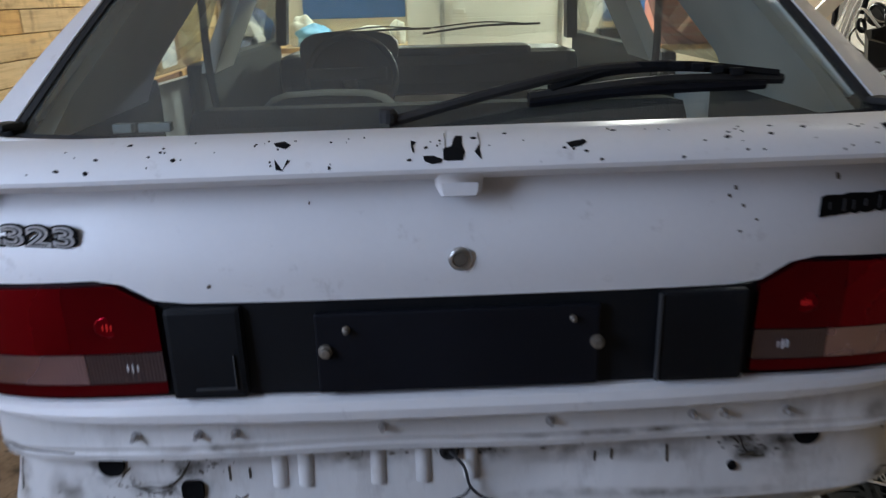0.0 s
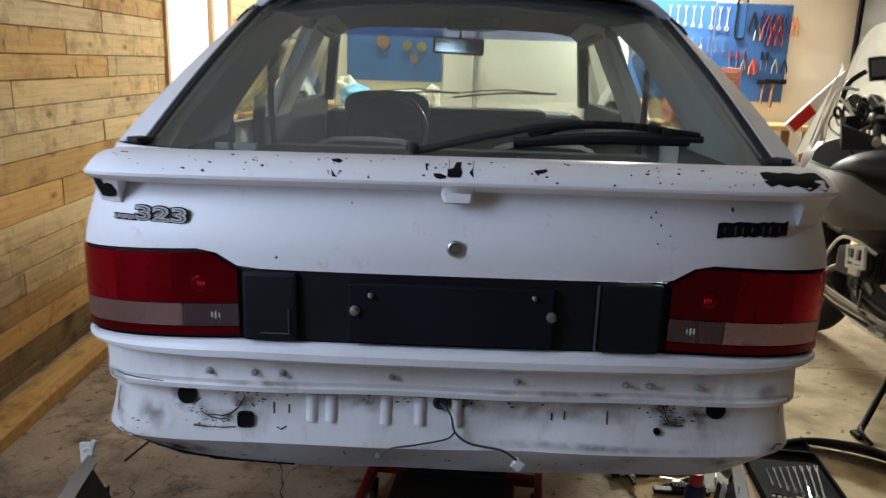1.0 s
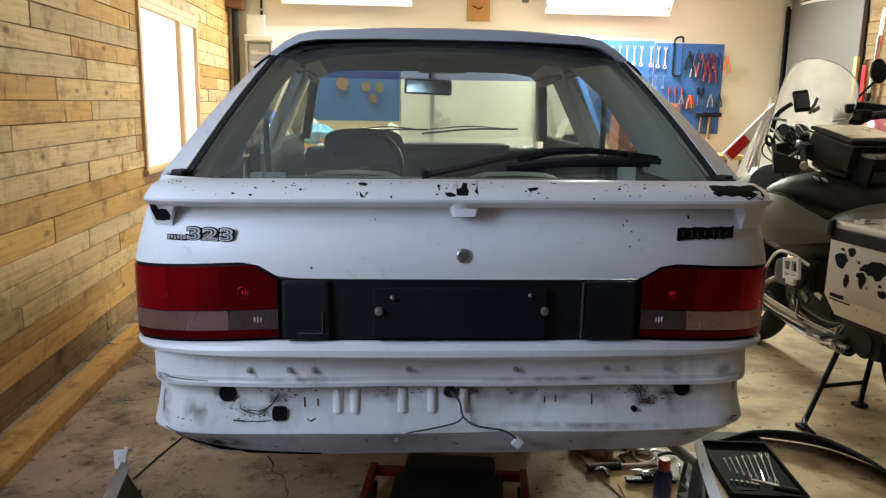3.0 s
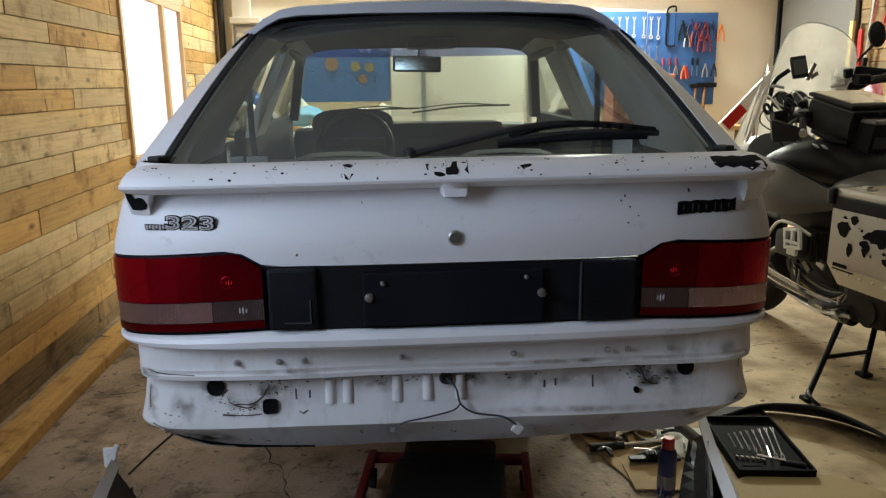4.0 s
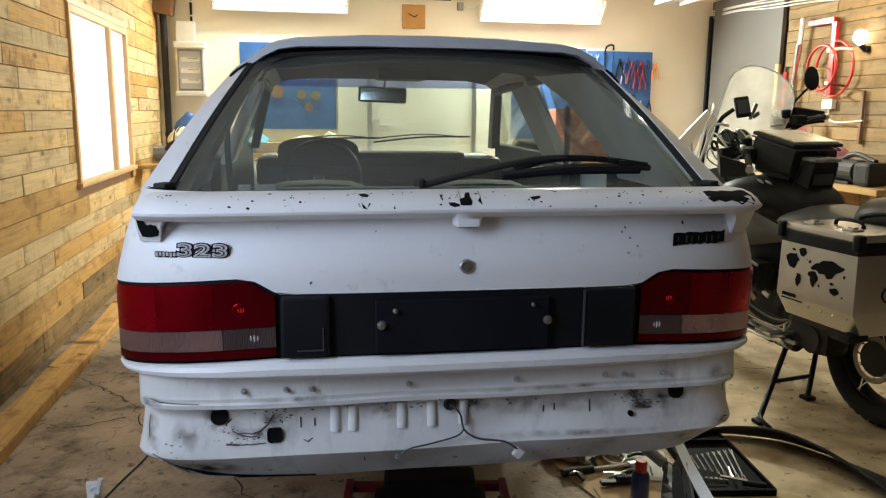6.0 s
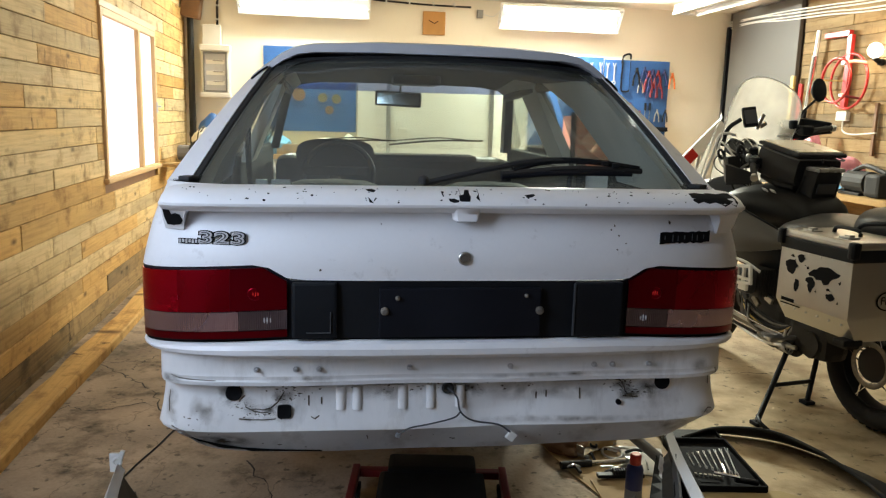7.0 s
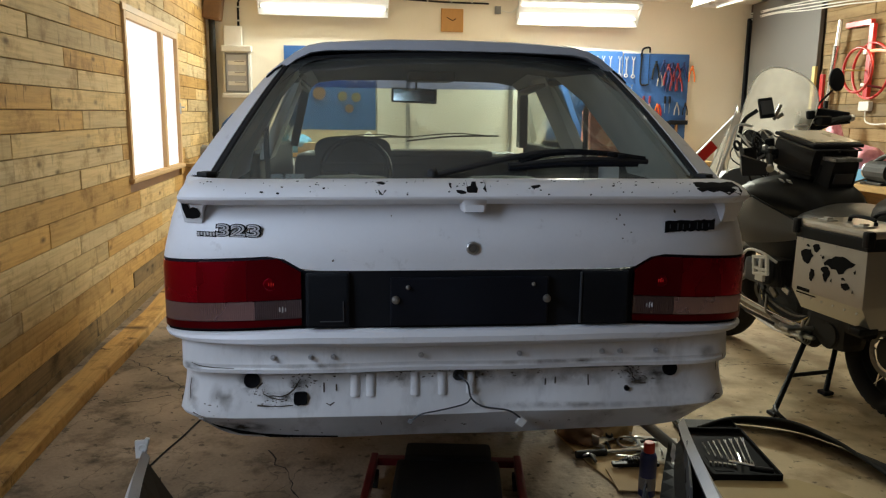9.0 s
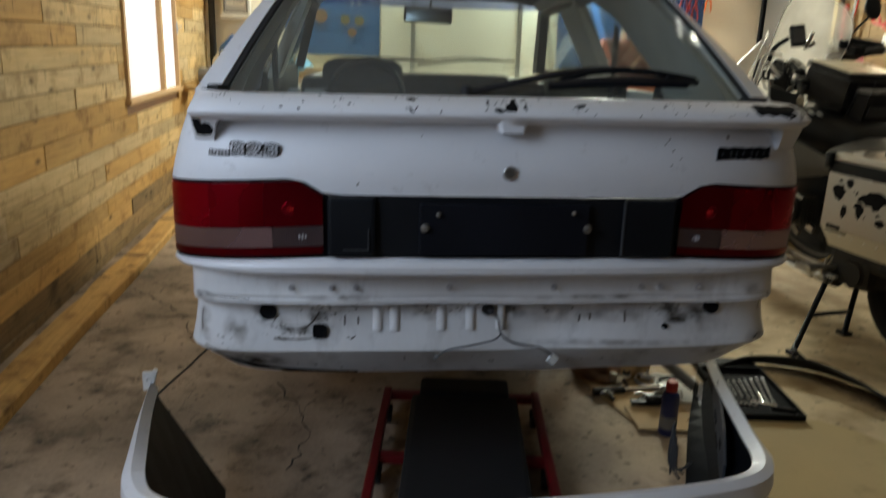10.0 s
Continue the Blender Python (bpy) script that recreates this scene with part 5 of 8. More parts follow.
part("spoke", join(box(-0.35, 2.22, 1.185, 0.34, 0.02, 0.05, 0.008), cyl((-0.35, 2.23, 1.185), (-0.35, 2.5, 1.10), 0.03)), M_BLACK, sw)
mi = part("interior_mirror", box(0, 0, 0, 0.265, 0.03, 0.084, 0.014, pose(0.0, 2.50, 1.578, 0, 2, -13)), M_BLACK, car, "black interior mirror")
part("mirror_face", box(0, -0.0165, 0, 0.243, 0.004, 0.066, 0.002, pose(0.0, 2.50, 1.578, 0, 2, -13)), M_MIRROR, mi)
part("mirror_stem", cyl((0.01, 2.5, 1.60), (0.01, 2.42, 1.68), 0.006), M_BLACK, mi)
part("overhead_console", box(0.06, 2.1, 1.665, 0.24, 0.2, 0.05, 0.015), M_BLACK, car)
for x in (-0.35, 0.35):
    st = part("front_seat", loft([oval(x, 1.62, 0.95, 0.24, 0.22, 20, 4), oval(x, 1.55, 0.97, 0.25, 0.23, 20, 4), oval(x, 1.46, 0.97, 0.23, 0.22, 20, 4)]), M_FABRIC, car, "charcoal cloth front seat", True)
    part("cushion", box(x, 1.85, 0.86, 0.48, 0.5, 0.16, 0.06), M_FABRIC, st)
part("rear_seat", join(box(0, 0.92, 1.03, 1.28, 0.16, 0.40, 0.06, pose(0, 0, 0, -14)), box(0, 1.15, 0.86, 1.28, 0.45, 0.16, 0.05)), M_FABRIC, car, "charcoal cloth rear bench")
part("luggage_floor", box(0, 0.5, 0.93, 1.38, 0.72, 0.04, 0.01), M_FABRIC, car)
for s in (-1, 1):
    part("seat_belt", tube([(s * 0.70, 1.42, 1.52), (s * 0.70, 1.42, 1.25), (s * 0.68, 1.5, 0.95)], 0.012, 6, 4, flat=0.3), M_NYLON, car)
part("sill_tags", join(box(-0.52, 0.20, 1.30, 0.03, 0.02, 0.014, 0.002), box(-0.47, 0.20, 1.30, 0.05, 0.02, 0.014, 0.002)), M_CASE, car)
for s in (-1, 1):
    for y in (1.65, 2.65):
        m = CARM @ pose(s * 0.60, y, 0)
        js = thing("axle_stand", "dark red steel axle stand under the sill", "jack stand", m, "stands under the car")
        part("foot_frame", join(*[cyl((a * 0.11, b * 0.11, 0.0), (a * 0.03, b * 0.03, 0.36), 0.014) for a in (-1, 1) for b in (-1, 1)]), M_REDP, js)
        part("post", join(cyl((0, 0, 0.3), (0, 0, 0.53), 0.02), box(0, 0, 0.54, 0.09, 0.05, 0.03, 0.006)), M_STEEL, js)

# ---- motorcycle ----
BIKE = pose(2.47, 2.36, 0, 0, 0, 6)
bike = thing("touring_motorcycle", "black and grey touring motorcycle with aluminium cases on its centre stand", "motorcycle", BIKE)


def wheel(y, r, w, name_label):
    wz = r + 0.005
    W = part("wheel", torus(r - 0.054, 0.054, pose(0, y, wz, 0, 90, 0), 48, 14, sy=1.5), M_TYRE, bike, name_label, True)
    part("rim", torus(r - 0.112, 0.014, pose(0, y, wz, 0, 90, 0), 44, 10, sy=3.0), M_BLACK, W, smooth=True)
    part("hub", lathe([(0.03, -0.09), (0.085, -0.075), (0.09, -0.04), (0.05, -0.03), (0.05, 0.03), (0.09, 0.04), (0.085, 0.075), (0.03, 0.09)], 24, pose(0, y, wz, 0, 90, 0)), M_ENGINE, W, smooth=True)
    for i in range(20):
        a = 2 * math.pi * i / 20
        b = a + (0.5 if i % 2 else -0.5)
        s = 0.05 if i % 4 < 2 else -0.05
        rr = r - 0.108 - 0.01
        part("spoke", cyl((s, y + 0.085 * math.cos(a), wz + 0.085 * math.sin(a)), (s * 0.9, y + rr * math.cos(b), wz + rr * math.sin(b)), 0.0038, n=6), M_CHROME, W)
    n = 44
    for i in range(n):
        a = 2 * math.pi * i / n
        part("tread_block", box(0, y + (r - 0.009) * math.cos(a), wz + (r - 0.009) * math.sin(a), w * 0.60, 0.026, 0.006, 0.002, pose(0, 0, 0, math.degrees(a) - 90), seg=1), M_TYRE, W)


wheel(0.0, 0.335, 0.17, "dusty knobbly rear tyre on a spoked wheel")
wheel(1.50, 0.335, 0.13, "dusty front tyre on a spoked wheel")
part("brake_disc", torus(0.105, 0.014, pose(-0.085, 0, 0.34, 0, 90, 0), 32, 8, sy=0.25), M_BOLT, bike, smooth=True)
# silencer and hugger are added, darkening the view through the rear wheel
part("silencer", loft([oval(0.25, 0.34, 0.40, 0.04, 0.04), oval(0.27, 0.26, 0.42, 0.075, 0.085), oval(0.28, -0.22, 0.50, 0.075, 0.085), oval(0.28, -0.30, 0.51, 0.045, 0.05)]), M_DKGREY, bike, "dark silencer added to hide lit floor behind the wheel", True)
part("hugger", loft([[(-0.10, 0.36, 0.50), (0.10, 0.36, 0.50), (0.10, 0.34, 0.49), (-0.10, 0.34, 0.49)], [(-0.11, 0.24, 0.66), (0.11, 0.24, 0.66), (0.11, 0.23, 0.645), (-0.11, 0.23, 0.645)], [(-0.11, 0.02, 0.715), (0.11, 0.02, 0.715), (0.11, 0.02, 0.70), (-0.11, 0.02, 0.70)]]), M_BLACK, bike)
for s in (-1, 1):
    part("front_disc", lathe([(0.07, -0.003), (0.155, -0.003), (0.155, 0.003), (0.07, 0.003)], 32, pose(s * 0.09, 1.5, 0.34, 0, 90, 0)), M_STEEL, bike)
    part("fork_leg", cyl((s * 0.10, 1.49, 0.34), (s * 0.10, 1.16, 1.08), 0.026), M_ENGINE, bike, smooth=True)
    # boxer cylinder with its guard and crash bar
    cy = part("cylinder", cyl((s * 0.13, 0.70, 0.62), (s * 0.30, 0.70, 0.62), 0.072), M_ENGINE, bike)
    for i in range(7):
        part("fin", box(s * (0.17 + 0.018 * i), 0.70, 0.62, 0.008, 0.18, 0.16, 0.004, seg=1), M_ENGINE, cy)
    part("valve_cover", box(s * 0.335, 0.70, 0.63, 0.07, 0.19, 0.14, 0.03), M_DKGREY, cy)
    gd = part("cylinder_guard", ring_plate(0.13, 0.11, 0.095, 0.075, 0.018, pose(s * 0.385, 0.62, 0.675, 0, 8, 90)), M_WPLAST, cy, "pale plastic cylinder guard")
    part("guard_rib", join(box(s * 0.385, 0.62, 0.675, 0.016, 0.018, 0.09, 0.003), box(s * 0.385, 0.62, 0.655, 0.016, 0.10, 0.016, 0.003), box(s * 0.375, 0.63, 0.610, 0.02, 0.07, 0.05, 0.006)), M_WPLAST, gd)
    part("crash_bar", tube([(s * 0.14, 0.98, 0.34), (s * 0.30, 0.98, 0.42), (s * 0.38, 0.88, 0.56), (s * 0.36, 0.80, 0.72), (s * 0.37, 0.66, 0.745), (s * 0.33, 0.56, 0.70)], 0.0085, 8, 6), M_WPLAST, bike, smooth=True)
    part("exhaust_header", tube([(s * 0.26, 0.82, 0.60), (s * 0.27, 0.98, 0.50), (s * 0.24, 0.94, 0.40), (s * 0.20, 0.66, 0.345), (s * 0.17, 0.45, 0.32), (s * 0.12, 0.3, 0.31)], 0.018, 8, 6), M_BOLT, bike, smooth=True)
    part("footpeg", join(cyl((s * 0.16, 0.42, 0.36), (s * 0.36, 0.40, 0.37), 0.012), box(s * 0.32, 0.40, 0.375, 0.10, 0.05, 0.014, 0.003)), M_STEEL, bike)
    part("pannier_rack", join(tube([(s * 0.16, 0.25, 0.85), (s * 0.21, 0.15, 0.86), (s * 0.21, -0.25, 0.86), (s * 0.12, -0.35, 0.86)], 0.009, 8, 4), tube([(s * 0.2, 0.1, 0.86), (s * 0.19, 0.05, 0.66), (s * 0.17, 0.25, 0.48)], 0.009, 8, 4)), M_SATIN, bike)
part("engine", join(box(0, 0.76, 0.50, 0.28, 0.42, 0.34, 0.05), box(0, 0.55, 0.42, 0.26, 0.30, 0.28, 0.05), cyl((0, 1.02, 0.46), (0, 0.99, 0.46), 0.12, n=20)), M_ENGINE, bike, "dark cast engine block")
part("bash_plate", box(0, 0.85, 0.27, 0.28, 0.45, 0.02, 0.008, pose(0, 0, 0, 6)), M_DKGREY, bike)
part("air_box", loft([oval(0, 0.34, 0.74, 0.13, 0.10, 20, 4), oval(0, 0.55, 0.76, 0.19, 0.12, 20, 4), oval(0, 0.95, 0.78, 0.21, 0.12, 20, 4), oval(0, 1.18, 0.82, 0.16, 0.10, 20, 4)]), M_BLACK, bike, "black plastic covers under the tank", True)
for i in range(6):
    part("hose", tube([(-0.17 - 0.012 * i, 1.0 - 0.05 * i, 0.62 - 0.03 * i), (-0.22 - 0.01 * i, 0.82 - 0.03 * i, 0.50 - 0.025 * i), (-0.20, 0.60 - 0.02 * i, 0.42 - 0.02 * i), (-0.15, 0.42, 0.40 + 0.02 * i)], 0.006 + 0.001 * (i % 3), 6, 5), (M_RUBBER, M_BOLT, M_RUBBER, M_BRASS, M_RUBBER, M_BOLT)[i], bike)
part("gearbox", join(box(-0.02, 0.36, 0.42, 0.24, 0.24, 0.26, 0.05), cyl((-0.15, 0.55, 0.30), (-0.15, 0.42, 0.30), 0.05)), M_ENGINE, bike)
part("lower_housing", join(box(-0.10, 0.34, 0.38, 0.16, 0.30, 0.20, 0.05), box(-0.12, 0.20, 0.47, 0.10, 0.26, 0.16, 0.03), cyl((-0.19, 0.30, 0.36), (-0.10, 0.30, 0.36), 0.075, n=20, bevel=0.01)), M_ENGINE, bike, "dark greasy gearbox housing")
part("mud_flap", loft([[(-0.12, 0.30, 0.62), (0.12, 0.30, 0.62), (0.12, 0.29, 0.62), (-0.12, 0.29, 0.62)], [(-0.12, 0.37, 0.26), (0.12, 0.37, 0.26), (0.12, 0.36, 0.26), (-0.12, 0.36, 0.26)]]), M_RUBBER, bike)
part("swing_arm", join(tube([(0.11, 0.36, 0.40), (0.12, 0.15, 0.38), (0.10, 0.0, 0.345)], 0.045, 10, 4), cyl((0.05, 0, 0.34), (0.16, 0, 0.34), 0.085, n=20)), M_ENGINE, bike, smooth=True)
part("linkage", join(tube([(-0.20, 1.0, 0.34), (-0.24, 0.62, 0.30), (-0.23, 0.34, 0.33)], 0.012, 8, 5), *[torus(0.028, 0.005, pose(-0.23 + 0.004 * i, 0.40 + 0.02 * i, 0.31, 60, 20 * i, 0), 14, 6) for i in range(5)]), M_STEEL, bike)
part("frame_tube", join(tube([(-0.14, 0.98, 0.92), (-0.16, 0.7, 0.78), (-0.15, 0.4, 0.62), (-0.12, 0.3, 0.42)], 0.017, 8, 6), tube([(0.14, 0.98, 0.92), (0.16, 0.7, 0.78), (0.15, 0.4, 0.62), (0.12, 0.3, 0.42)], 0.017, 8, 6),
                        tube([(-0.14, 0.5, 0.70), (-0.14, 0.1, 0.86), (-0.10, -0.3, 0.92)], 0.015, 8, 5), tube([(0.14, 0.5, 0.70), (0.14, 0.1, 0.86), (0.10, -0.3, 0.92)], 0.015, 8, 5)), M_SATIN, bike)
# centre stand
BI = BIKE.inverted()
fl, fr = BI @ Vector((1.88, 2.46, 0.012)), BI @ Vector((2.33, 2.71, 0.012))
stand = part("centre_stand", join(cyl((-0.19, 0.45, 0.28), fl, 0.014), cyl((0.05, 0.49, 0.24), fr, 0.014),
                                  cyl(fl.lerp(Vector((-0.19, 0.45, 0.28)), 0.5), fr.lerp(Vector((0.05, 0.49, 0.24)), 0.42), 0.011), tube([fl + Vector((0.02, 0.02, 0.03)), fl + Vector((-0.01, -0.04, 0.02)), fl + Vector((0.0, -0.09, 0.0))], 0.010, 8, 4), box(*fl, 0.04, 0.06, 0.02, 0.006), box(*fr, 0.06, 0.06, 0.02, 0.006)), M_SATIN, bike, "black tubular centre stand")
# tank, seat, tail
def tank_ring(y, w, z0, z1, n=32):
    """A section with a broad shoulder, drawn in towards its foot."""
    out = []
    for i in range(n):
        a = 2 * math.pi * i / n
        c, q = math.cos(a), math.sin(a)
        out.append((w * math.copysign(abs(c) ** 0.72, c) * (1 - 0.10 * max(0, -q)), y, (z0 + z1) / 2 + (z1 - z0) / 2 * math.copysign(abs(q) ** 0.85, q)))
    return out


tank = part("fuel_tank", loft([tank_ring(*r) for r in ((0.455, 0.09, 0.93, 1.01), (0.475, 0.14, 0.90, 1.05), (0.53, 0.18, 0.89, 1.105), (0.62, 0.205, 0.89, 1.145), (0.76, 0.235, 0.89, 1.165), (0.88, 0.265, 0.90, 1.16), (1.0, 0.28, 0.90, 1.135), (1.12, 0.255, 0.90, 1.09), (1.22, 0.16, 0.92, 1.02))]), M_TANK, bike, "matt black fuel tank", True)
part("filler_cap", lathe([(0.045, 0), (0.048, 0.006), (0.040, 0.014), (0.01, 0.015)], 24, pose(0, 0.92, 1.143)), M_SATIN, tank, smooth=True)


def side_pt(s, u, v):
    """The bulged shield at the tank's side: u from seat to nose, v from foot to top edge."""
    y = 0.46 + 0.80 * u
    zt = 0.905 + 0.125 * min(1, u / 0.42) ** 0.8 + 0.02 * u
    zb = 0.845 - 0.10 * math.sin(math.pi * min(1, u * 0.9)) + 0.06 * u
    x = 0.185 + 0.165 * math.sin(math.pi * (0.12 + 0.70 * u)) + 0.028 * math.sin(math.pi * v) + 0.02 * (1 - v)
    return (s * x, y, zb + (zt - zb) * v)


for s in (-1, 1):
    part("side_panel", sheet(lambda u, v: side_pt(s, u, v), [i / 16 for i in range(17)], [i / 8 for i in range(9)], 0.012, (-s, 0, 0)), M_SIDE, bike, "grey plastic tank side panel", True)
    part("panel_edge", tube([side_pt(s, i / 12, 1.0) for i in range(13)], 0.006, 6, 1), M_BLACK, bike)
    part("knee_pad", loft([[(s * 0.16, 0.47, 0.86), (s * 0.205, 0.47, 0.86), (s * 0.19, 0.45, 0.95), (s * 0.13, 0.45, 0.95)], [(s * 0.16, 0.34, 0.84), (s * 0.215, 0.34, 0.84), (s * 0.21, 0.34, 0.90), (s * 0.13, 0.34, 0.90)]]), M_RUBBER, bike)
    # badge as two slanted pale bars
    for i in range(2):
        part("badge_bar", box(s * (0.188 + 0.012 * i), 0.70 + 0.052 * i, 1.128 + 0.003 * i, 0.006, 0.042, 0.026, 0.003, pose(0, 0, 0, 8, s * 46, s * 12)), M_WPLAST, tank)
part("rider_seat", loft([oval(0, 0.62, 0.90, 0.20, 0.035, 24, 2.4), oval(0, 0.55, 0.925, 0.245, 0.07, 24, 2.4), oval(0, 0.44, 0.945, 0.255, 0.092, 24, 2.4), oval(0, 0.32, 0.945, 0.245, 0.09, 24, 2.4), oval(0, 0.16, 0.93, 0.20, 0.075, 24, 2.4), oval(0, 0.10, 0.94, 0.17, 0.07, 24, 2.4)]), M_SEAT, bike, "grey vinyl motorcycle seat", True)
part("passenger_seat", loft([oval(0, 0.17, 1.0, 0.12, 0.05, 24, 2.4), oval(0, 0.10, 1.02, 0.18, 0.09, 24, 2.4), oval(0, -0.05, 1.04, 0.19, 0.095, 24, 2.4), oval(0, -0.22, 1.04, 0.17, 0.08, 24, 2.4), oval(0, -0.30, 1.04, 0.10, 0.05, 24, 2.4)]), M_SEAT, bike, "grey rounded passenger seat", True)
part("rear_rack", join(box(0, -0.30, 1.06, 0.30, 0.26, 0.014, 0.005), *[cyl((s * 0.12, -0.25, 0.90), (s * 0.12, -0.28, 1.055), 0.010) for s in (-1, 1)]), M_SATIN, bike)
part("grab_rail", join(*[tube([(s * 0.15, 0.12, 0.95), (s * 0.22, 0.0, 1.04), (s * 0.20, -0.25, 1.07), (s * 0.13, -0.36, 1.06)], 0.011, 8, 5) for s in (-1, 1)]), M_SATIN, bike)
part("tail_light", box(0, -0.43, 0.94, 0.14, 0.05, 0.06, 0.012), M_LDRED, bike)
part("mudguard", loft([[(-0.09, 0.02, 0.72), (0.09, 0.02, 0.72), (0.09, 0.02, 0.70), (-0.09, 0.02, 0.70)], [(-0.10, -0.3, 0.72), (0.10, -0.3, 0.72), (0.10, -0.3, 0.70), (-0.10, -0.3, 0.70)], [(-0.09, -0.46, 0.50), (0.09, -0.46, 0.50), (0.09, -0.445, 0.49), (-0.09, -0.445, 0.49)]]), M_BLACK, bike)


# aluminium cases
def pannier(s):
    x0, x1, y0, y1, z0, z1 = s * 0.24, s * 0.56, -0.31, 0.13, 0.57, 0.935
    P = part("side_case", loft([[(x0, y0, z0), (x1 - s * 0.06, y0, z0), (x1 - s * 0.06, y1, z0), (x0, y1, z0)], [(x0, y0 - 0.005, z0 + 0.12), (x1, y0 - 0.005, z0 + 0.10), (x1, y1 + 0.005, z0 + 0.10), (x0, y1 + 0.005, z0 + 0.12)],
                                [(x0, y0, z1), (x1, y0, z1), (x1, y1, z1), (x0, y1, z1)]]), M_ALU, bike, "brushed aluminium side case with dark map print")
    lid = part("case_lid", box((x0 + x1) / 2, (y0 + y1) / 2, z1 + 0.052, abs(x1 - x0) + 0.004, y1 - y0 + 0.004, 0.045, 0.016), M_ALU, P, "aluminium lid with dark edge")
    part("lid_seal", box((x0 + x1) / 2, (y0 + y1) / 2, z1 + 0.012, abs(x1 - x0) + 0.012, y1 - y0 + 0.012, 0.055, 0.006), M_BLACK, P)
    for dx in (x0, x1):
        for dy in (y0, y1):
            part("corner_cap", box(dx, dy, z1 + 0.038, 0.042, 0.042, 0.075, 0.014), M_BLACK, P)
    for dy in (-0.20, 0.02):
        part("catch", join(box((x0 + x1) / 2 + s * 0.09, dy, z1 + 0.076, 0.05, 0.07, 0.012, 0.004), box((x0 + x1) / 2 + s * 0.115, dy, z1 + 0.060, 0.012, 0.06, 0.05, 0.004), box((x0 + x1) / 2 + s * 0.09, dy, z1 + 0.085, 0.03, 0.03, 0.012, 0.003)), M_STEEL, P)
    part("lid_handle", tube([((x0 + x1) / 2, -0.17, z1 + 0.07), ((x0 + x1) / 2, -0.15, z1 + 0.10), ((x0 + x1) / 2, -0.03, z1 + 0.10), ((x0 + x1) / 2, -0.01, z1 + 0.07)], 0.009, 8, 4), M_SATIN, P)
    part("foot_bracket", box(x1 - s * 0.05, y0 + 0.03, z0 - 0.005, 0.10, 0.07, 0.03, 0.008), M_BLACK, P)
    for i in range(6):
        part("rivet", lathe([(0.007, 0), (0.006, 0.003), (0.002, 0.004)], 10, pose(x1 - s * 0.002, y0 + 0.04 + 0.072 * i, z1 - 0.02, 0, s * 90, 0)), M_STEEL, P)
        part("rivet", lathe([(0.007, 0), (0.006, 0.003), (0.002, 0.004)], 10, pose(x1 - s * 0.015, y0 + 0.04 + 0.072 * i, z0 + 0.07, 0, s * 68, 0)), M_STEEL, P)
    if s < 0:
        # the map print: plain dark land shapes
        lands = [[(.02, .72), (.10, .80), (.20, .83), (.25, .70), (.21, .60), (.16, .50), (.10, .52), (.05, .62)], [(.22, .42), (.29, .40), (.30, .30), (.26, .16), (.23, .18), (.21, .32)], [(.22, .90), (.32, .96), (.36, .88), (.30, .78), (.25, .82)],
                 [(.42, .52), (.52, .54), (.56, .42), (.50, .22), (.46, .28), (.45, .40), (.40, .44)], [(.44, .62), (.52, .72), (.62, .80), (.78, .82), (.95, .74), (.90, .66), (.82, .60), (.78, .50), (.70, .46), (.66, .54), (.58, .52), (.52, .58), (.46, .56)],
                 [(.76, .30), (.84, .33), (.90, .26), (.84, .18), (.77, .21)], [(.40, .72), (.43, .75), (.44, .70), (.41, .68)], [(.93, .58), (.96, .62), (.95, .54)], [(.74, .40), (.79, .42), (.82, .37), (.76, .36)], [(.57, .28), (.59, .33), (.60, .25)], [(.36, .74), (.38, .76), (.39, .73)], [(.93, .16), (.95, .22), (.96, .17)], [(.10, .88), (.14, .92), (.18, .88), (.14, .86)]]
        rngm = random.Random(12)

        def ragged(q, rng):
            for _ in range(2):
                out = []
                for a, b in zip(q, q[1:] + q[:1]):
                    d = math.hypot(b[0] - a[0], b[1] - a[1])
                    out += [a, ((a[0] + b[0]) / 2 + rng.uniform(-0.16, 0.16) * d, (a[1] + b[1]) / 2 + rng.uniform(-0.16, 0.16) * d)]
                q = out
            return q
        for pts in lands:
            pts = ragged(pts, rngm)
            o = [(y1 - 0.03 - a * 0.37, z0 + 0.12 + b * 0.225) for a, b in pts]
            part("map_print", slab(o, Matrix(((0, 0, -1, x1 - 0.0005), (1, 0, 0, 0), (0, 1, 0, 0), (0, 0, 0, 1))), 0.0016), M_CHIP, P)
        for dz, w, y in ((0.105, 0.085, 0.055), (0.086, 0.13, 0.035)):
            part("print_bar", box(x1 - 0.001, y, z0 + dz + 0.002, 0.0022, w, 0.016 if w < 0.1 else 0.006), M_CHIP, P)
        part("oval_sticker", join(torus(0.056, 0.0045, pose(x0 - 0.12, y0 - 0.006, 0.75, 90) @ Matrix.Diagonal((1, 0.72, 0.3, 1)), 32, 6)), M_CHIP, P, "black oval country sticker outline")
        fc = bpy.data.curves.new("country_code", "FONT")
        fc.body, fc.size, fc.align_x, fc.align_y, fc.extrude = "FIN", 0.05, "CENTER", "CENTER", 0.0008
        fo = new("country_code", fc)
        me = bpy.data.meshes.new_from_object(fo)
        bpy.data.objects.remove(fo)
        fm = new("country_code", me)
        fm.data.materials.append(M_CHIP)
        fm.parent = P
        fm.matrix_basis = pose(x0 - 0.12, y0 - 0.0055, 0.75, 90)


pannier(-1)
pannier(1)
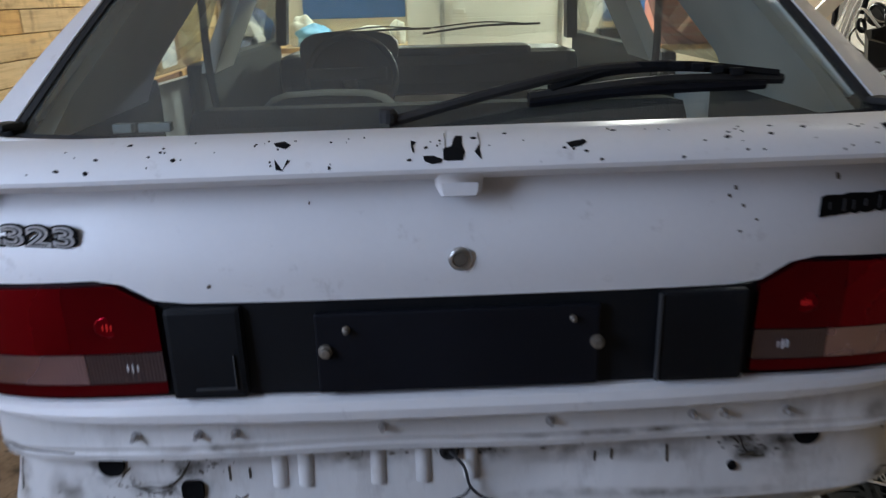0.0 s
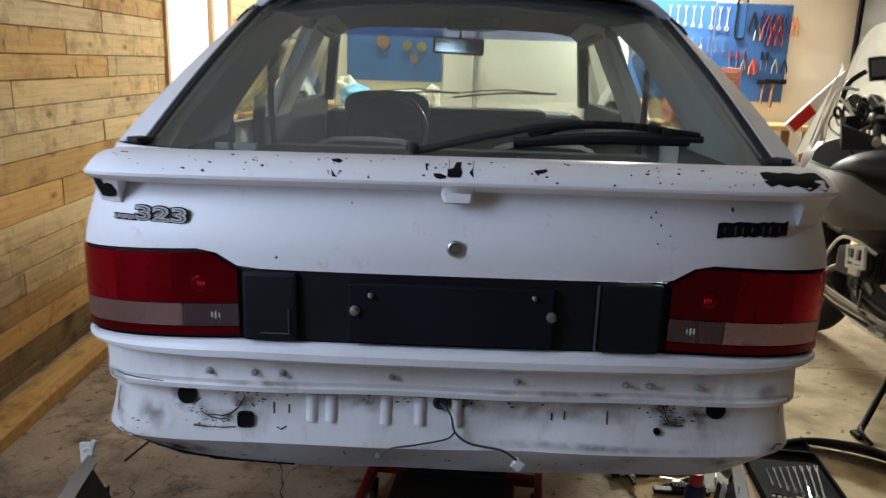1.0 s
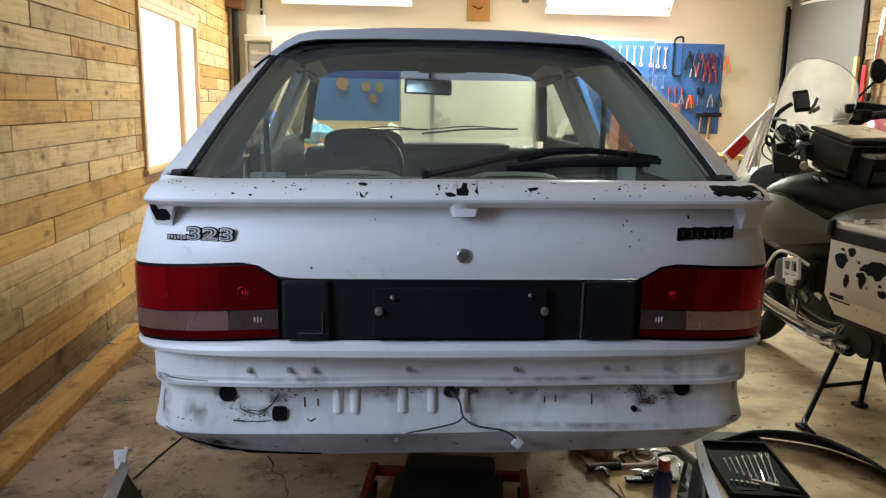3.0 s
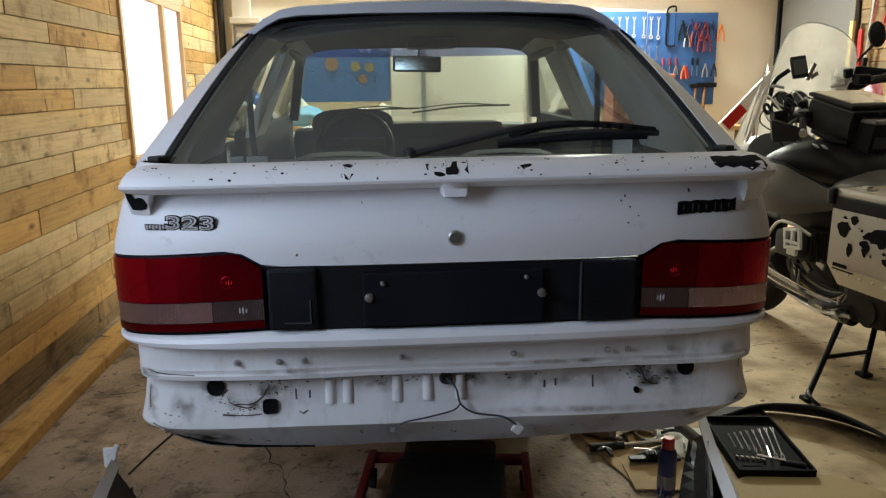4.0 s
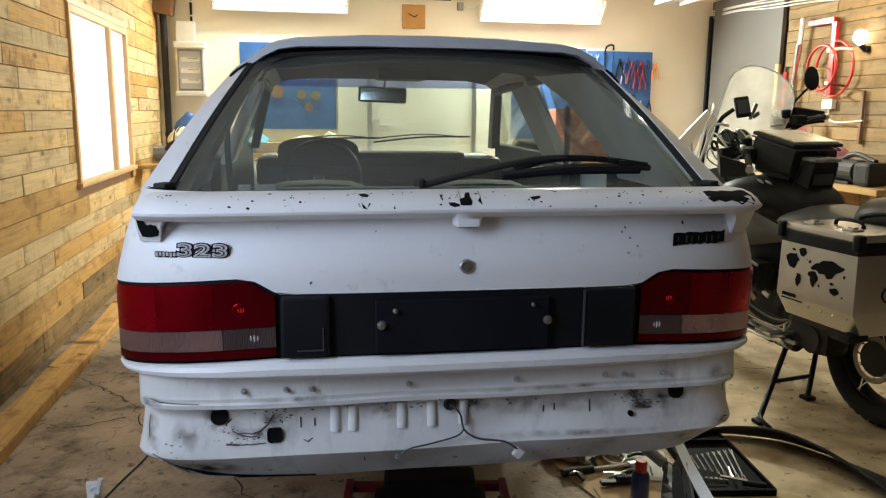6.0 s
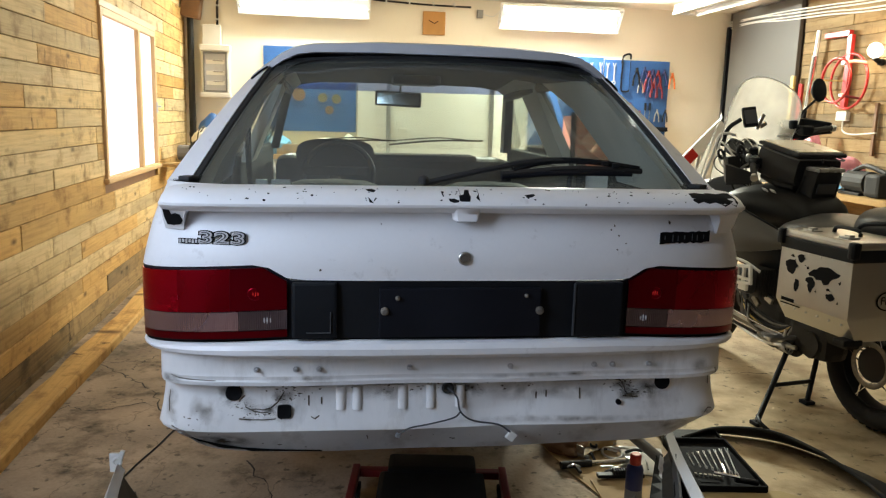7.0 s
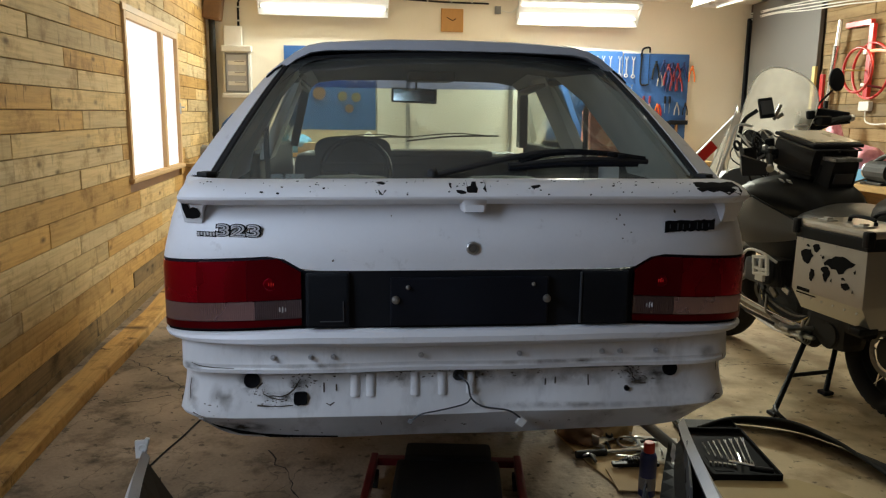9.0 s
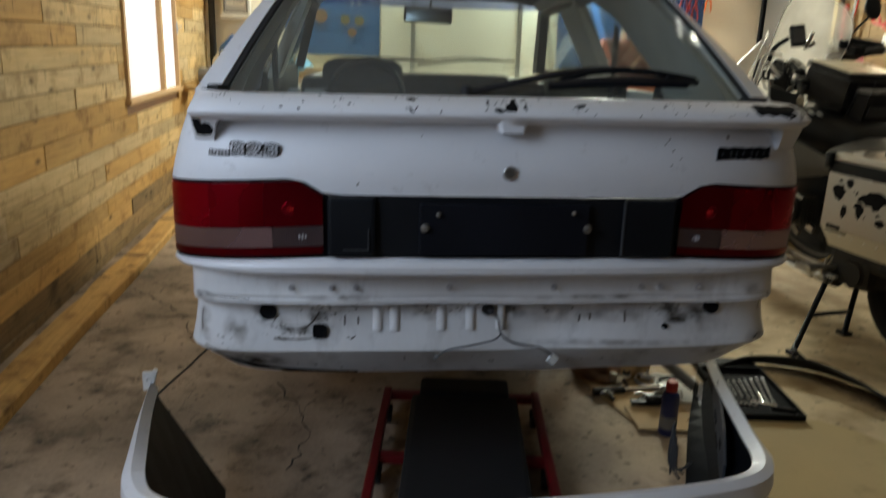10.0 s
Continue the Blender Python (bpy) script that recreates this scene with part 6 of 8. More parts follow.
# tank bag with its pocket
bag = thing("tank_bag", "black nylon tank bag with a beige clear map top", "bag", BIKE @ pose(-0.01, 0.76, 1.176, 12, 0, 5) @ Matrix.Diagonal((0.93, 0.95, 0.97, 1)))
part("bag_body", loft([oval(0, -0.145, 0.10, 0.135, 0.07, 28, 4), oval(0, -0.155, 0.10, 0.165, 0.085, 28, 5), oval(0, 0.0, 0.10, 0.18, 0.098, 28, 5), oval(0, 0.15, 0.10, 0.175, 0.095, 28, 5), oval(0, 0.165, 0.10, 0.14, 0.075, 28, 4)]), M_NYLON, bag, smooth=True)
part("bag_foot", loft([oval(0, -0.12, 0.0, 0.12, 0.03, 20, 3), oval(0, 0.0, 0.0, 0.15, 0.04, 20, 3), oval(0, 0.14, 0.0, 0.13, 0.03, 20, 3)]), M_RUBBER, bag, smooth=True)
part("lid", box(0, 0.0, 0.197, 0.375, 0.325, 0.022, 0.010), M_NYLON, bag)
part("map_pocket", box(0.006, 0.005, 0.211, 0.335, 0.285, 0.010, 0.004), M_BAGTOP, bag, "beige clear map pocket")
part("zip", join(tube([(-0.186, 0.16, 0.178), (-0.188, 0.0, 0.176), (-0.178, -0.155, 0.174), (-0.10, -0.165, 0.174), (0.1, -0.165, 0.174), (0.178, -0.155, 0.174), (0.188, 0.0, 0.176)], 0.005, 6, 6), box(0.0, -0.172, 0.170, 0.012, 0.008, 0.022, 0.002)), M_DKGREY, bag)
for x in (-0.12, 0.12):
    part("strap", tube([(x * 0.7, -0.15, 0.15), (x * 0.9, -0.17, 0.06), (x, -0.16, -0.02)], 0.010, 6, 5, flat=0.3), M_RUBBER, bag)
pk = part("side_pocket", loft([oval(0.0, -0.235, 0.045, 0.085, 0.085, 24, 4), oval(0.0, -0.245, 0.045, 0.094, 0.094, 24, 5), oval(0.0, -0.20, 0.045, 0.10, 0.098, 24, 5), oval(0.0, -0.15, 0.045, 0.098, 0.095, 24, 5)]), M_NYLON, bag, "black side pocket", True)
part("pocket_flap", box(0.0, -0.205, 0.132, 0.20, 0.10, 0.022, 0.009, pose(0, 0, 0, -8)), M_FLAP, pk, "grey shiny pocket flap")
part("pocket_panel", box(0.0, -0.246, 0.03, 0.14, 0.010, 0.06, 0.004), M_DKGREY, pk)
# bars turned to the left
ST = pose(0.035, 1.06, 1.335, 0, -14, 25) @ pose(0, 0, -1.265)
bars = part("handlebar", tube([ST @ Vector(p) for p in ((-0.46, -0.14, 1.25), (-0.30, -0.10, 1.27), (-0.14, 0.0, 1.24), (0.14, 0.0, 1.24), (0.30, -0.10, 1.29), (0.46, -0.14, 1.31))], 0.012, 8, 5), M_SATIN, bike, "black handlebar with grips and guards", True)
for s, dz in ((-1, 0.0), (1, 0.05)):
    part("grip", tube([ST @ Vector((s * 0.47, -0.165, 1.25 + dz)), ST @ Vector((s * 0.34, -0.09, 1.275 + dz * 0.7))], 0.018, 10, 1), M_RUBBER, bars)
    part("grip_weight", cyl(ST @ Vector((s * 0.467, -0.163, 1.25 + dz)), ST @ Vector((s * 0.492, -0.178, 1.245 + dz)), 0.021, bevel=0.004), M_STEEL, bars)
    part("hand_guard", loft([[ST @ Vector((s * x, y, 1.26 + dz + z)) for x, y, z in r] for r in ([(0.49, -0.16, -0.05), (0.49, -0.16, 0.02), (0.475, -0.12, 0.02), (0.475, -0.12, -0.05)], [(0.48, 0.0, -0.07), (0.48, 0.0, 0.05), (0.455, 0.0, 0.05), (0.455, 0.0, -0.07)],
                                                                                            [(0.38, 0.07, -0.07), (0.38, 0.07, 0.06), (0.37, 0.045, 0.06), (0.37, 0.045, -0.07)], [(0.24, 0.06, -0.03), (0.24, 0.06, 0.04), (0.24, 0.045, 0.04), (0.24, 0.045, -0.03)])]), M_BLACK, bars, smooth=False)
    part("lever", tube([ST @ Vector((s * 0.26, -0.04, 1.27 + dz)), ST @ Vector((s * 0.36, -0.03, 1.26 + dz)), ST @ Vector((s * 0.45, -0.06, 1.25 + dz))], 0.006, 6, 4), M_STEEL, bars)
    part("switch_box", box(*(ST @ Vector((s * 0.29, -0.09, 1.275 + dz))), 0.08, 0.07, 0.06, 0.015), M_BLACK, bars)
    part("fluid_pot", cyl(ST @ Vector((s * 0.24, -0.04, 1.30 + dz)), ST @ Vector((s * 0.24, -0.04, 1.35 + dz)), 0.026, bevel=0.005), M_BLACK, bars)
mr = part("mirror", lathe([(0.01, -0.028), (0.05, -0.022), (0.066, -0.006), (0.066, 0.004), (0.058, 0.006), (0.01, 0.006)], 28, Matrix.Translation((0.40, 1.11, 1.712)) @ pose(0, 0, 0, 82, 0, 10) @ Matrix.Diagonal((0.95, 1.08, 1, 1))), M_BLACK, bike, "round black mirror on a stalk", True)
part("mirror_stalk", tube([ST @ Vector((0.26, -0.06, 1.34)), (0.31, 1.15, 1.55), (0.395, 1.12, 1.66)], 0.007, 8, 5), M_BLACK, mr)
# instruments, navigator, screen, nose
part("instrument_panel", join(box(0.02, 1.20, 1.28, 0.20, 0.05, 0.12, 0.02, pose(0, 0, 0, -35)), *[lathe([(0.05, 0), (0.055, 0.03), (0.045, 0.035)], 20, pose(x, 1.17, 1.34, 55)) for x in (-0.14, -0.03)]), M_BLACK, bike)
for x in (-0.14, -0.03):
    part("dial_rim", torus(0.05, 0.005, Matrix.Translation((x, 1.14, 1.362)) @ pose(0, 0, 0, 55), 24, 8), M_STEEL, bike)
nav = part("navigator", box(-0.085, 1.10, 1.535, 0.085, 0.03, 0.125, 0.012, pose(0, 0, 0, -18, -8, -20)), M_BLACK, bike, "black navigator in a holder")
part("screen_face", box(-0.091, 1.083, 1.538, 0.066, 0.004, 0.085, 0.003, pose(0, 0, 0, -18, -8, -20)), M_DKGREY, nav)
part("navigator_arm", tube([(-0.20, 1.18, 1.36), (-0.20, 1.14, 1.46), (-0.13, 1.12, 1.52)], 0.013, 8, 5), M_BLACK, nav)
part("holder", join(box(0.0, 1.11, 1.51, 0.022, 0.012, 0.10, 0.004, pose(0, 0, 0, 0, 25)), box(0.02, 1.11, 1.49, 0.05, 0.012, 0.025, 0.004, pose(0, 0, 0, 0, -30))), M_STEEL, nav)


def screen(u, v):
    w = 0.17 + 0.085 * math.sin(math.pi / 2 * v / 0.62) if v < 0.62 else 0.255 * math.sqrt(max(0.0, 1 - ((v - 0.62) / 0.385) ** 2.4))
    return (w * u, 1.40 - 0.26 * v - 0.14 * (w * u / 0.245) ** 2, 1.08 + 0.695 * v)


def deflector(s, u, v):
    """The clear lower wing beside the screen, wider towards its foot."""
    return (s * (0.20 + 0.05 * (1 - v) + u * (0.03 + 0.105 * (1 - v) ** 0.8)), 1.30 - 0.08 * v - 0.06 * u, 1.10 + 0.46 * v - 0.03 * u)


for s in (-1, 1):
    df = part("wind_deflector", sheet(lambda u, v: deflector(s, u, v), [i / 6 for i in range(7)], [i / 12 for i in range(13)], 0.004, (0, 1, 0)), M_PERSPEX, bike, "clear hazy wind deflector", True)
    df.visible_shadow = False
    part("deflector_rim", tube([deflector(s, 1, i / 12) for i in range(13)], 0.003, 6, 1), M_WPLAST, df)
    part("deflector_stay", tube([deflector(s, 0.25, 0.1 + 0.8 * i / 8) for i in range(9)], 0.005, 6, 1), M_STEEL, df)
sc = part("windscreen", sheet(screen, [-1 + i / 8 for i in range(17)], [i / 28 for i in range(29)], 0.004, (0, 1, 0)), M_PERSPEX, bike, "tall scuffed clear screen", True)
sc.visible_shadow = False
part("screen_rim", tube([screen(-1, i / 24) for i in range(25)] + [screen(1, 1 - i / 24) for i in range(25)], 0.0035, 6, 1), M_WPLAST, sc)
for s in (-1, 1):
    part("screen_stay", tube([(s * 0.30, 1.22, 1.12), (s * 0.285, 1.16, 1.28), (s * 0.26, 1.14, 1.41), (s * 0.22, 1.13, 1.435), (s * 0.15, 1.13, 1.425)], 0.008, 8, 5), M_WPLAST, bike)
part("nose_fairing", loft([oval(0, 1.30, 1.04, 0.24, 0.13), oval(0, 1.42, 1.03, 0.22, 0.12), oval(0, 1.55, 0.97, 0.12, 0.05), oval(0, 1.85, 0.88, 0.07, 0.012)]), M_CASE, bike, smooth=True)
part("front_mudguard", loft([oval(0, 1.22, 0.66, 0.07, 0.012), oval(0, 1.5, 0.70, 0.08, 0.015), oval(0, 1.72, 0.64, 0.06, 0.012)]), M_CASE, bike)
rngk = random.Random(41)
for i in range(7):
    x, y, z = -0.30 + 0.05 * i, 0.95 + 0.03 * (i % 3), 1.27 + 0.03 * (i % 4)
    part("cable", tube([(x, y, z), (x + rngk.uniform(-0.05, 0.05), y + 0.10, z + rngk.uniform(0.02, 0.09)), (x + 0.05, y + 0.2, z - 0.05), (0.05, 1.22, 1.10)], 0.004 + 0.0015 * (i % 3), 6, 5), (M_RUBBER, M_WPLAST, M_BLACK, M_STEEL)[i % 4], bike)
for x, y, z, r in ((-0.27, 0.90, 1.335, 0.036), (-0.20, 1.0, 1.36, 0.030), (-0.33, 1.0, 1.315, 0.026)):
    part("loop", torus(r, 0.008, pose(x, y, z, 70, 20, 15), 20, 8), M_BLACK, bike)
part("bar_clamp", join(box(-0.17, 0.93, 1.30, 0.07, 0.05, 0.05, 0.012), cyl((-0.20, 0.84, 1.29), (-0.14, 0.98, 1.31), 0.02, bevel=0.004)), M_STEEL, bike)
for i in range(5):
    dz = 0.022 * i
    part("lower_bar", tube([(-0.31 + 0.01 * i, 1.02, 0.47 - dz), (-0.29 + 0.01 * i, 0.86, 0.43 - dz), (-0.25 + 0.008 * i, 0.62, 0.385 - dz * 0.8), (-0.20, 0.46, 0.36 - dz * 0.7)], 0.007 + 0.0025 * (i % 3), 8, 5), (M_CHROME, M_STEEL, M_BOLT, M_CHROME, M_ENGINE)[i], bike, smooth=True)
part("spring", join(*[torus(0.022, 0.0045, Matrix.Translation((-0.235, 0.62 - 0.014 * k, 0.325)) @ pose(0, 0, 0, 84, 0, 0), 14, 6) for k in range(9)]), M_STEEL, bike)
part("foot_lever", tube([(-0.22, 0.50, 0.36), (-0.26, 0.44, 0.345), (-0.27, 0.40, 0.36), (-0.27, 0.385, 0.42)], 0.007, 8, 4), M_STEEL, bike)
for i in range(4):
    part("bracket", box(-0.20 - 0.012 * i, 0.52 + 0.09 * i, 0.50 + 0.03 * (i % 2), 0.02, 0.05 + 0.01 * i, 0.035, 0.006, pose(0, 0, 0, 20 * i)), (M_ENGINE, M_STEEL, M_BOLT, M_DKGREY)[i], bike)
part("cable", tube([ST @ Vector((-0.22, -0.04, 1.27)), (-0.10, 1.2, 1.16), (0.02, 1.25, 1.0)], 0.006, 6, 5), M_RUBBER, bike)

# ---- on the floor ----
# the removed bumper
BP = [(-0.895, 1.43, 0.425), (-0.875, 1.25, 0.43), (-0.84, 1.03, 0.437), (-0.805, 0.86, 0.441), (-0.74, 0.77, 0.443), (-0.60, 0.728, 0.44), (-0.3, 0.70, 0.44), (0.02, 0.69, 0.44), (0.34, 0.71, 0.435), (0.58, 0.745, 0.43), (0.71, 0.79, 0.427), (0.775, 0.87, 0.424), (0.82, 1.02, 0.42), (0.90, 1.32, 0.415), (0.965, 1.54, 0.41)]
bp = smooth_path(BP, 5)


def bump_pt(i, k):
    """Section of the bumper: k from the top lip's inner edge, over the outside, to the floor."""
    p = bp[i]
    d = (bp[min(i + 1, len(bp) - 1)] - bp[max(i - 1, 0)]).normalized()
    n = Vector((d.y, -d.x, 0))
    taper = min(1.0, min(i, len(bp) - 1 - i) / 14)
    o, dz = [(-0.040 + 0.012 * (1 - taper), -0.012 - 0.045 * (1 - taper)), (-0.01, 0.0), (0.012 - 0.012 * (1 - taper), -0.012 - 0.05 * (1 - taper)), (0.016 - 0.01 * (1 - taper), -0.05 - 0.03 * (1 - taper)), (-0.01, -0.16), (-0.04, -0.22), (-0.11, -0.33), (-0.21, -0.44)][k]
    z = max(0.004, p.z + dz * (0.5 + 0.5 * taper) if k < 7 else 0.004)
    if taper < 1 and k >= 4:
        f = (1 - taper) ** 0.8
        z = z + (p.z - 0.10 - z) * f * (k - 3) / 4
        o *= 1 - 0.8 * f
    return (p.x + n.x * o, p.y + n.y * o, z)


bumper = thing("car_bumper", "removed white plastic car bumper lying on the floor", "bumper")
part("bumper_skin", sheet(lambda i, k: bump_pt(int(i), int(k)), list(range(len(bp))), list(range(8))), M_WHITE, bumper, smooth=False)


def in_pt(i, k):
    q = [Vector(bump_pt(int(i), j)) for j in (0, 2, 4, 6, 7)][int(k)]
    p = bp[int(i)]
    d = (bp[min(int(i) + 1, len(bp) - 1)] - bp[max(int(i) - 1, 0)]).normalized()
    n = Vector((d.y, -d.x, 0))
    return q - n * (0.014 if k else 0.001) - Vector((0, 0, 0.004 if k < 4 else 0))


part("bumper_inside", sheet(in_pt, list(range(len(bp))), list(range(5))), M_BLACK, bumper, "black inner face")
part("end_clip", join(box(0, 0, 0, 0.034, 0.012, 0.06, 0.004), box(0.017, 0, 0.02, 0.014, 0.014, 0.034, 0.003, pose(0, 0, 0, 0, 18)), torus(0.012, 0.004, pose(0.006, -0.006, 0.004, 90), 14, 6)), M_WPLAST, bumper).matrix_basis = pose(-0.892, 1.43, 0.425)
part("arch_flange", sheet(lambda u, v: (-0.872 + 0.065 * u + 0.20 * v - 0.03 * u * v, 1.40 - 0.50 * u - 0.06 * v * (1 - u), 0.400 + 0.012 * u - (0.30 + 0.08 * u) * v), [0, 0.25, 0.5, 0.75, 1], [0, 0.35, 0.7, 1], 0.004, (1, 0, 0)), M_BLACK, bumper, "broad black wheel arch flange")
BRK = pose(0.755, 1.04, 0.10, 90, 0, 68) 
brk = part("inner_bracket", slab([(0, 0), (0.30, 0.0), (0.42, 0.16), (0.44, 0.27), (0.36, 0.30), (0.10, 0.26), (0.0, 0.20)], BRK, 0.008, 0.002), M_BRACKET, bumper, "blue-grey bracket plate with slots inside the bumper")
for x, y, w, h, a in ((0.20, 0.17, 0.07, 0.022, 10), (0.28, 0.21, 0.06, 0.020, 14), (0.22, 0.10, 0.05, 0.020, 6), (0.33, 0.17, 0.04, 0.026, 40), (0.12, 0.20, 0.035, 0.03, 0)):
    part("slot", box(0, 0, 0, w, h, 0.012, 0.004), M_CHIP, brk).matrix_basis = BRK @ pose(x, y, 0.004, 0, 0, a)
for i in range(4):
    part("wire", tube([(0.70, 1.12 + 0.02 * i, 0.26 - 0.03 * i), (0.69, 1.18 + 0.02 * i, 0.20), (0.72, 1.26 + 0.01 * i, 0.24 + 0.02 * i), (0.74, 1.32, 0.16 - 0.02 * i)], 0.004, 6, 5), M_DKGREY, bumper)

# mechanic's creeper
CR = pose(0.075, 1.46, 0, 0, 0, -8.5)
creeper = thing("mechanics_creeper", "red steel mechanic's creeper with black pads", "creeper", CR)
for s in (-1, 1):
    part("side_rail", box(s * 0.29, 0, 0.09, 0.03, 1.02, 0.04, 0.006), M_REDD, creeper)
    for y in (-0.42, 0.0, 0.42):
        part("caster", join(lathe([(0.02, -0.012), (0.032, -0.01), (0.032, 0.01), (0.02, 0.012)], 16, pose(s * 0.28, y, 0.033, 0, 90, 0)), box(s * 0.28, y, 0.058, 0.03, 0.03, 0.03, 0.004)), M_RUBBER, creeper)
for y in (-0.49, 0.02, 0.49):
    part("cross_bar", box(0, y, 0.085, 0.56, 0.04, 0.03, 0.005), M_REDD, creeper)
part("pad", box(0.01, -0.05, 0.125, 0.40, 0.86, 0.05, 0.02), M_NYLON, creeper)
part("headrest", box(0.01, 0.43, 0.135, 0.34, 0.14, 0.06, 0.02), M_NYLON, creeper)

# ---- along the end wall ----
def spanner(x, z, h, m=M_STEEL):
    """A combination spanner hanging on the board."""
    return join(box(x, 0, z, h * 0.055, 0.008, h * 0.72, 0.002), torus(h * 0.075, h * 0.026, pose(x, 0, z - h * 0.42, 90), 14, 6, 0.8),
                box(x - h * 0.05, 0, z + h * 0.41, h * 0.045, 0.008, h * 0.15, 0.003, pose(0, 0, 0, 0, -14)), box(x + h * 0.05, 0, z + h * 0.41, h * 0.045, 0.008, h * 0.15, 0.003, pose(0, 0, 0, 0, 14)))


def pliers(x, z, h):
    return join(tube([(x - h * 0.13, 0, z - h * 0.5), (x - h * 0.10, 0, z - h * 0.2), (x + h * 0.02, 0, z + h * 0.15)], h * 0.035, 6, 4), tube([(x + h * 0.13, 0, z - h * 0.5), (x + h * 0.10, 0, z - h * 0.2), (x - h * 0.02, 0, z + h * 0.15)], h * 0.035, 6, 4))


def pegboard(x0, x1, z0, z1, lab):
    t = thing("tool_board", lab, "pegboard", pose(0, YB - 0.02, 0), "boards on the end wall")
    part("board", box((x0 + x1) / 2, 0, (z0 + z1) / 2, x1 - x0, 0.02, z1 - z0, 0.003), M_BLUE, t)
    bm = bmesh.new()
    nx, nz = int((x1 - x0) / 0.045), int((z1 - z0) / 0.045)
    for i in range(nx):
        for j in range(nz):
            x, z = x0 + 0.03 + i * 0.045, z0 + 0.03 + j * 0.045
            bm.faces.new([bm.verts.new((x + a, -0.0112, z + b)) for a, b in ((-0.0028, -0.0028), (0.0028, -0.0028), (0.0028, 0.0028), (-0.0028, 0.0028))])
    tagged(part("peg_holes", bm, M_DKBLUE, t), kind="stuff")
    return t


pegboard(-0.95, 0.11, 1.28, 2.24, "blue perforated steel tool board above the bench")
pegboard(1.86, 3.13, 1.18, 2.26, "blue perforated steel tool board")
pegboard(3.145, 3.99, 1.18, 2.24, "blue perforated steel tool board hung with tools")
TOOLM = pose(0, YB - 0.045, 0)


def hung(name, lab, cat, bm, m, group=""):
    t = tagged(part(name, bm, m), lab, cat, group)
    t.matrix_world = TOOLM
    return t


def tool_with(name, lab, cat, group=""):
    return thing(name, lab, cat, TOOLM, group)


for i in range(8):
    hung("spanner", "chrome combination spanner hanging on the blue board", "spanner", spanner(2.62 + 0.088 * i + (0.03 if i > 4 else 0), 2.10 - 0.004 * i, 0.205 + 0.008 * i), M_BADGE, "hanging spanners")
for i in range(5):
    hung("spanner", "small steel spanner hanging on the blue board", "spanner", spanner(2.90 + 0.09 * i, 1.79, 0.16), M_STEEL, "small hanging spanners")
sw2 = tool_with("hacksaw", "black frame hacksaw hanging on the board", "saw")
part("saw_frame", tube([(3.36, 0, 2.20), (3.38, 0, 2.29), (3.46, 0, 2.31), (3.47, 0, 2.25)], 0.012, 8, 4), M_BLACK, sw2)
part("saw_back", join(tube([(3.37, 0, 2.22), (3.365, 0, 1.90), (3.42, 0, 1.86), (3.47, 0, 1.87)], 0.011, 8, 4), box(3.47, 0, 2.05, 0.004, 0.01, 0.36)), M_BLACK, sw2)
for x, z, h, m, lab in ((3.56, 2.10, 0.34, M_BLACK, "black-handled pliers"), (3.72, 2.06, 0.40, M_DKRED, "large dark red-handled pliers"), (3.77, 2.08, 0.38, M_DKBLUE, "blue-handled pliers"), (3.62, 1.98, 0.26, M_STEEL, "steel pliers"),
                        (4.03, 2.06, 0.30, M_ORANGE, "orange-handled snips"), (3.60, 1.60, 0.24, M_ORANGE, "orange-handled pliers"), (3.86, 1.62, 0.24, M_STEEL, "steel long-nose pliers"), (3.97, 1.62, 0.24, M_BLACK, "black pliers"), (3.84, 2.08, 0.34, M_REDD, "red-handled pliers"), (3.50, 1.62, 0.18, M_STEEL, "small steel pliers")):
    hung("pliers", lab + " hanging on the blue board", "pliers", pliers(x, z, h), m, "pliers on the board")
for x, z, h, m, lab in ((3.66, 2.12, 0.32, M_DKBLUE, "dark blue-handled pliers"), (3.80, 1.98, 0.36, M_DKRED, "dark red-handled cutters"), (3.87, 1.96, 0.34, M_DKRED, "dark red-handled pliers"), (3.74, 1.94, 0.30, M_DKBLUE, "dark blue-handled cutters"), (3.92, 2.10, 0.30, M_DKBLUE, "blue-handled shears"),
                        (3.63, 1.60, 0.22, M_REDP, "red-handled pliers")):
    hung("pliers", lab + " hanging on the blue board", "pliers", pliers(x, z, h), m, "pliers on the board")
for x in (3.34, 3.42, 3.50, 3.70, 3.76):
    sd = tool_with("screwdriver", "small screwdriver hanging on the blue board", "screwdriver", "screwdrivers on the board")
    part("grip", cyl((x, 0, 1.64), (x, 0, 1.73), 0.014, n=10, bevel=0.003), M_DKRED if x < 3.6 else M_SATIN, sd)
    part("shank", cyl((x, 0, 1.64), (x, 0, 1.52), 0.004, n=8), M_STEEL, sd)
hm = tool_with("hammer", "dark steel hammer with wooden handle on the board", "hammer")
part("head", box(3.89, 0, 1.41, 0.24, 0.05, 0.055, 0.012), M_SATIN, hm)
part("shaft", cyl((3.87, 0, 1.41), (3.86, 0, 1.12), 0.020), M_BROWN, hm)
hx = tool_with("hatchet", "small axe with a brown shaft on the board", "axe")
part("head", box(3.74, 0, 1.40, 0.10, 0.04, 0.05, 0.010), M_SATIN, hx)
part("shaft", cyl((3.76, 0, 1.41), (3.75, 0, 1.16), 0.014), M_BROWN, hx)
